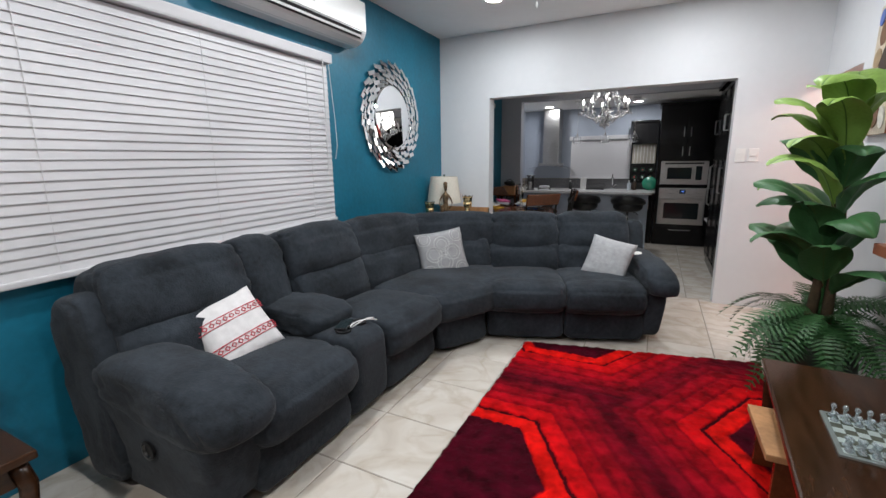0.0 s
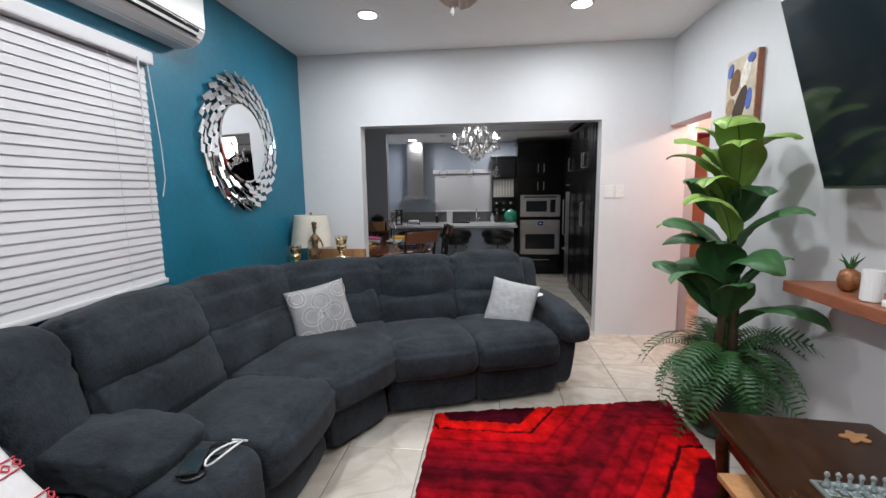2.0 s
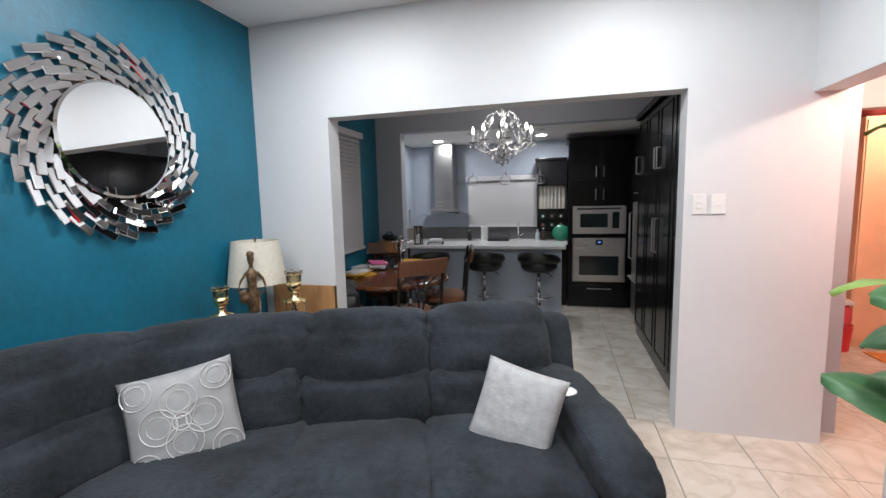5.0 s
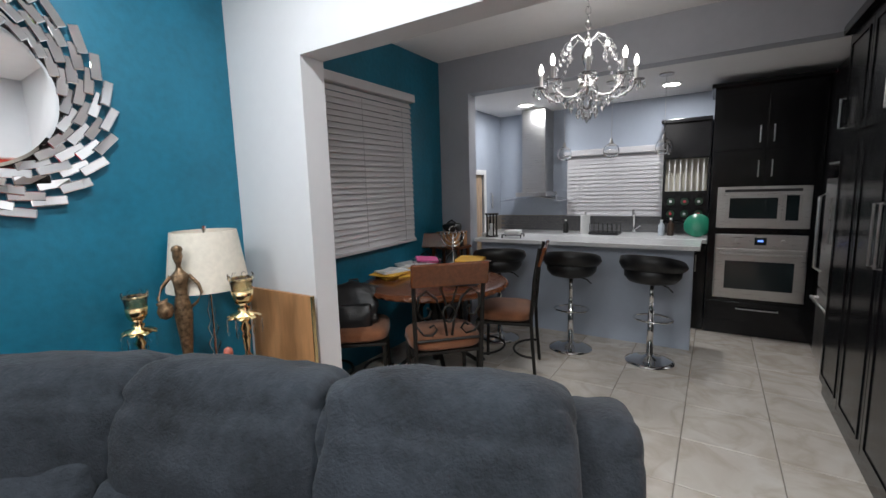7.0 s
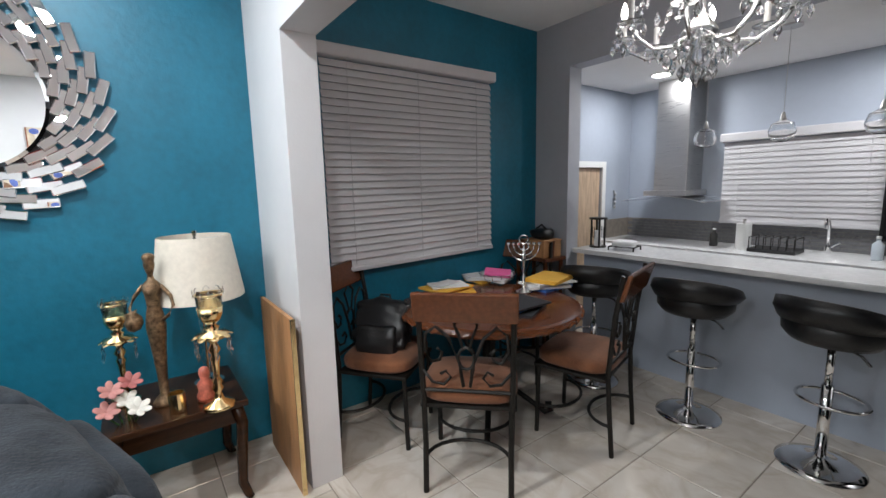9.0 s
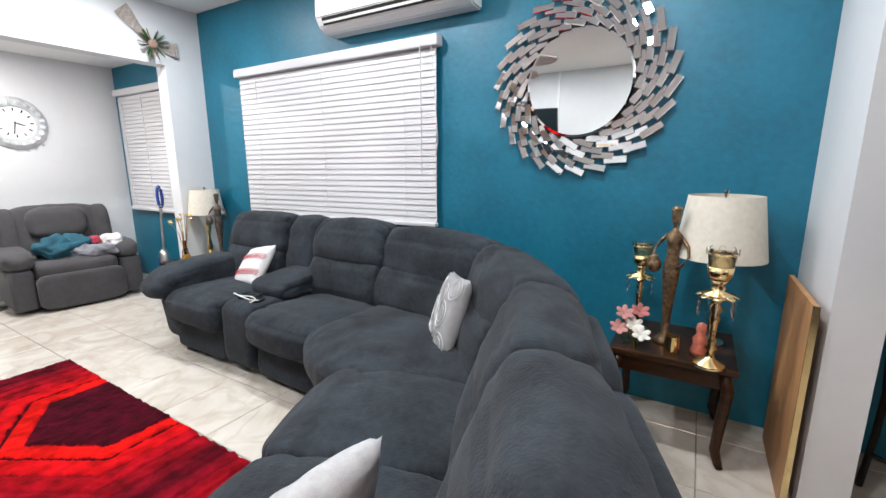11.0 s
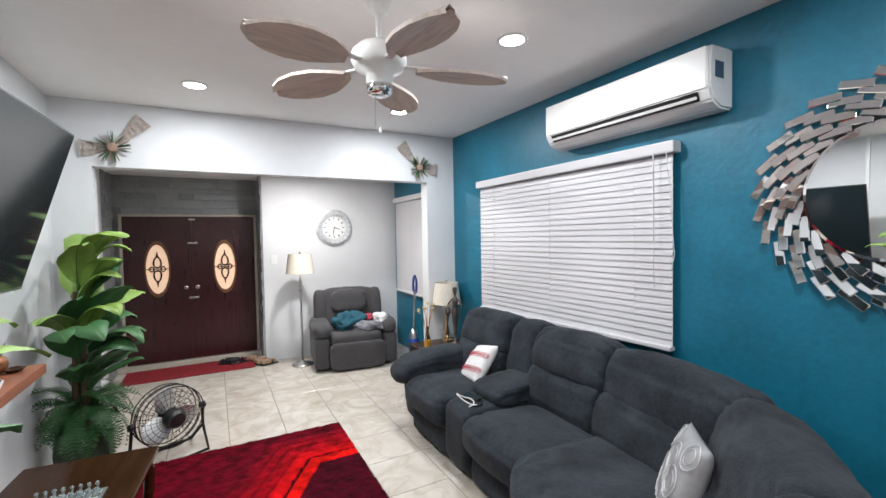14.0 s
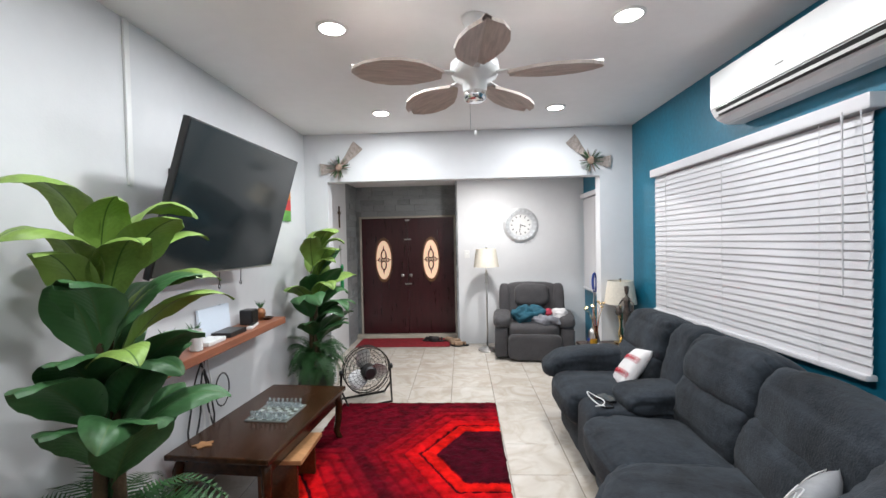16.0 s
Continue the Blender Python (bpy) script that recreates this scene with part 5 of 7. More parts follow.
for s in (-1, 1):
    part("arm_panel", box(s * 0.45 - 0.09, s * 0.45 + 0.09, -0.40, 0.42, 0.04, 0.44, 0.04), M_RECL, rec, smooth=True)
    part("arm_pad", pad(0.25, 0.80, 0.20, 3.2, 10, pose(s * 0.44, 0.04, 0.52), wrinkle=0.012), M_RECL, rec, smooth=True)
    part("back_wing", pad(0.17, 0.26, 0.62, 4, 8, pose(s * 0.40, -0.30, 0.68, 10)), M_RECL, rec, smooth=True)
it = thing("blanket", (1.02, -6.17, 0.58), 20, "crumpled teal blanket on the recliner", "blanket")
part("folds", pad(0.46, 0.34, 0.26, 2.4, 14, wrinkle=0.06, seed=3), mat("teal_cloth", (0.012, 0.075, 0.11), 0.9, var=0.3, scale=9), it, smooth=True)
it = thing("clothes_pile", (0.76, -6.05, 0.535), -15, "pile of grey and white clothes on the recliner", "clothes")
part("grey_garment", pad(0.52, 0.30, 0.13, 2.4, 14, wrinkle=0.05, seed=5), mat("grey_cloth", (0.16, 0.16, 0.18), 0.9, var=0.5, scale=14), it, smooth=True)
part("white_garment", pad(0.20, 0.24, 0.17, 2.6, 12, pose(-0.16, -0.06, 0.07), wrinkle=0.04, seed=6), M_PIL[1], it, smooth=True)
part("red_garment", pad(0.12, 0.12, 0.09, 2.4, 8, pose(0.02, -0.08, 0.10), wrinkle=0.03, seed=7), mat("red_cloth", (0.4, 0.04, 0.07), 0.9, var=0.3), it, smooth=True)

flp = table_lamp((1.58, -6.50, 0), "floor_lamp", "floor lamp with cream shade and steel pole", 0.19, 1.26, 0.27)
part("foot", lathe([(0.14, 0), (0.14, 0.015), (0.12, 0.025), (0.03, 0.04), (0.018, 0.06)], 32), M_STEEL, flp, smooth=True)
part("pole", cyl(0, 0, 0.05, 1.50, 0.013, seg=14), M_STEEL, flp, smooth=True)
for zc in (1.02, 1.08, 1.14):
    part("glass_ball", lathe([(0.012, -0.03), (0.026, -0.015), (0.03, 0), (0.026, 0.015), (0.012, 0.03)], 16, m=pose(0, 0, zc)), M_GLASS, flp, smooth=True)

M_RIMTILE = mat("silvered_tile", (0.80, 0.82, 0.83), 0.3, 0.7, var=0.05, scale=10)
clk = thing("wall_clock", (1.0, -6.925, 1.89), label="round silver mirrored wall clock with white dial", category="clock")
cm = pose(0, 0, 0, -90, 0, 0)
part("rim", lathe([(0.17, 0), (0.275, 0), (0.275, 0.012), (0.24, 0.03), (0.18, 0.03), (0.17, 0.02)], 48, m=cm), mat("silver_rim", (0.72, 0.73, 0.74), 0.4, 0.6, var=0.1, scale=20), clk, "ring of mirrored tiles", smooth=False)
part("dial", lathe([(0.0, 0.0), (0.175, 0.0), (0.175, 0.018)], 40, m=cm), M_PLASTIC, clk, "white dial")
for k in range(12):
    part("hour_mark", box(-0.006, 0.006, 0.018, 0.020, 0.125, 0.155, m=Matrix.Rotation(k * math.pi / 6, 4, "Y")), M_IRON, clk)
for k in range(40):
    part("rim_tile", box(-0.014, 0.014, 0.022, 0.030, 0.205, 0.245, m=Matrix.Rotation(k * math.pi / 20, 4, "Y") @ pose(0, 0.004, 0, -8 if k % 2 else 4, 0, 0)), M_RIMTILE, clk)
part("hour_hand", box(-0.005, 0.005, 0.021, 0.024, -0.01, 0.085, m=Matrix.Rotation(radians(-108), 4, "Y")), M_IRON, clk)
part("minute_hand", box(-0.004, 0.004, 0.024, 0.027, -0.015, 0.12, m=Matrix.Rotation(radians(-190), 4, "Y")), M_IRON, clk)

vac = thing("stick_vacuum", (0.24, -5.74, 0), 0, "blue and silver upright stick vacuum cleaner", "vacuum cleaner")
M_BLUE = mat("blue_plastic", (0.02, 0.05, 0.25), 0.35, var=0.15, scale=10)
part("head", box(-0.10, 0.12, -0.13, 0.13, 0, 0.07, 0.02), M_BLUE, vac)
part("body", lathe([(0.05, 0.07), (0.065, 0.15), (0.06, 0.42), (0.03, 0.48)], 18), M_STEEL, vac, smooth=True)
part("dust_cup", lathe([(0.055, 0.16), (0.07, 0.18), (0.07, 0.34), (0.055, 0.36)], 18), M_BLUE, vac, smooth=True)
part("handle_tube", tube([(0, 0, 0.46), (-0.02, 0, 0.85), (-0.03, 0, 0.98)], 0.016, 10), M_STEEL, vac)
part("grip", tube([(-0.03 + 0.025 * math.cos(a), 0, 1.08 + 0.12 * math.sin(a)) for a in (2 * math.pi * k / 16 for k in range(16))], 0.017, 8, closed=True), M_BLUE, vac, smooth=True)


M_DRIED = mat("dried_flower_taupe", (0.30, 0.20, 0.15), 0.7, var=0.3, scale=30)


def wall_spray(x, flip, label):
    s = thing("wall_decoration", (x, -5.0, 2.54), 0, label, "wall ornament", "ribbon and leaf sprays")
    for k in range(2):
        L = 0.34 if k == 0 else 0.22
        a = radians(48) if k == 0 else radians(184)
        bm = bmesh.new()
        for side in (0, 0.006):
            vs = []
            for i in range(9):
                t = i / 8
                for e in (-1, 1):
                    w = 0.02 + 0.05 * t
                    vs.append(bm.verts.new((flip * (L * t * math.cos(a) - e * w * math.sin(a)), 0.02 + side + 0.012 * math.sin(8 * t + e), L * t * math.sin(a) + e * w * math.cos(a))))
            for i in range(8):
                bm.faces.new((vs[2 * i], vs[2 * i + 1], vs[2 * i + 3], vs[2 * i + 2]))
        part("mesh_ribbon", bm, mat("taupe_mesh", (0.33, 0.28, 0.25), 0.6, var=0.35, scale=40), s, "taupe mesh ribbon tail")
    rnd = random.Random(int(x * 10))
    for k in range(26):
        a, el = rnd.uniform(0, 6.28), rnd.uniform(10, 70)
        lf = pad(0.13, 0.028, 0.006, 2.1, 4, pose(0, 0.03, 0) @ Matrix.Rotation(a, 4, "Y") @ pose(0.075, 0, 0, 0, 0, 0) @ pose(0, 0.012 * (k % 3), 0, 0, 0, rnd.uniform(5, 30)))
        part("leaf", lf, M_GREEN2 if k % 3 else M_DRIED, s)
    part("flower", lathe([(0.002, 0), (0.045, 0.015), (0.03, 0.035), (0.002, 0.04)], 10, m=pose(0, 0.03, 0, -90, 0, 0)), M_DRIED, s)


wall_spray(3.34, -1, "taupe ribbon and green leaf spray on the white beam")
wall_spray(0.47, 1, "taupe ribbon and green leaf spray on the white beam")

M_BLADEM = mat("fan_aluminium", (0.62, 0.62, 0.62), 0.35, 0.85, var=0.08, scale=12)
ff = thing("floor_fan", (2.97, -4.50, 0), -62, "black metal floor fan with a round wire guard", "fan")
for off in (-0.07, 0.07):
    for r in (0.24, 0.20, 0.16, 0.12, 0.08):
        part("guard_ring", tube([(off + 0.0 * r, r * math.cos(a), 0.335 + r * math.sin(a)) for a in (2 * math.pi * k / 32 for k in range(32))], 0.0045 if r == 0.24 else 0.002, 5, closed=True), M_IRON, ff)
    spoke = bmesh.new()
    for k in range(30):
        a = 2 * math.pi * k / 30
        tube([(off, 0.05 * math.cos(a), 0.335 + 0.05 * math.sin(a)), (off, 0.24 * math.cos(a + 0.25), 0.335 + 0.24 * math.sin(a + 0.25))], 0.0018, 4, spoke)
    part("guard_spokes", spoke, M_IRON, ff)
for off in (-0.012, 0.012):
    part("guard_ring", tube([(off, 0.243 * math.cos(a), 0.335 + 0.243 * math.sin(a)) for a in (2 * math.pi * k / 40 for k in range(40))], 0.004, 5, closed=True), M_IRON, ff)
for k in range(12):
    a = 2 * math.pi * k / 12
    part("guard_tie", tube([(-0.07, 0.24 * math.cos(a), 0.335 + 0.24 * math.sin(a)), (0.07, 0.24 * math.cos(a), 0.335 + 0.24 * math.sin(a))], 0.002, 4), M_IRON, ff)
part("hub", lathe([(0.05, 0.06), (0.055, 0.075), (0.03, 0.085), (0.002, 0.086)], 20, m=pose(0, 0, 0.335, 0, 90, 0)), M_BLKPL, ff)
part("motor", lathe([(0.05, -0.16), (0.07, -0.14), (0.07, -0.04), (0.03, 0.0)], 20, m=pose(0, 0, 0.335, 0, 90, 0)), M_BLKPL, ff)
for k in range(3):
    part("fan_blade", pad(0.012, 0.19, 0.19, 2.4, 8, pose(0, 0, 0.335) @ Matrix.Rotation(2.094 * k, 4, "X") @ pose(0, 0.03, 0.125, 0, 0, 24)), M_BLADEM, ff, "grey metal fan blade", smooth=True)
part("stand", tube([(0.0, 0.26, 0.335), (0.02, 0.27, 0.16), (0.16, 0.24, 0.013), (0.16, -0.24, 0.013), (0.02, -0.27, 0.16), (0.0, -0.26, 0.335)], 0.012, 8), M_IRON, ff)
part("stand", tube([(0.02, 0.27, 0.16), (-0.16, 0.22, 0.013), (-0.16, -0.22, 0.013), (0.02, -0.27, 0.16)], 0.012, 8), M_IRON, ff)
for s in (-1, 1):
    part("tilt_knob", lathe([(0.028, 0), (0.028, 0.03), (0.02, 0.035)], 12, m=pose(0, s * 0.25, 0.335, -90 * s, 0, 0)), M_BLKPL, ff)
kr = thing("key_hanger", (3.757, -6.35, 1.25), 0, "green and silver tassel ornament hanging on the wall", "wall ornament")
part("hook", box(-0.015, 0, -0.02, 0.02, 0.33, 0.38, 0.004), M_STEEL, kr)
part("cord", tube([(-0.015, 0, 0.36), (-0.015, 0, 0.1)], 0.006, 6), M_STEEL, kr)
part("tassel", lathe([(0.025, -0.25), (0.018, 0.0), (0.026, 0.06), (0.008, 0.1)], 12, m=pose(-0.028, 0, 0)), mat("green_tassel", (0.01, 0.2, 0.06), 0.8, var=0.3, scale=30), kr)
kr = thing("wall_cross", (3.757, -6.35, 2.05), 0, "small carved wooden wall ornament", "wall ornament")
part("body", box(-0.015, 0, -0.02, 0.02, -0.16, 0.16, 0.006), M_TRUNK, kr)
part("bar", box(-0.017, 0, -0.06, 0.06, 0.04, 0.08, 0.006), M_TRUNK, kr)

# ---- corridor room ----
cl = thing("wardrobe", (0, 0, 0), 0, "cream wardrobe with two tall doors and wooden handles", "wardrobe")
M_WARD = mat("wardrobe_cream", (0.76, 0.47, 0.31), 0.5, var=0.08, scale=6)
part("body", box(5.16, 6.15, 2.05, 2.65, 0.0, 2.25), M_WARD, cl)
for x0, x1 in ((5.17, 5.64), (5.65, 6.14)):
    d = part("door", box(x0, x1, 2.03, 2.05, 0.08, 2.22, 0.004), M_WARD, cl)
    hx = x1 - 0.05 if x0 < 5.3 else x0 + 0.05
    part("handle", box(hx - 0.012, hx + 0.012, 2.005, 2.03, 1.05, 1.45, 0.006), M_PLY, d)
bx = thing("storage_box", (5.02, 1.95, 0), 0, "red plastic basket with folded things", "basket")
part("basket", lathe([(0.09, 0), (0.11, 0.26), (0.10, 0.26), (0.08, 0.02)], 16), mat("red_plastic", (0.55, 0.02, 0.03), 0.4, var=0.2), bx)
part("content", pad(0.17, 0.17, 0.25, 3, 6, pose(0, 0, 0.34)), M_PIL[3], bx, smooth=True)
part("lid", box(-0.08, 0.08, -0.08, 0.08, 0.46, 0.50, 0.01), M_PIL[1], bx)
lg = thing("luggage", (5.6, 2.35, 2.25), 0, "dark red bag lying on the wardrobe", "bag")
part("body", pad(0.7, 0.4, 0.16, 3, 10, pose(0, 0, 0.08), wrinkle=0.03), mat("bag_red", (0.2, 0.02, 0.02), 0.8, var=0.5, scale=9), lg, smooth=True)
om = thing("door_mat", label="small orange floor mat before the wardrobe", category="mat")
part("cloth", box(5.2, 5.75, 1.62, 1.88, 0.001, 0.012, 0.003), mat("orange_mat", (0.5, 0.2, 0.05), 0.95, var=0.3, scale=20), om)

# ---- dining set ----
tb = thing("dining_table", (0.66, 1.20, 0), 0, "round dark wooden dining table on an iron pedestal", "dining table")
part("tabletop", lathe([(0.50, 0.70), (0.56, 0.715), (0.575, 0.735), (0.565, 0.755), (0.54, 0.76), (0.0, 0.76)], 48), M_MAHOG, tb, smooth=False)
part("rope_edge", tube([(0.574 * math.cos(a), 0.574 * math.sin(a), 0.735 + 0.006 * math.sin(40 * a)) for a in (2 * math.pi * k / 240 for k in range(240))], 0.011, 6, closed=True), M_MAHOG, tb)
part("column", lathe([(0.12, 0.68), (0.05, 0.62), (0.035, 0.45), (0.05, 0.3), (0.04, 0.1)], 18), M_IRON, tb, smooth=True)
part("top_plate", cyl(0, 0, 0.68, 0.70, 0.3), M_IRON, tb)
for k in range(4):
    a = math.pi / 4 + k * math.pi / 2
    part("foot_scroll", tube([(r * math.cos(a), r * math.sin(a), z) for r, z in ((0.05, 0.62), (0.16, 0.5), (0.08, 0.36), (0.10, 0.22), (0.24, 0.12), (0.36, 0.03), (0.40, 0.05), (0.39, 0.09), (0.36, 0.085))], 0.018, 8), M_IRON, tb, smooth=True)

M_SUEDE = mat("brown_suede", (0.15, 0.055, 0.022), 0.9, var=0.3, scale=8, bump=0.4, sheen=0.15)
chair = thing("dining_chair", (0, 0, 0), 0, "wrought iron dining chair with brown suede seat and wooden top rail", "dining chair", "chairs round the table")
part("seat", pad(0.44, 0.42, 0.09, 4, 10, pose(0, 0, 0.465), sag=0.01), M_SUEDE, chair, smooth=True)
part("seat_frame", box(-0.215, 0.215, -0.20, 0.20, 0.405, 0.425, 0.006), M_IRON, chair)
for s in (-1, 1):
    part("back_leg", tube([(s * 0.19, 0.235, 0), (s * 0.19, 0.215, 0.25), (s * 0.195, 0.205, 0.45), (s * 0.20, 0.23, 0.75), (s * 0.20, 0.265, 0.97)], 0.013, 8), M_IRON, chair)
    part("front_leg", tube([(s * 0.19, -0.19, 0), (s * 0.19, -0.18, 0.42)], 0.013, 8), M_IRON, chair)
    part("scroll", tube([(s * x, 0.225 + 0.03 * (z - 0.5), z) for x, z in ((0.015, 0.53), (0.03, 0.64), (0.075, 0.76), (0.13, 0.81), (0.175, 0.775), (0.18, 0.70), (0.15, 0.645), (0.115, 0.655), (0.105, 0.69), (0.125, 0.71))], 0.008, 7), M_IRON, chair, smooth=True)
    part("scroll", tube([(s * x, 0.225 + 0.03 * (z - 0.5), z) for x, z in ((0.012, 0.70), (0.03, 0.77), (0.05, 0.82), (0.02, 0.845))], 0.007, 6), M_IRON, chair, smooth=True)
    part("scroll", tube([(s * x, 0.222, z) for x, z in ((0.19, 0.60), (0.15, 0.545), (0.10, 0.535), (0.07, 0.57), (0.09, 0.60), (0.115, 0.585))], 0.007, 6), M_IRON, chair, smooth=True)
part("scroll", tube([(0.035 * math.cos(a), 0.232, 0.665 + 0.05 * math.sin(a)) for a in (2 * math.pi * k / 20 for k in range(20))], 0.007, 6, closed=True), M_IRON, chair)
part("lower_rail", tube([(-0.195, 0.21, 0.50), (0.195, 0.21, 0.50)], 0.009, 6), M_IRON, chair)
rail = box(-0.22, 0.22, -0.012, 0.012, 0.84, 0.98, 0.010)
for v in rail.verts:
    v.co.y += 0.25 + (0.035 if v.co.z > 0.9 else 0) - 0.35 * v.co.x ** 2 + 0.03
part("top_rail", rail, M_MAHOG, chair, "dark wooden top rail")
part("stretcher", tube([(0.19 * math.cos(a), 0.215 - 0.16 * math.sin(a), 0.165) for a in (math.pi * k / 12 for k in range(13))], 0.009, 6), M_IRON, chair)
part("stretcher", tube([(0.19 * math.cos(a), -0.18 + 0.16 * math.sin(a), 0.165) for a in (math.pi * k / 12 for k in range(13))], 0.009, 6), M_IRON, chair)


def facing(at, target):
    """The pose of a chair at a place, its front to the target."""
    return pose(at[0], at[1], 0, 0, 0, math.degrees(math.atan2(target[1] - at[1], target[0] - at[0])) + 90)


chair.matrix_basis = facing((0.99, 0.77), (0.66, 1.10))
chair.scale = (1.1, 1.06, 1.06)
copy_thing(chair, facing((1.13, 1.54), (0.55, 1.38)))
copy_thing(chair, facing((0.38, 0.60), (0.80, 0.92)))
copy_thing(chair, facing((0.30, 1.82), (0.60, 1.30)))
bag = thing("backpack", (0.36, 0.58, 0.51), 38, "black backpack slumped on a dining chair", "bag")
part("body", cushion(0.34, 0.20, 0.30, 3.2, 14, pose(0, 0.02, 0.15, -14), 0.02, ((2, 0.35, 0.10, 0.012),), 0.03, 51), M_LEATHER, bag, smooth=True)
part("pocket", cushion(0.26, 0.08, 0.17, 3.4, 10, pose(0.01, -0.11, 0.10, -10), 0.01, (), 0.015, 52), M_LEATHER, bag, smooth=True)
for k in (-1, 1):
    part("strap", tube([(0.11 * k, 0.11, 0.27), (0.13 * k, 0.17, 0.18), (0.13 * k, 0.15, 0.06), (0.12 * k, 0.10, 0.02)], 0.012, 6), M_LEATHER, bag)
part("top_handle", tube([(-0.04, 0.06, 0.29), (-0.03, 0.07, 0.33), (0.03, 0.07, 0.33), (0.04, 0.06, 0.29)], 0.008, 6), M_LEATHER, bag)

# papers, basket and candelabrum on the table
M_PAPER = [mat("paper_" + n, c, 0.8, var=0.06, scale=20) for n, c in (("white", (0.7, 0.7, 0.7)), ("yellow", (0.72, 0.40, 0.05)), ("blue", (0.03, 0.12, 0.40)), ("pink", (0.62, 0.10, 0.28)), ("black", (0.015, 0.015, 0.018)))]
rnd = random.Random(2)


def papers(x, y, specs, label):
    """A loose stack: colour, half width, half length, thickness."""
    t = thing("paper_stack", (x, y, 0.76), 0, label, "papers")
    z = 0.001
    for c, a, b, h in specs:
        part("sheet", box(-a, a, -b, b, 0, h, m=pose(rnd.uniform(-0.03, 0.03), rnd.uniform(-0.03, 0.03), z, 0, 0, rnd.uniform(-28, 28))), M_PAPER[c], t)
        z += h + 0.001


papers(0.24, 1.17, [(1, 0.11, 0.15, 0.014), (0, 0.10, 0.14, 0.012), (1, 0.12, 0.16, 0.012), (0, 0.09, 0.13, 0.010), (0, 0.06, 0.10, 0.008)], "stack of yellow envelopes and white papers on the table")
papers(0.12, 1.60, [(1, 0.10, 0.14, 0.015), (0, 0.10, 0.12, 0.012), (0, 0.08, 0.11, 0.010)], "stack of envelopes and letters on the table")
papers(0.64, 1.77, [(2, 0.11, 0.15, 0.018), (0, 0.11, 0.15, 0.018), (0, 0.10, 0.15, 0.014), (0, 0.11, 0.15, 0.010), (1, 0.12, 0.17, 0.012), (1, 0.12, 0.16, 0.012)], "blue folder, papers and yellow envelopes on the table")
papers(0.91, 1.20, [(4, 0.12, 0.16, 0.018), (2, 0.09, 0.14, 0.020), (4, 0.12, 0.16, 0.012)], "black and blue folders on the table")
bk = thing("wire_basket", (0.29, 1.62, 0.76), 0, "wire bowl with letters and a pink packet", "basket")
for z, r in ((0.005, 0.07), (0.04, 0.12), (0.08, 0.14)):
    part("wire_ring", tube([(r * math.cos(a), r * math.sin(a), z) for a in (2 * math.pi * k / 28 for k in range(28))], 0.003, 5, closed=True), M_CHROME, bk)
for k in range(12):
    a = 0.5236 * k
    part("wire_rib", tube([(r * math.cos(a), r * math.sin(a), z) for z, r in ((0.005, 0.07), (0.04, 0.12), (0.08, 0.14))], 0.002, 4), M_CHROME, bk)
pk = thing("packet", (0.29, 1.62, 0.80), 25, "pink packet and white papers lying in the wire bowl", "packet")
part("paper", box(-0.09, 0.09, -0.10, 0.10, 0, 0.025, m=pose(0, 0, 0, 8, 5, 0)), M_PAPER[0], pk)
part("wrapper", box(-0.10, 0.10, -0.07, 0.07, 0.03, 0.055, 0.006, m=pose(0, 0, 0, 8, 5, 20)), M_PAPER[3], pk)
mn = thing("candelabrum", (0.62, 1.56, 0.76), 50, "silver branched candelabrum standing on the table", "candelabrum")
part("foot", lathe([(0.06, 0), (0.055, 0.01), (0.012, 0.03), (0.008, 0.2), (0.014, 0.22), (0.006, 0.33)], 18), M_CHROME, mn, smooth=True)
for r in (0.035, 0.07, 0.105):
    part("branch", tube([(r * math.cos(a), 0, 0.33 + r * math.sin(a) * 1.0) for a in (math.pi + math.pi * k / 14 for k in range(15))], 0.005, 6), M_CHROME, mn)
    for s in (-1, 1):
        part("candle_cup", lathe([(0.005, 0), (0.013, 0.006), (0.012, 0.02), (0.006, 0.022)], 10, m=pose(s * r, 0, 0.33)), M_CHROME, mn)
part("top_ring", tube([(0.03 * math.cos(a), 0, 0.37 + 0.03 * math.sin(a)) for a in (2 * math.pi * k / 16 for k in range(16))], 0.006, 6, closed=True), M_CHROME, mn)

# ---- chandelier ----
M_CRYSTAL = mat("crystal", (0.93, 0.94, 0.96), 0.03, var=0, spec=0.8)
M_CRYSTAL.node_tree.nodes["Principled BSDF"].inputs["Transmission Weight"].default_value = 0.9
M_BULB = mat("bulb_glow", (1, 0.96, 0.93), emit=18)
ch = thing("chandelier", (1.82, 1.25, -0.123), 15, "crystal chandelier with candle bulbs, most of them lit", "chandelier")
ch.scale = (1.15, 1.15, 1.05)
part("ceiling_rose", lathe([(0.05, 2.784), (0.045, 2.765), (0.012, 2.75)], 20), M_CHROME, ch)
for k in range(9):
    part("chain_link", tube([(0.013 * math.cos(a) * (1 if k % 2 else 0), 0.013 * math.cos(a) * (0 if k % 2 else 1), 2.735 - 0.04 * k + 0.026 * math.sin(a)) for a in (2 * math.pi * q / 10 for q in range(10))], 0.0035, 5, closed=True), M_CHROME, ch)
part("stem", lathe([(0.008, 2.40), (0.02, 2.37), (0.008, 2.33), (0.035, 2.28), (0.015, 2.22), (0.02, 2.15), (0.055, 2.10), (0.06, 2.08), (0.02, 2.04), (0.03, 2.0), (0.005, 1.97)], 20), M_CRYSTAL, ch, "clear glass stem", smooth=True)
drop = None


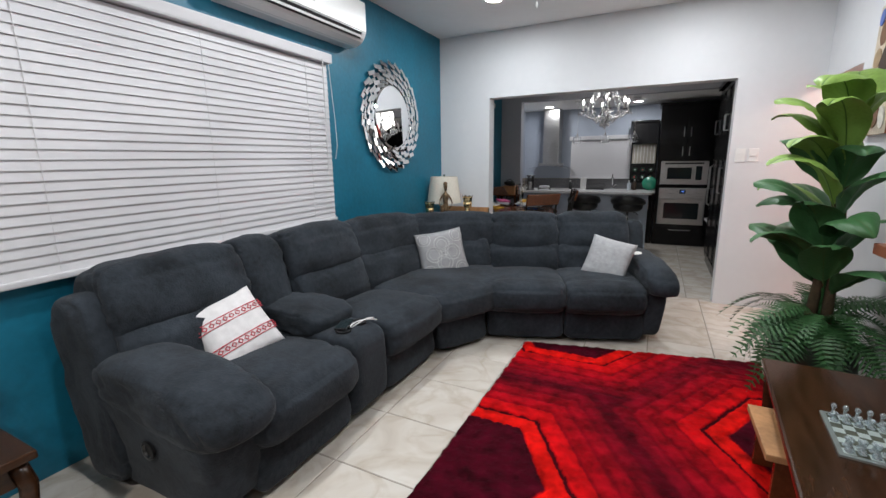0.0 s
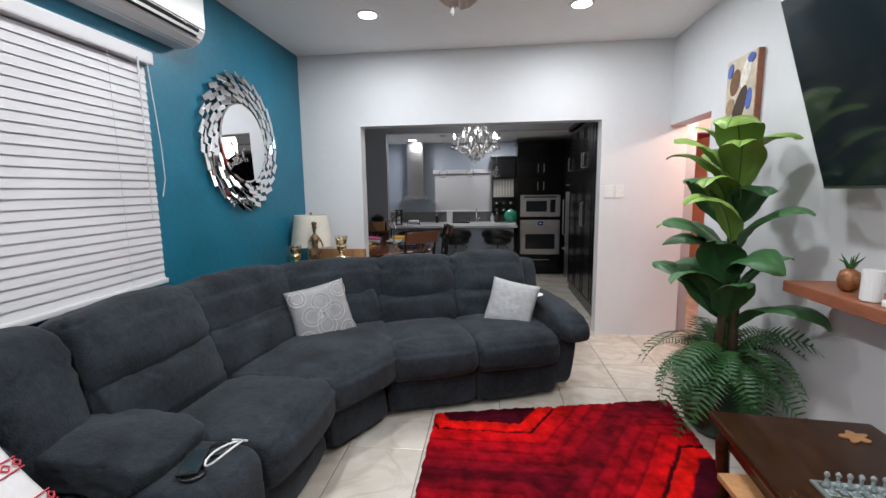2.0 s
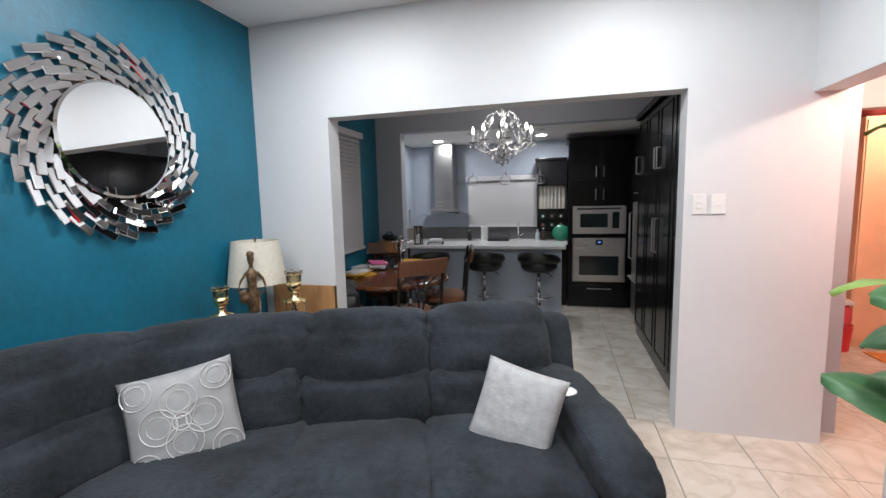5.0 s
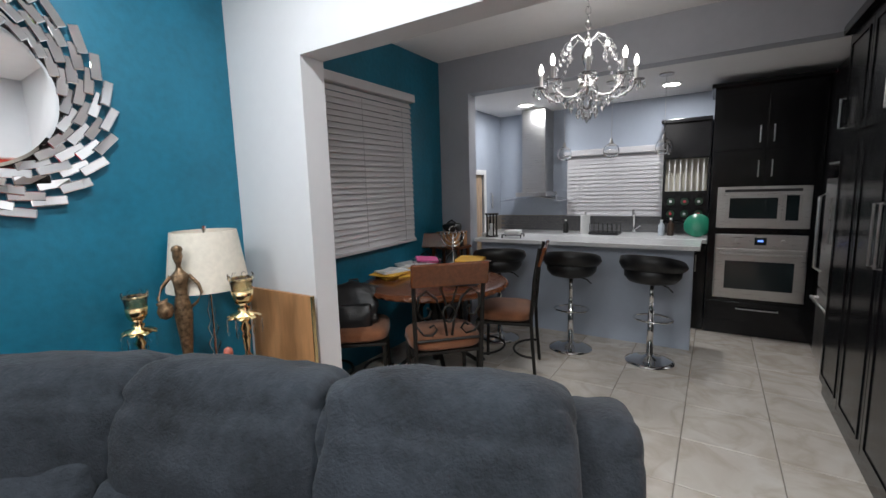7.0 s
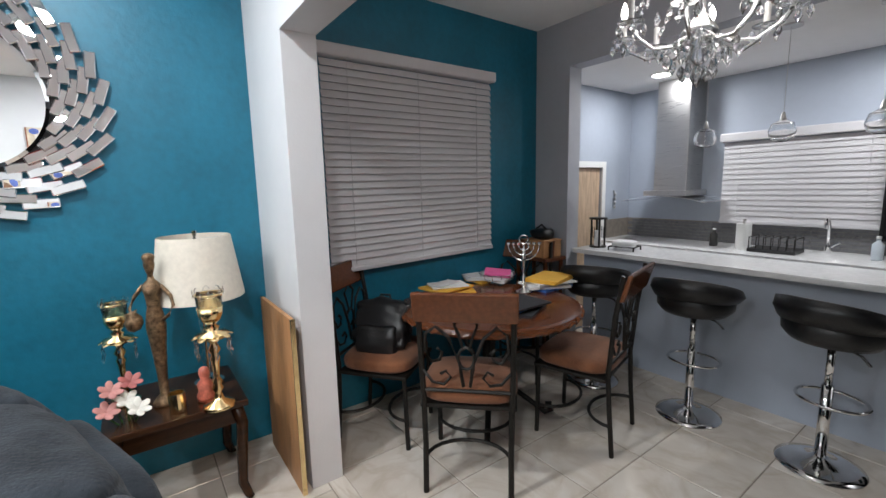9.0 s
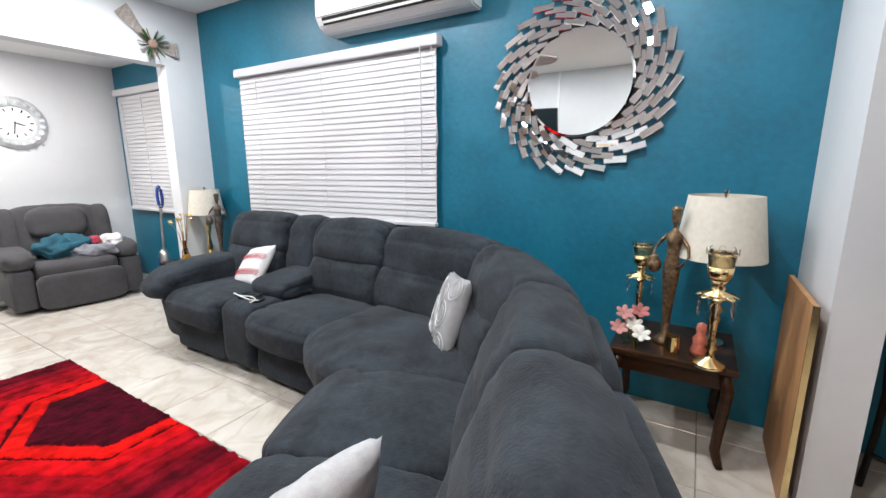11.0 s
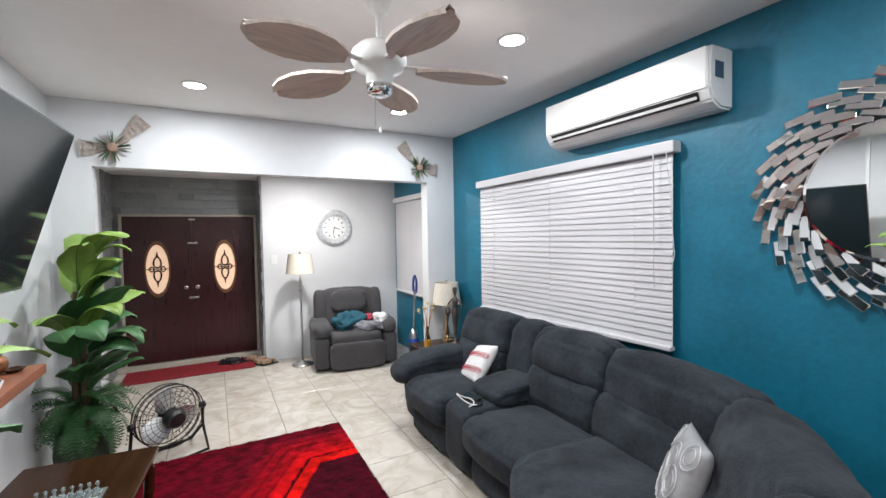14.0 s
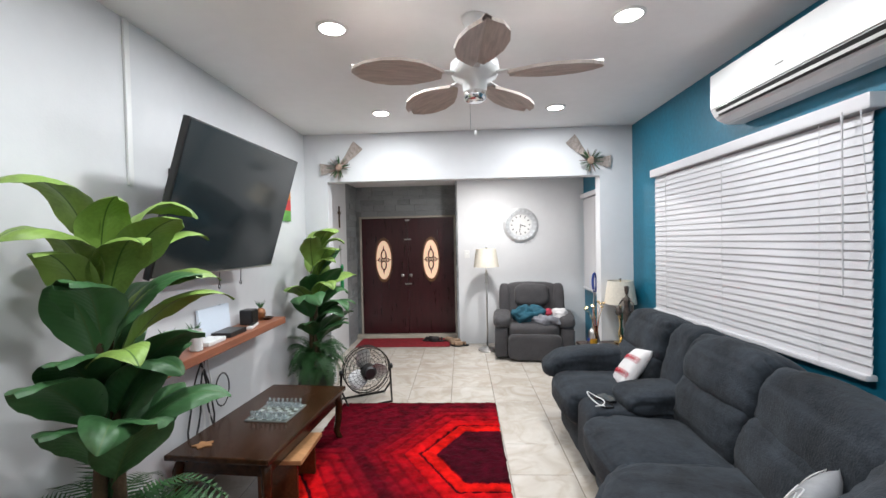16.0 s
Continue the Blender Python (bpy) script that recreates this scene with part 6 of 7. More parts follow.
def crystal(x, y, z, s=1.0):
    global drop
    mm = pose(x, y, z, 0, 0, 40 * (x + y) * 10) @ Matrix.Diagonal((s, s, s, 1))
    if drop is None:
        drop = part("crystal_drop", lathe([(0.001, -0.03), (0.011, -0.008), (0.008, 0.006), (0.001, 0.014)], 6), M_CRYSTAL, ch)
        drop.matrix_basis = mm
    else:
        again(drop, mm)


for k in range(8):
    a = 2 * math.pi * k / 8
    ca, sa = math.cos(a), math.sin(a)
    part("arm", tube([(r * ca, r * sa, z) for r, z in ((0.03, 2.09), (0.09, 2.04), (0.16, 2.03), (0.22, 2.07), (0.245, 2.11))], 0.007, 7), M_CRYSTAL, ch, smooth=True)
    part("drip_pan", lathe([(0.005, 0), (0.04, 0.008), (0.042, 0.012), (0.01, 0.008)], 14, m=pose(0.245 * ca, 0.245 * sa, 2.11)), M_CRYSTAL, ch)
    part("candle_sleeve", cyl(0.245 * ca, 0.245 * sa, 2.115, 2.20, 0.010, seg=10), M_PLASTIC, ch)
    part("bulb", lathe([(0.006, 2.20), (0.012, 2.218), (0.011, 2.235), (0.002, 2.262)], 10, m=pose(0.245 * ca, 0.245 * sa, 0)), M_BULB if k in (0, 2, 4, 5, 7) else M_CRYSTAL, ch, "lit candle bulb" if k in (0, 2, 4, 5, 7) else "unlit candle bulb", smooth=True)
    for j in range(5):
        b = a + 2 * math.pi * j / 5
        crystal(0.245 * ca + 0.04 * math.cos(b), 0.245 * sa + 0.04 * math.sin(b), 2.095, 1.0)
    part("upper_arm", tube([(r * ca, r * sa, z) for r, z in ((0.02, 2.36), (0.07, 2.39), (0.12, 2.36), (0.13, 2.33))], 0.004, 6), M_CRYSTAL, ch)
    crystal(0.13 * ca, 0.13 * sa, 2.315, 1.5)
    for j in range(1, 6):
        t = j / 6
        r = 0.13 + 0.115 * t
        crystal(r * ca, r * sa, 2.32 - 0.16 * t - 0.12 * t * (1 - t), 0.7)
    for j in range(4):
        rr, zz = ((0.06, 2.05), (0.09, 2.0), (0.05, 1.96), (0.12, 2.03))[j]
        crystal(rr * math.cos(a + 0.39), rr * math.sin(a + 0.39), zz, 1.3)
crystal(0, 0, 1.955, 2.0)

# ---- bar, stools and kitchen ----
bar = thing("breakfast_bar", label="grey painted breakfast bar with a white countertop", category="bar counter")
part("front_panel", box(0.352, 2.40, 2.62, 2.74, 0, 0.915), M_BLUEGREY, bar)
part("countertop", box(0.356, 2.45, 2.44, 2.95, 0.916, 0.956, 0.008), M_COUNTER, bar)

stool = thing("bar_stool", (1.47, 2.20, 0), 8, "black leather bucket bar stool on a chrome pedestal", "bar stool", "stools at the breakfast bar")
part("base_disc", lathe([(0.19, 0), (0.19, 0.008), (0.15, 0.018), (0.05, 0.04), (0.03, 0.06)], 40), M_CHROME, stool, smooth=True)
part("column", cyl(0, 0, 0.05, 0.45, 0.026, seg=18), M_CHROME, stool, smooth=True)
part("gas_lift", cyl(0, 0, 0.45, 0.68, 0.018, seg=16), M_CHROME, stool, smooth=True)
part("foot_ring", tube([(0.15 * math.cos(a), 0.05 + 0.13 * math.sin(a), 0.36) for a in (2 * math.pi * k / 26 for k in range(26))], 0.009, 7, closed=True), M_CHROME, stool, smooth=True)
part("lever", tube([(0.02, 0, 0.68), (0.14, -0.06, 0.665), (0.18, -0.07, 0.63)], 0.006, 6), M_BLKPL, stool)
part("seat", pad(0.38, 0.36, 0.08, 3, 10, pose(0, 0.02, 0.72), sag=0.01), M_LEATHER, stool, smooth=True)
bb, rows = bmesh.new(), []
for i in range(25):
    a = radians(-205 + 230 * i / 24)
    k = abs(i - 12) / 12
    hi, lo = 0.93 - 0.13 * k ** 2.2, 0.80 - 0.02 * k
    rows.append([bb.verts.new((r * math.cos(a), r * 0.92 * math.sin(a), z)) for r, z in ((0.235, lo), (0.26, (lo + hi) / 2), (0.25, hi), (0.225, hi), (0.225, (lo + hi) / 2), (0.205, lo))])
for p, q in zip(rows, rows[1:]):
    for k in range(6):
        bb.faces.new((p[k], q[k], q[(k + 1) % 6], p[(k + 1) % 6]))
bb.faces.new(rows[0]), bb.faces.new(rows[-1][::-1])
part("backrest", bb, M_LEATHER, stool, smooth=True)
part("seat_shell", lathe([(0.10, 0.67), (0.18, 0.69), (0.215, 0.73), (0.22, 0.82), (0.20, 0.82), (0.195, 0.74), (0.1, 0.70)], 28, m=Matrix.Diagonal((1, 0.95, 1, 1))), M_LEATHER, stool, smooth=True)
copy_thing(stool, pose(2.13, 2.20, 0, 0, 0, -12))
copy_thing(stool, pose(0.78, 2.16, 0, 0, 0, 25))


def panel_front(parent, m, w, h, handle=None, name="door"):
    """A cabinet front with a frame and sunk panel; local x across, z up, face to -y."""
    bm = box(0.003, w - 0.003, -0.02, 0, 0.003, h - 0.003, 0.003, m=m)
    f = 0.055
    d = part(name, bm, M_BLACK, parent)
    for a, b, c, e in ((f, w - f, f, f + 0.012), (f, w - f, h - f - 0.012, h - f), (f, f + 0.012, f + 0.012, h - f - 0.012), (w - f - 0.012, w - f, f + 0.012, h - f - 0.012)):
        part("moulding", box(a, b, -0.026, -0.0201, c, e, m=m), M_BLACK, d)
    if handle:
        x, z, L, up = handle
        e = (x, z + L) if up else (x + L, z)
        part("handle", tube([m @ Vector(p) for p in ((x, -0.02, z), (x, -0.05, z), (e[0], -0.05, e[1]), (e[0], -0.02, e[1]))], 0.006, 7), M_STEEL, d)
    return d


tower = thing("oven_cabinet", label="tall black cabinet holding the oven and microwave", category="cabinet")
part("body", box(2.49, 3.31, 3.30, 3.89, 0.0, 2.34), M_BLACK, tower)
part("cornice", box(2.46, 3.33, 3.25, 3.89, 2.34, 2.38, 0.006), M_BLACK, tower)
for k in (0, 1):
    panel_front(tower, pose(2.50 + 0.40 * k, 3.30, 1.77), 0.40, 0.56, (0.35 if k == 0 else 0.05, 0.06, 0.14, True))
    panel_front(tower, pose(2.50 + 0.40 * k, 3.30, 1.46), 0.40, 0.30, (0.35 if k == 0 else 0.05, 0.06, 0.14, True))
panel_front(tower, pose(2.50, 3.30, 0.08), 0.80, 0.25, (0.25, 0.19, 0.32, False), "drawer")
mw = thing("microwave", (2.55, 3.295, 1.045), label="built-in stainless steel microwave with dark glass", category="microwave")
part("trim_frame", box(0, 0.70, -0.02, 0, 0, 0.385, 0.004), M_STEEL, mw)
part("door_panel", box(0.06, 0.63, -0.04, -0.021, 0.055, 0.315, 0.004), M_STEEL, mw)
part("door_glass", box(0.10, 0.46, -0.044, -0.041, 0.09, 0.28), M_SCREEN, mw, "dark glass door")
part("keypad", box(0.52, 0.61, -0.044, -0.041, 0.075, 0.30), M_SCREEN, mw)
part("vent", box(0.06, 0.63, -0.024, -0.021, 0.335, 0.36), M_BLKPL, mw)
part("handle", tube([(0.49, -0.04, 0.08), (0.49, -0.065, 0.08), (0.49, -0.065, 0.29), (0.49, -0.04, 0.29)], 0.008, 7), M_STEEL, mw)
ov = thing("wall_oven", (2.55, 3.295, 0.365), label="built-in stainless steel wall oven with dark window", category="oven")
part("frame", box(0, 0.70, -0.02, 0, 0, 0.62, 0.004), M_STEEL, ov)
part("control_panel", box(0.005, 0.695, -0.035, -0.021, 0.50, 0.615, 0.004), M_STEEL, ov)
part("display", box(0.31, 0.40, -0.039, -0.036, 0.525, 0.595), M_SCREEN, ov)
part("display_digits", box(0.335, 0.375, -0.041, -0.0395, 0.555, 0.57), mat("blue_display", (0.15, 0.3, 1.0), emit=1.5), ov, "glowing blue digits")
for x in (0.18, 0.52):
    part("knob", lathe([(0.02, 0), (0.018, 0.02), (0.0, 0.022)], 16, m=pose(x, -0.035, 0.56, 90, 0, 0)), M_STEEL, ov)
part("door_panel", box(0.01, 0.69, -0.045, -0.021, 0.03, 0.485, 0.006), M_STEEL, ov)
part("window", box(0.09, 0.61, -0.049, -0.046, 0.10, 0.37), M_SCREEN, ov, "dark oven window")
part("handle", tube([(0.05, -0.045, 0.44), (0.05, -0.085, 0.44), (0.65, -0.085, 0.44), (0.65, -0.045, 0.44)], 0.012, 8), M_STEEL, ov)

uc = thing("wall_cabinet", (0.055, -0.24, -0.055), label="black wall cabinet with plate rack and wine rack", category="cabinet")
part("body", box(1.99, 2.42, 3.86, 4.14, 1.79, 2.16), M_BLACK, uc)
part("cornice", box(1.96, 2.42, 3.82, 4.14, 2.16, 2.20, 0.006), M_BLACK, uc)
panel_front(uc, pose(1.99, 3.86, 1.80), 0.43, 0.35, (0.05, 0.04, 0.12, True))
for x in (1.99, 2.40):
    part("side_panel", box(x, x + 0.02, 3.86, 4.14, 1.13, 1.79), M_BLACK, uc)
part("rack_back", box(2.01, 2.40, 3.925, 3.945, 1.45, 1.79), mat("rack_cream", (0.5, 0.46, 0.38), 0.6, var=0.1), uc)
part("middle_shelf", box(2.01, 2.40, 3.86, 4.10, 1.42, 1.45), M_BLACK, uc)
for k in range(7):
    x = 2.04 + 0.053 * k
    part("plate_divider", box(x, x + 0.012, 3.87, 3.89, 1.45, 1.78), M_PLASTIC, uc, "white plate rack bar")
part("wine_board", box(2.01, 2.40, 3.87, 3.885, 1.14, 1.42), M_BLACK, uc)
part("bottom_panel", box(1.99, 2.42, 3.86, 4.14, 1.11, 1.13), M_BLACK, uc)
for i in range(3):
    for j in range(2):
        b = thing("wine_bottle", (2.13 + 0.13 * i, 3.628, 1.155 + 0.13 * j), 0, "dark wine bottle lying in the rack", "bottle", "bottles in the wine rack")
        part("base", lathe([(0.0, 0), (0.038, 0.0), (0.04, -0.012), (0.036, -0.02), (0, -0.02)], 18, m=pose(0, -0.022, 0, 90, 0, 0)), mat("bottle_glass", (0.02, 0.05, 0.03), 0.15, var=0.2), b, smooth=False)
        part("punt", lathe([(0.0, 0), (0.014, 0.0), (0.012, 0.006)], 12, m=pose(0, -0.023, 0, 90, 0, 0)), M_PAPER[0] if (i + j) % 2 else M_PIL[3], b)

pan = thing("pantry_cabinet", label="tall black panelled pantry cabinets with steel handles", category="cabinet")
part("body", box(3.22, 3.91, 0.17, 2.15, 0.0, 2.36), M_BLACK, pan)
part("cornice", box(3.165, 3.91, 0.17, 2.17, 2.36, 2.42, 0.01), M_BLACK, pan)
for k in range(4):
    mm = pose(3.22, 0.17 + 0.495 * (k + 1), 0, 0, 0, -90)
    panel_front(pan, mm @ pose(0, 0, 1.74), 0.495, 0.61, (0.05 if k % 2 else 0.445, 0.05, 0.18, True))
    panel_front(pan, mm @ pose(0, 0, 0.10), 0.495, 1.62, (0.05 if k % 2 else 0.445, 0.95, 0.30, True))
fr = thing("refrigerator", (3.30, 2.20, 0), label="stainless steel refrigerator between the black cabinets", category="refrigerator")
part("body", box(0.03, 0.6, 0, 0.70, 0.03, 1.49), M_BLKPL, fr)
part("upper_door", box(-0.03, 0.03, 0.003, 0.70, 0.62, 1.48, 0.012), M_STEEL, fr)
part("freezer_drawer", box(-0.03, 0.03, 0.003, 0.70, 0.05, 0.605, 0.012), M_STEEL, fr)
part("handle", tube([(-0.03, 0.62, 0.75), (-0.075, 0.62, 0.78), (-0.075, 0.62, 1.34), (-0.03, 0.62, 1.37)], 0.012, 8), M_STEEL, fr)
part("handle", tube([(-0.03, 0.08, 0.54), (-0.075, 0.08, 0.54), (-0.075, 0.62, 0.54), (-0.03, 0.62, 0.54)], 0.012, 8), M_STEEL, fr)
fc = thing("wall_cabinet", label="black cabinet above the refrigerator", category="cabinet")
part("body", box(3.30, 3.91, 2.19, 2.93, 1.54, 2.34), M_BLACK, fc)
panel_front(fc, pose(3.30, 2.93, 1.55, 0, 0, -90), 0.73, 0.78, (0.2, 0.04, 0.35, False))
fs = thing("cabinet_panel", label="black filler panel between tower and refrigerator", category="cabinet")
part("panel", box(3.315, 3.91, 2.94, 3.89, 0, 2.34), M_BLACK, fs)

low = thing("base_cabinet", (0.06, -0.25, 0), label="black base cabinets along the kitchen wall", category="cabinet")
part("body", box(-0.05, 2.42, 3.58, 4.14, 0.0, 0.88), M_BLACK, low)
for k in range(5):
    panel_front(low, pose(0.03 + 0.477 * k, 3.58, 0.10), 0.475, 0.76, (0.40, 0.5, 0.16, True))
wt = thing("worktop", (0.06, -0.25, 0), label="white stone worktop along the kitchen wall", category="countertop")
part("slab", box(-0.055, 2.425, 3.54, 4.148, 0.882, 0.92, 0.006), M_COUNTER, wt)
sp = thing("backsplash", (0, -0.25, 0), label="dark grey mosaic tile backsplash", category="backsplash", kind="structure")
M_MOSAIC = mat("dark_mosaic", (0.11, 0.11, 0.115), 0.3, var=0.35, scale=40, rand=0.4)
part("tile_bed", box(0.001, 2.485, 4.135, 4.149, 0.921, 1.115), M_GROUT, sp)
part("tile_bed", box(0.001, 0.015, 3.72, 4.135, 0.921, 1.115), M_GROUT, sp)
mz = bmesh.new()
for r in range(6):
    for c in range(25):
        x0 = 0.016 + 0.1 * c - (0.05 if r % 2 else 0)
        if x0 > 0.0:
            box(x0, x0 + 0.097, 4.130, 4.136, 0.923 + 0.031 * r, 0.951 + 0.031 * r, bm=mz)
o = part("mosaic_tiles", mz, M_MOSAIC, sp)
o["kind"] = "stuff"
hd = thing("range_hood", (0.60, -0.25, -0.03), 0, "stainless steel chimney range hood with curved glass", "range hood")
part("chimney", box(-0.15, 0.15, 3.82, 4.14, 1.44, 2.465, 0.006), M_STEEL, hd)
part("motor_box", box(-0.20, 0.20, 3.72, 4.14, 1.40, 1.45, 0.008), M_STEEL, hd)
gl = bmesh.new()
g = [[gl.verts.new((x, y, 1.395 - 0.10 * (x / 0.38) ** 2 * 0.5 + dz)) for x in (-0.384 + 0.064 * i for i in range(13))] for y, dz in ((3.64, 0), (4.13, 0), (4.13, 0.008), (3.64, 0.008))]
for j in range(4):
    for i in range(12):
        gl.faces.new((g[j][i], g[j][i + 1], g[(j + 1) % 4][i + 1], g[(j + 1) % 4][i]))
part("glass_canopy", gl, M_GLASS, hd, "curved clear glass canopy")
kb = blinds(0.0, 1.12, 1.11, 1.92, 0.0, "window_blind", "white slatted blind over the kitchen worktop, nearly closed", tilt=80)
kb.matrix_basis = pose(0.94, 3.898, 0, 0, 0, -90)
pend = thing("pendant_lamp", (0, 0, 0), 0, "small clear glass globe pendant over the bar", "pendant lamp", "glass pendants over the bar")
part("canopy", cyl(0, 0, 2.425, 2.438, 0.06), M_STEEL, pend)
part("cord", cyl(0, 0, 1.90, 2.425, 0.002, seg=6), M_STEEL, pend)
part("socket", lathe([(0.015, 1.86), (0.018, 1.88), (0.008, 1.92)], 12), M_STEEL, pend)
part("globe", lathe([(0.03, 1.74), (0.062, 1.76), (0.075, 1.80), (0.06, 1.85), (0.02, 1.875), (0.018, 1.872), (0.055, 1.848), (0.071, 1.80), (0.058, 1.762), (0.03, 1.744)], 22), M_GLASS, pend, "clear glass globe", smooth=True)
pend.matrix_basis = pose(1.22, 2.79, 0)
copy_thing(pend, pose(1.67, 2.79, 0))
copy_thing(pend, pose(2.12, 2.79, 0))
kd = thing("door_2", label="white framed kitchen side doorway with a pale door", category="door", kind="structure")
for y0, y1, z0, z1 in ((2.70, 2.76, 0, 1.72), (3.37, 3.43, 0, 1.72), (2.76, 3.37, 1.66, 1.72)):
    part("door_trim", box(-0.16, 0.015, y0, y1, z0, z1), M_PLASTIC, kd)
part("door_leaf", box(-0.06, -0.02, 2.762, 3.368, 0, 1.658), mat("pale_wood_door", (0.45, 0.33, 0.23), 0.5, var=0.3, scale=5, stretch=(1, 6, 1)), kd)

wo = thing("wall_ornament", (0.0, 3.60, 1.30), 0, "small silver ornament hanging on the kitchen wall", "wall ornament")
part("hook", box(0, 0.015, -0.008, 0.008, 0.10, 0.12), M_STEEL, wo)
for k in range(4):
    part("bead", lathe([(0.002, -0.022), (0.014, -0.008), (0.016, 0.006), (0.002, 0.022)], 10, m=pose(0.018, 0, 0.08 - 0.045 * k)), M_STEEL, wo)

# small kitchen things
it = thing("paper_towel", (1.25, 3.55, 0.92), 0, "white paper towel roll on the worktop", "paper towel")
part("roll", lathe([(0.02, 0.0), (0.055, 0.0), (0.055, 0.22), (0.02, 0.22)], 20), M_PLASTIC, it)
part("core", cyl(0, 0, 0.0, 0.26, 0.012), M_STEEL, it)
it = thing("dish_rack", (1.47, 3.57, 0.92), 0, "dark dish rack on the worktop", "dish rack")
part("tray", box(-0.16, 0.16, -0.12, 0.12, 0, 0.03, 0.008), M_BLKPL, it)
for k in range(7):
    part("wire", tube([(-0.15 + 0.05 * k, -0.11, 0.03), (-0.15 + 0.05 * k, -0.11, 0.12), (-0.15 + 0.05 * k, 0.11, 0.12), (-0.15 + 0.05 * k, 0.11, 0.03)], 0.004, 5), M_IRON, it)
it = thing("faucet", (1.75, 3.77, 0.92), 0, "chrome gooseneck kitchen faucet", "faucet")
part("base", cyl(0, 0, 0, 0.05, 0.022), M_CHROME, it)
part("spout", tube([(0, 0, 0.05), (0, 0, 0.22), (0, -0.04, 0.27), (0, -0.11, 0.27), (0, -0.13, 0.20)], 0.012, 8), M_CHROME, it, smooth=True)
part("lever", tube([(0.02, 0, 0.05), (0.07, 0, 0.09)], 0.007, 6), M_CHROME, it)
for x, c, h in ((2.0, (0.5, 0.55, 0.6), 0.17), (2.09, (0.05, 0.03, 0.02), 0.19), (0.95, (0.02, 0.02, 0.02), 0.16)):
    it = thing("bottle", (x + 0.05, 3.61, 0.92), 0, "plastic kitchen bottle on the worktop", "bottle")
    part("body", lathe([(0.03, 0), (0.033, 0.01), (0.033, h * 0.65), (0.012, h * 0.8), (0.012, h * 0.9)], 16), mat("bottle_plastic_%d" % int(x * 100), c, 0.3, var=0.1), it, smooth=True)
    part("cap", cyl(0, 0, h * 0.9, h, 0.014, seg=12), M_PLASTIC, it)
it = thing("plate", (2.39, 3.50, 0.922), 0, "green round plate leaning by the oven cabinet", "plate")
part("disc", lathe([(0.0, 0), (0.085, 0.004), (0.122, 0.018), (0.119, 0.024), (0.0, 0.01)], 36, m=pose(0, 0, 0.12, 75, 0, 0)), mat("green_ceramic", (0.02, 0.22, 0.13), 0.25, var=0.1), it, smooth=True)
it = thing("lantern", (0.47, 2.64, 0.956), 0, "black wire candle lantern on the bar", "lantern")
part("floor_plate", cyl(0, 0, 0, 0.012, 0.07), M_IRON, it)
part("roof_plate", cyl(0, 0, 0.24, 0.255, 0.075), M_IRON, it)
for k in range(4):
    a = math.pi / 4 + k * math.pi / 2
    part("post", tube([(0.055 * math.cos(a), 0.055 * math.sin(a), 0.01), (0.055 * math.cos(a), 0.055 * math.sin(a), 0.245)], 0.008, 6), M_IRON, it)
    part("scroll", tube([(0.055 * math.cos(a + 0.78), 0.055 * math.sin(a + 0.78), 0.125 + 0.05 * math.sin(b)) for b in (0.5 * q for q in range(13))], 0.004, 5), M_IRON, it)
part("candle", cyl(0, 0, 0.012, 0.14, 0.03, seg=16), M_PLASTIC, it)
it = thing("napkin_holder", (0.72, 2.64, 0.956), 10, "wire napkin holder with white napkins on the bar", "napkin holder")
part("wire_frame", tube([(0.10 * c, 0.08 * s, 0.03) for c, s in ((-1, -1), (1, -1), (1, 1), (-1, 1))], 0.005, 6, closed=True), M_IRON, it)
for c, s in ((-1, -1), (1, -1), (1, 1), (-1, 1)):
    part("foot", cyl(0.10 * c, 0.08 * s, 0, 0.035, 0.006, seg=8), M_IRON, it)
part("napkins", pad(0.18, 0.14, 0.05, 4, 6, pose(0, 0, 0.055)), M_PAPER[0], it, smooth=True)
sb = thing("side_shelf", (0.20, 2.20, 0), 0, "dark wooden stand with a box in the dining corner", "stand")
part("top", box(-0.18, 0.18, -0.13, 0.13, 0.87, 0.90, 0.006), M_MAHOG, sb)
for sx in (-1, 1):
    for sy in (-1, 1):
        part("leg", cyl(sx * 0.15, sy * 0.10, 0, 0.87, 0.015, 0.018, seg=10), M_MAHOG, sb)
it = thing("wooden_box", (0.24, 2.20, 0.90), 0, "light wooden box on the dark stand", "box")
part("carcass", box(-0.14, 0.10, -0.11, 0.11, 0, 0.13, 0.005), M_PLY, it)
part("lid", box(-0.145, 0.105, -0.115, 0.115, 0.13, 0.145, 0.004), M_PLY, it)
it = thing("camera_bag", (0.22, 2.20, 1.045), 0, "dark bag lying on the wooden box", "bag")
part("body", pad(0.20, 0.16, 0.09, 3, 8, pose(0, 0, 0.045), wrinkle=0.02), M_LEATHER, it, smooth=True)
part("handle", tube([(-0.06, 0, 0.08), (0, 0, 0.12), (0.06, 0, 0.08)], 0.008, 6), M_LEATHER, it)

# ---- stone cladding of the door recess ----
cladding = bpy.data.objects["wall_entry_recess"]
rnd = random.Random(11)
stone_meshes = []
for k in range(6):
    bm = box(0, 1, 0, 0.02 + 0.006 * (k % 3), 0, 1)
    me = bpy.data.meshes.new("stone")
    bm.to_mesh(me)
    bm.free()
    me.materials.append(M_STONE)
    stone_meshes.append(me)


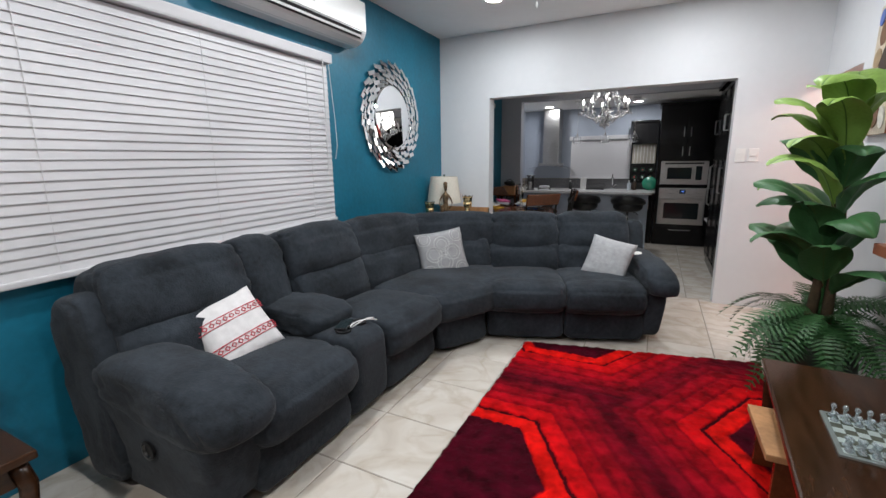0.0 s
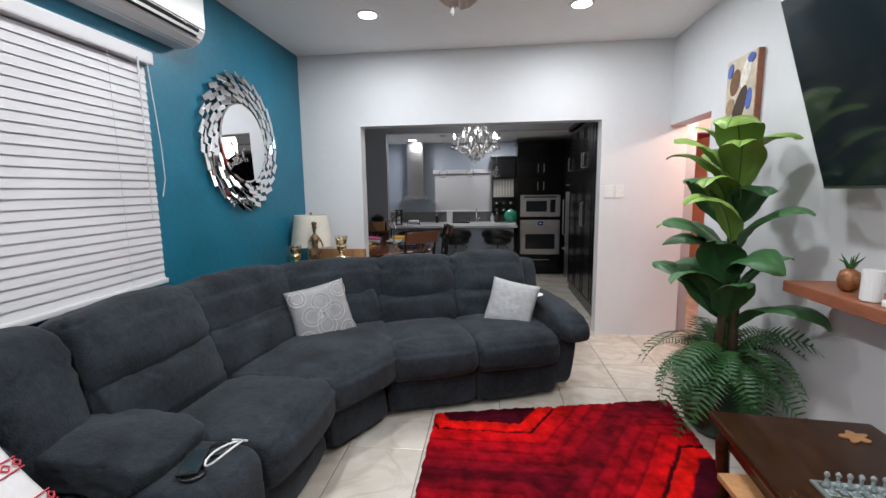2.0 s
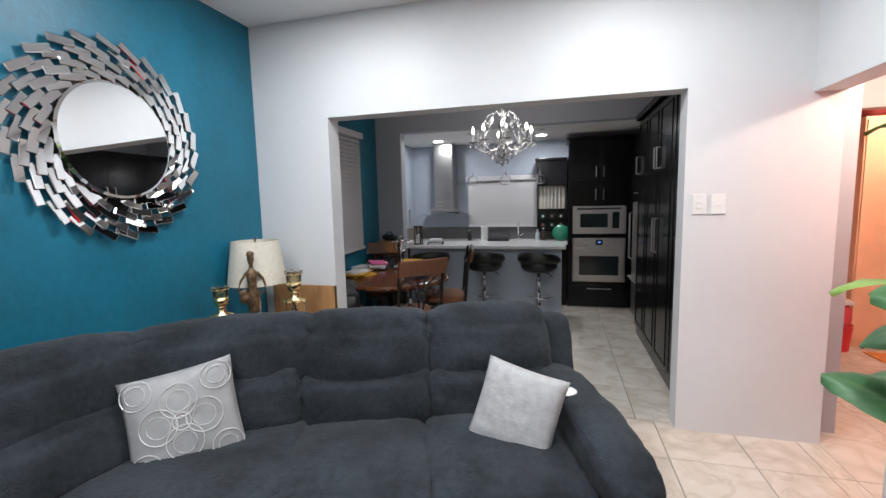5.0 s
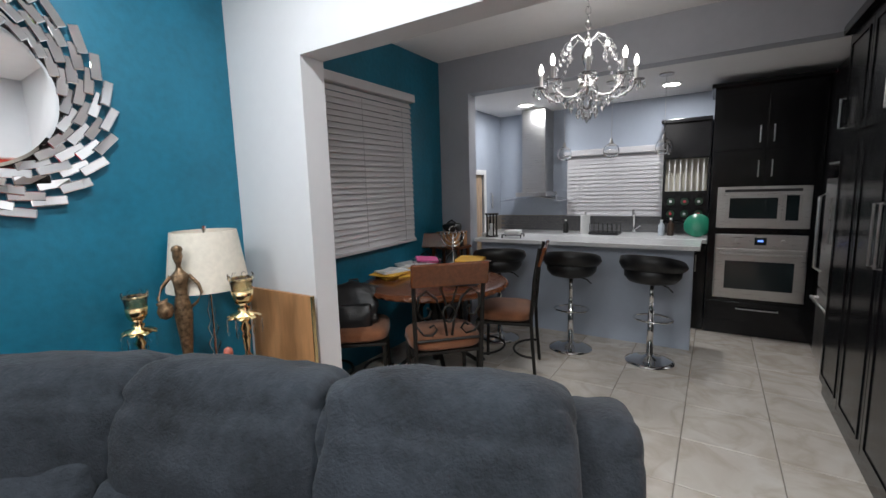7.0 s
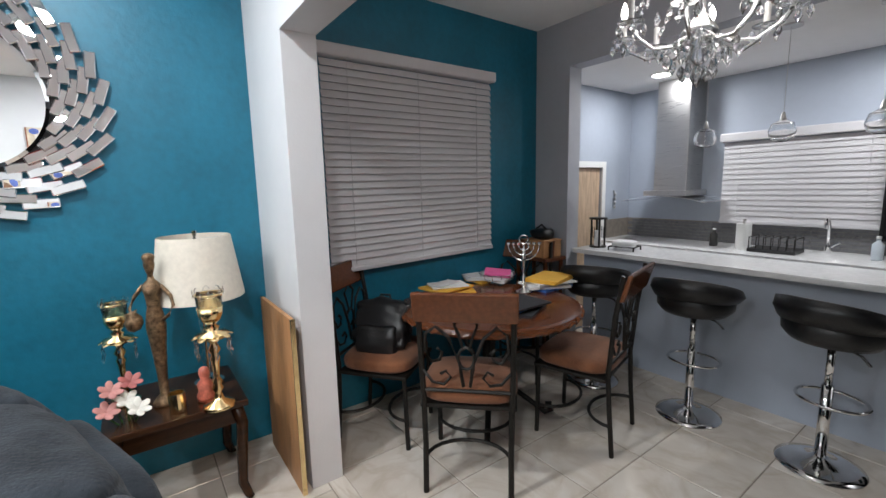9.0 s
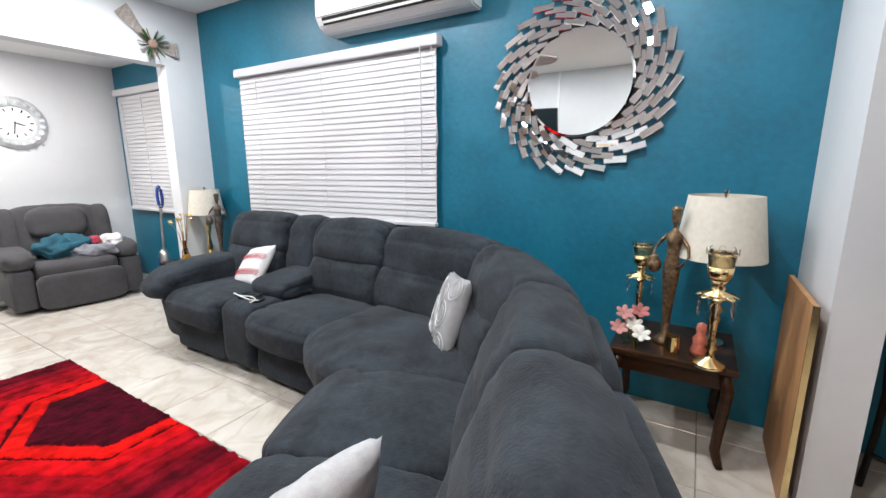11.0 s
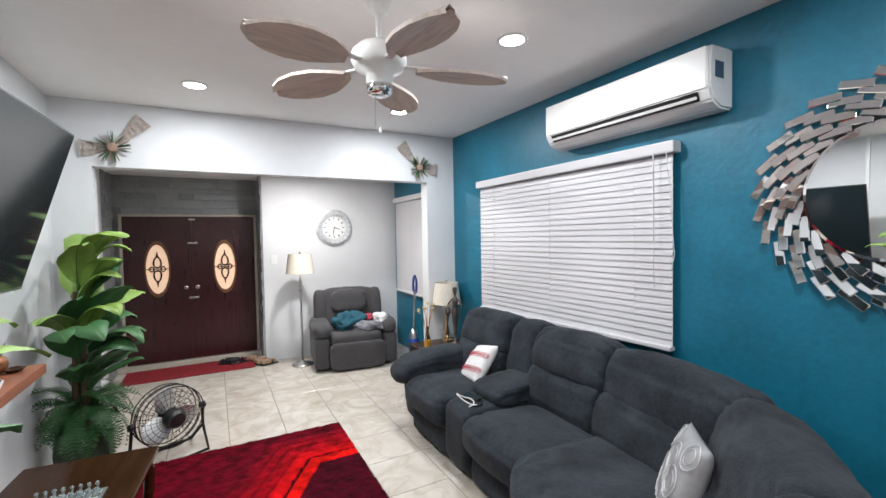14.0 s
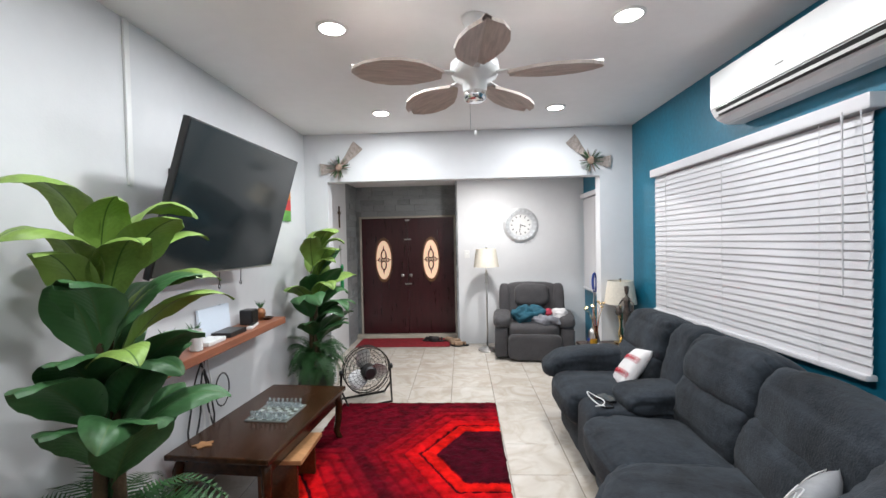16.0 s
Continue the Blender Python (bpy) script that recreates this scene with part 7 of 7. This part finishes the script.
def stones(origin, rz, width, z0, z1):
    """Courses of split slate on a wall that faces local +y."""
    z, base = z0, pose(origin[0], origin[1], 0, 0, 0, rz)
    while z < z1 - 0.01:
        h = min(rnd.choice((0.07, 0.09, 0.11)), z1 - z)
        x = -rnd.uniform(0, 0.2)
        while x < width - 0.005:
            w = rnd.uniform(0.18, 0.42)
            a, b = max(x, 0), min(x + w, width)
            if b - a > 0.01:
                o = new("stone", rnd.choice(stone_meshes))
                o.parent = cladding
                o.matrix_basis = base @ pose(a + 0.0015, 0.001, z + 0.0015) @ Matrix.Diagonal((b - a - 0.003, 1, h - 0.003, 1))
            x += w
        z += h


stones((2.0, -7.48), 0, 1.80, 2.103, HE)
stones((2.0, -7.48), 0, 0.044, 0.062, 2.10)
stones((3.706, -7.48), 0, 0.094, 0.062, 2.10)
stones((2.0, -6.935), -90, 0.54, 0.0, HE)
stones((3.80, -7.48), 90, 0.72, 0.0, HE)

# ---- floor tiles ----
T = 0.457
tile_bm = box(0.0025, T - 0.0025, 0.0025, T - 0.0025, -0.01, 0.0)
bmesh.ops.bevel(tile_bm, geom=[e for e in tile_bm.edges if all(abs(v.co.z) < 1e-6 for v in e.verts)], offset=0.003, segments=1, affect="EDGES")
tile_me = bpy.data.meshes.new("tile")
tile_bm.to_mesh(tile_me)
tile_bm.free()
tile_me.materials.append(M_TILE)


def tiles(x0, x1, y0, y1, ox, oy):
    """Tiles of a grid through (ox, oy) over a rectangle, cut at its edges."""
    i0, j0 = math.floor((x0 - ox) / T), math.floor((y0 - oy) / T)
    i = i0
    while ox + i * T < x1:
        j = j0
        while oy + j * T < y1:
            a, b, c, d = max(x0, ox + i * T), min(x1, ox + (i + 1) * T), max(y0, oy + j * T), min(y1, oy + (j + 1) * T)
            if b - a > 0.01 and d - c > 0.01:
                o = new("tile", tile_me)
                o.parent = floor
                o.matrix_basis = Matrix.Translation((a, c, 0)) @ Matrix.Diagonal(((b - a) / T, (d - c) / T, 1, 1))
            j += 1
        i += 1


tiles(0.0, 3.80, -7.48, 0.08, 1.17, -4.93)
tiles(0.0, 3.92, 0.08, 3.90, 2.43, 1.54)
tiles(3.80, 6.2, -1.0, 2.7, 1.17, -4.93)
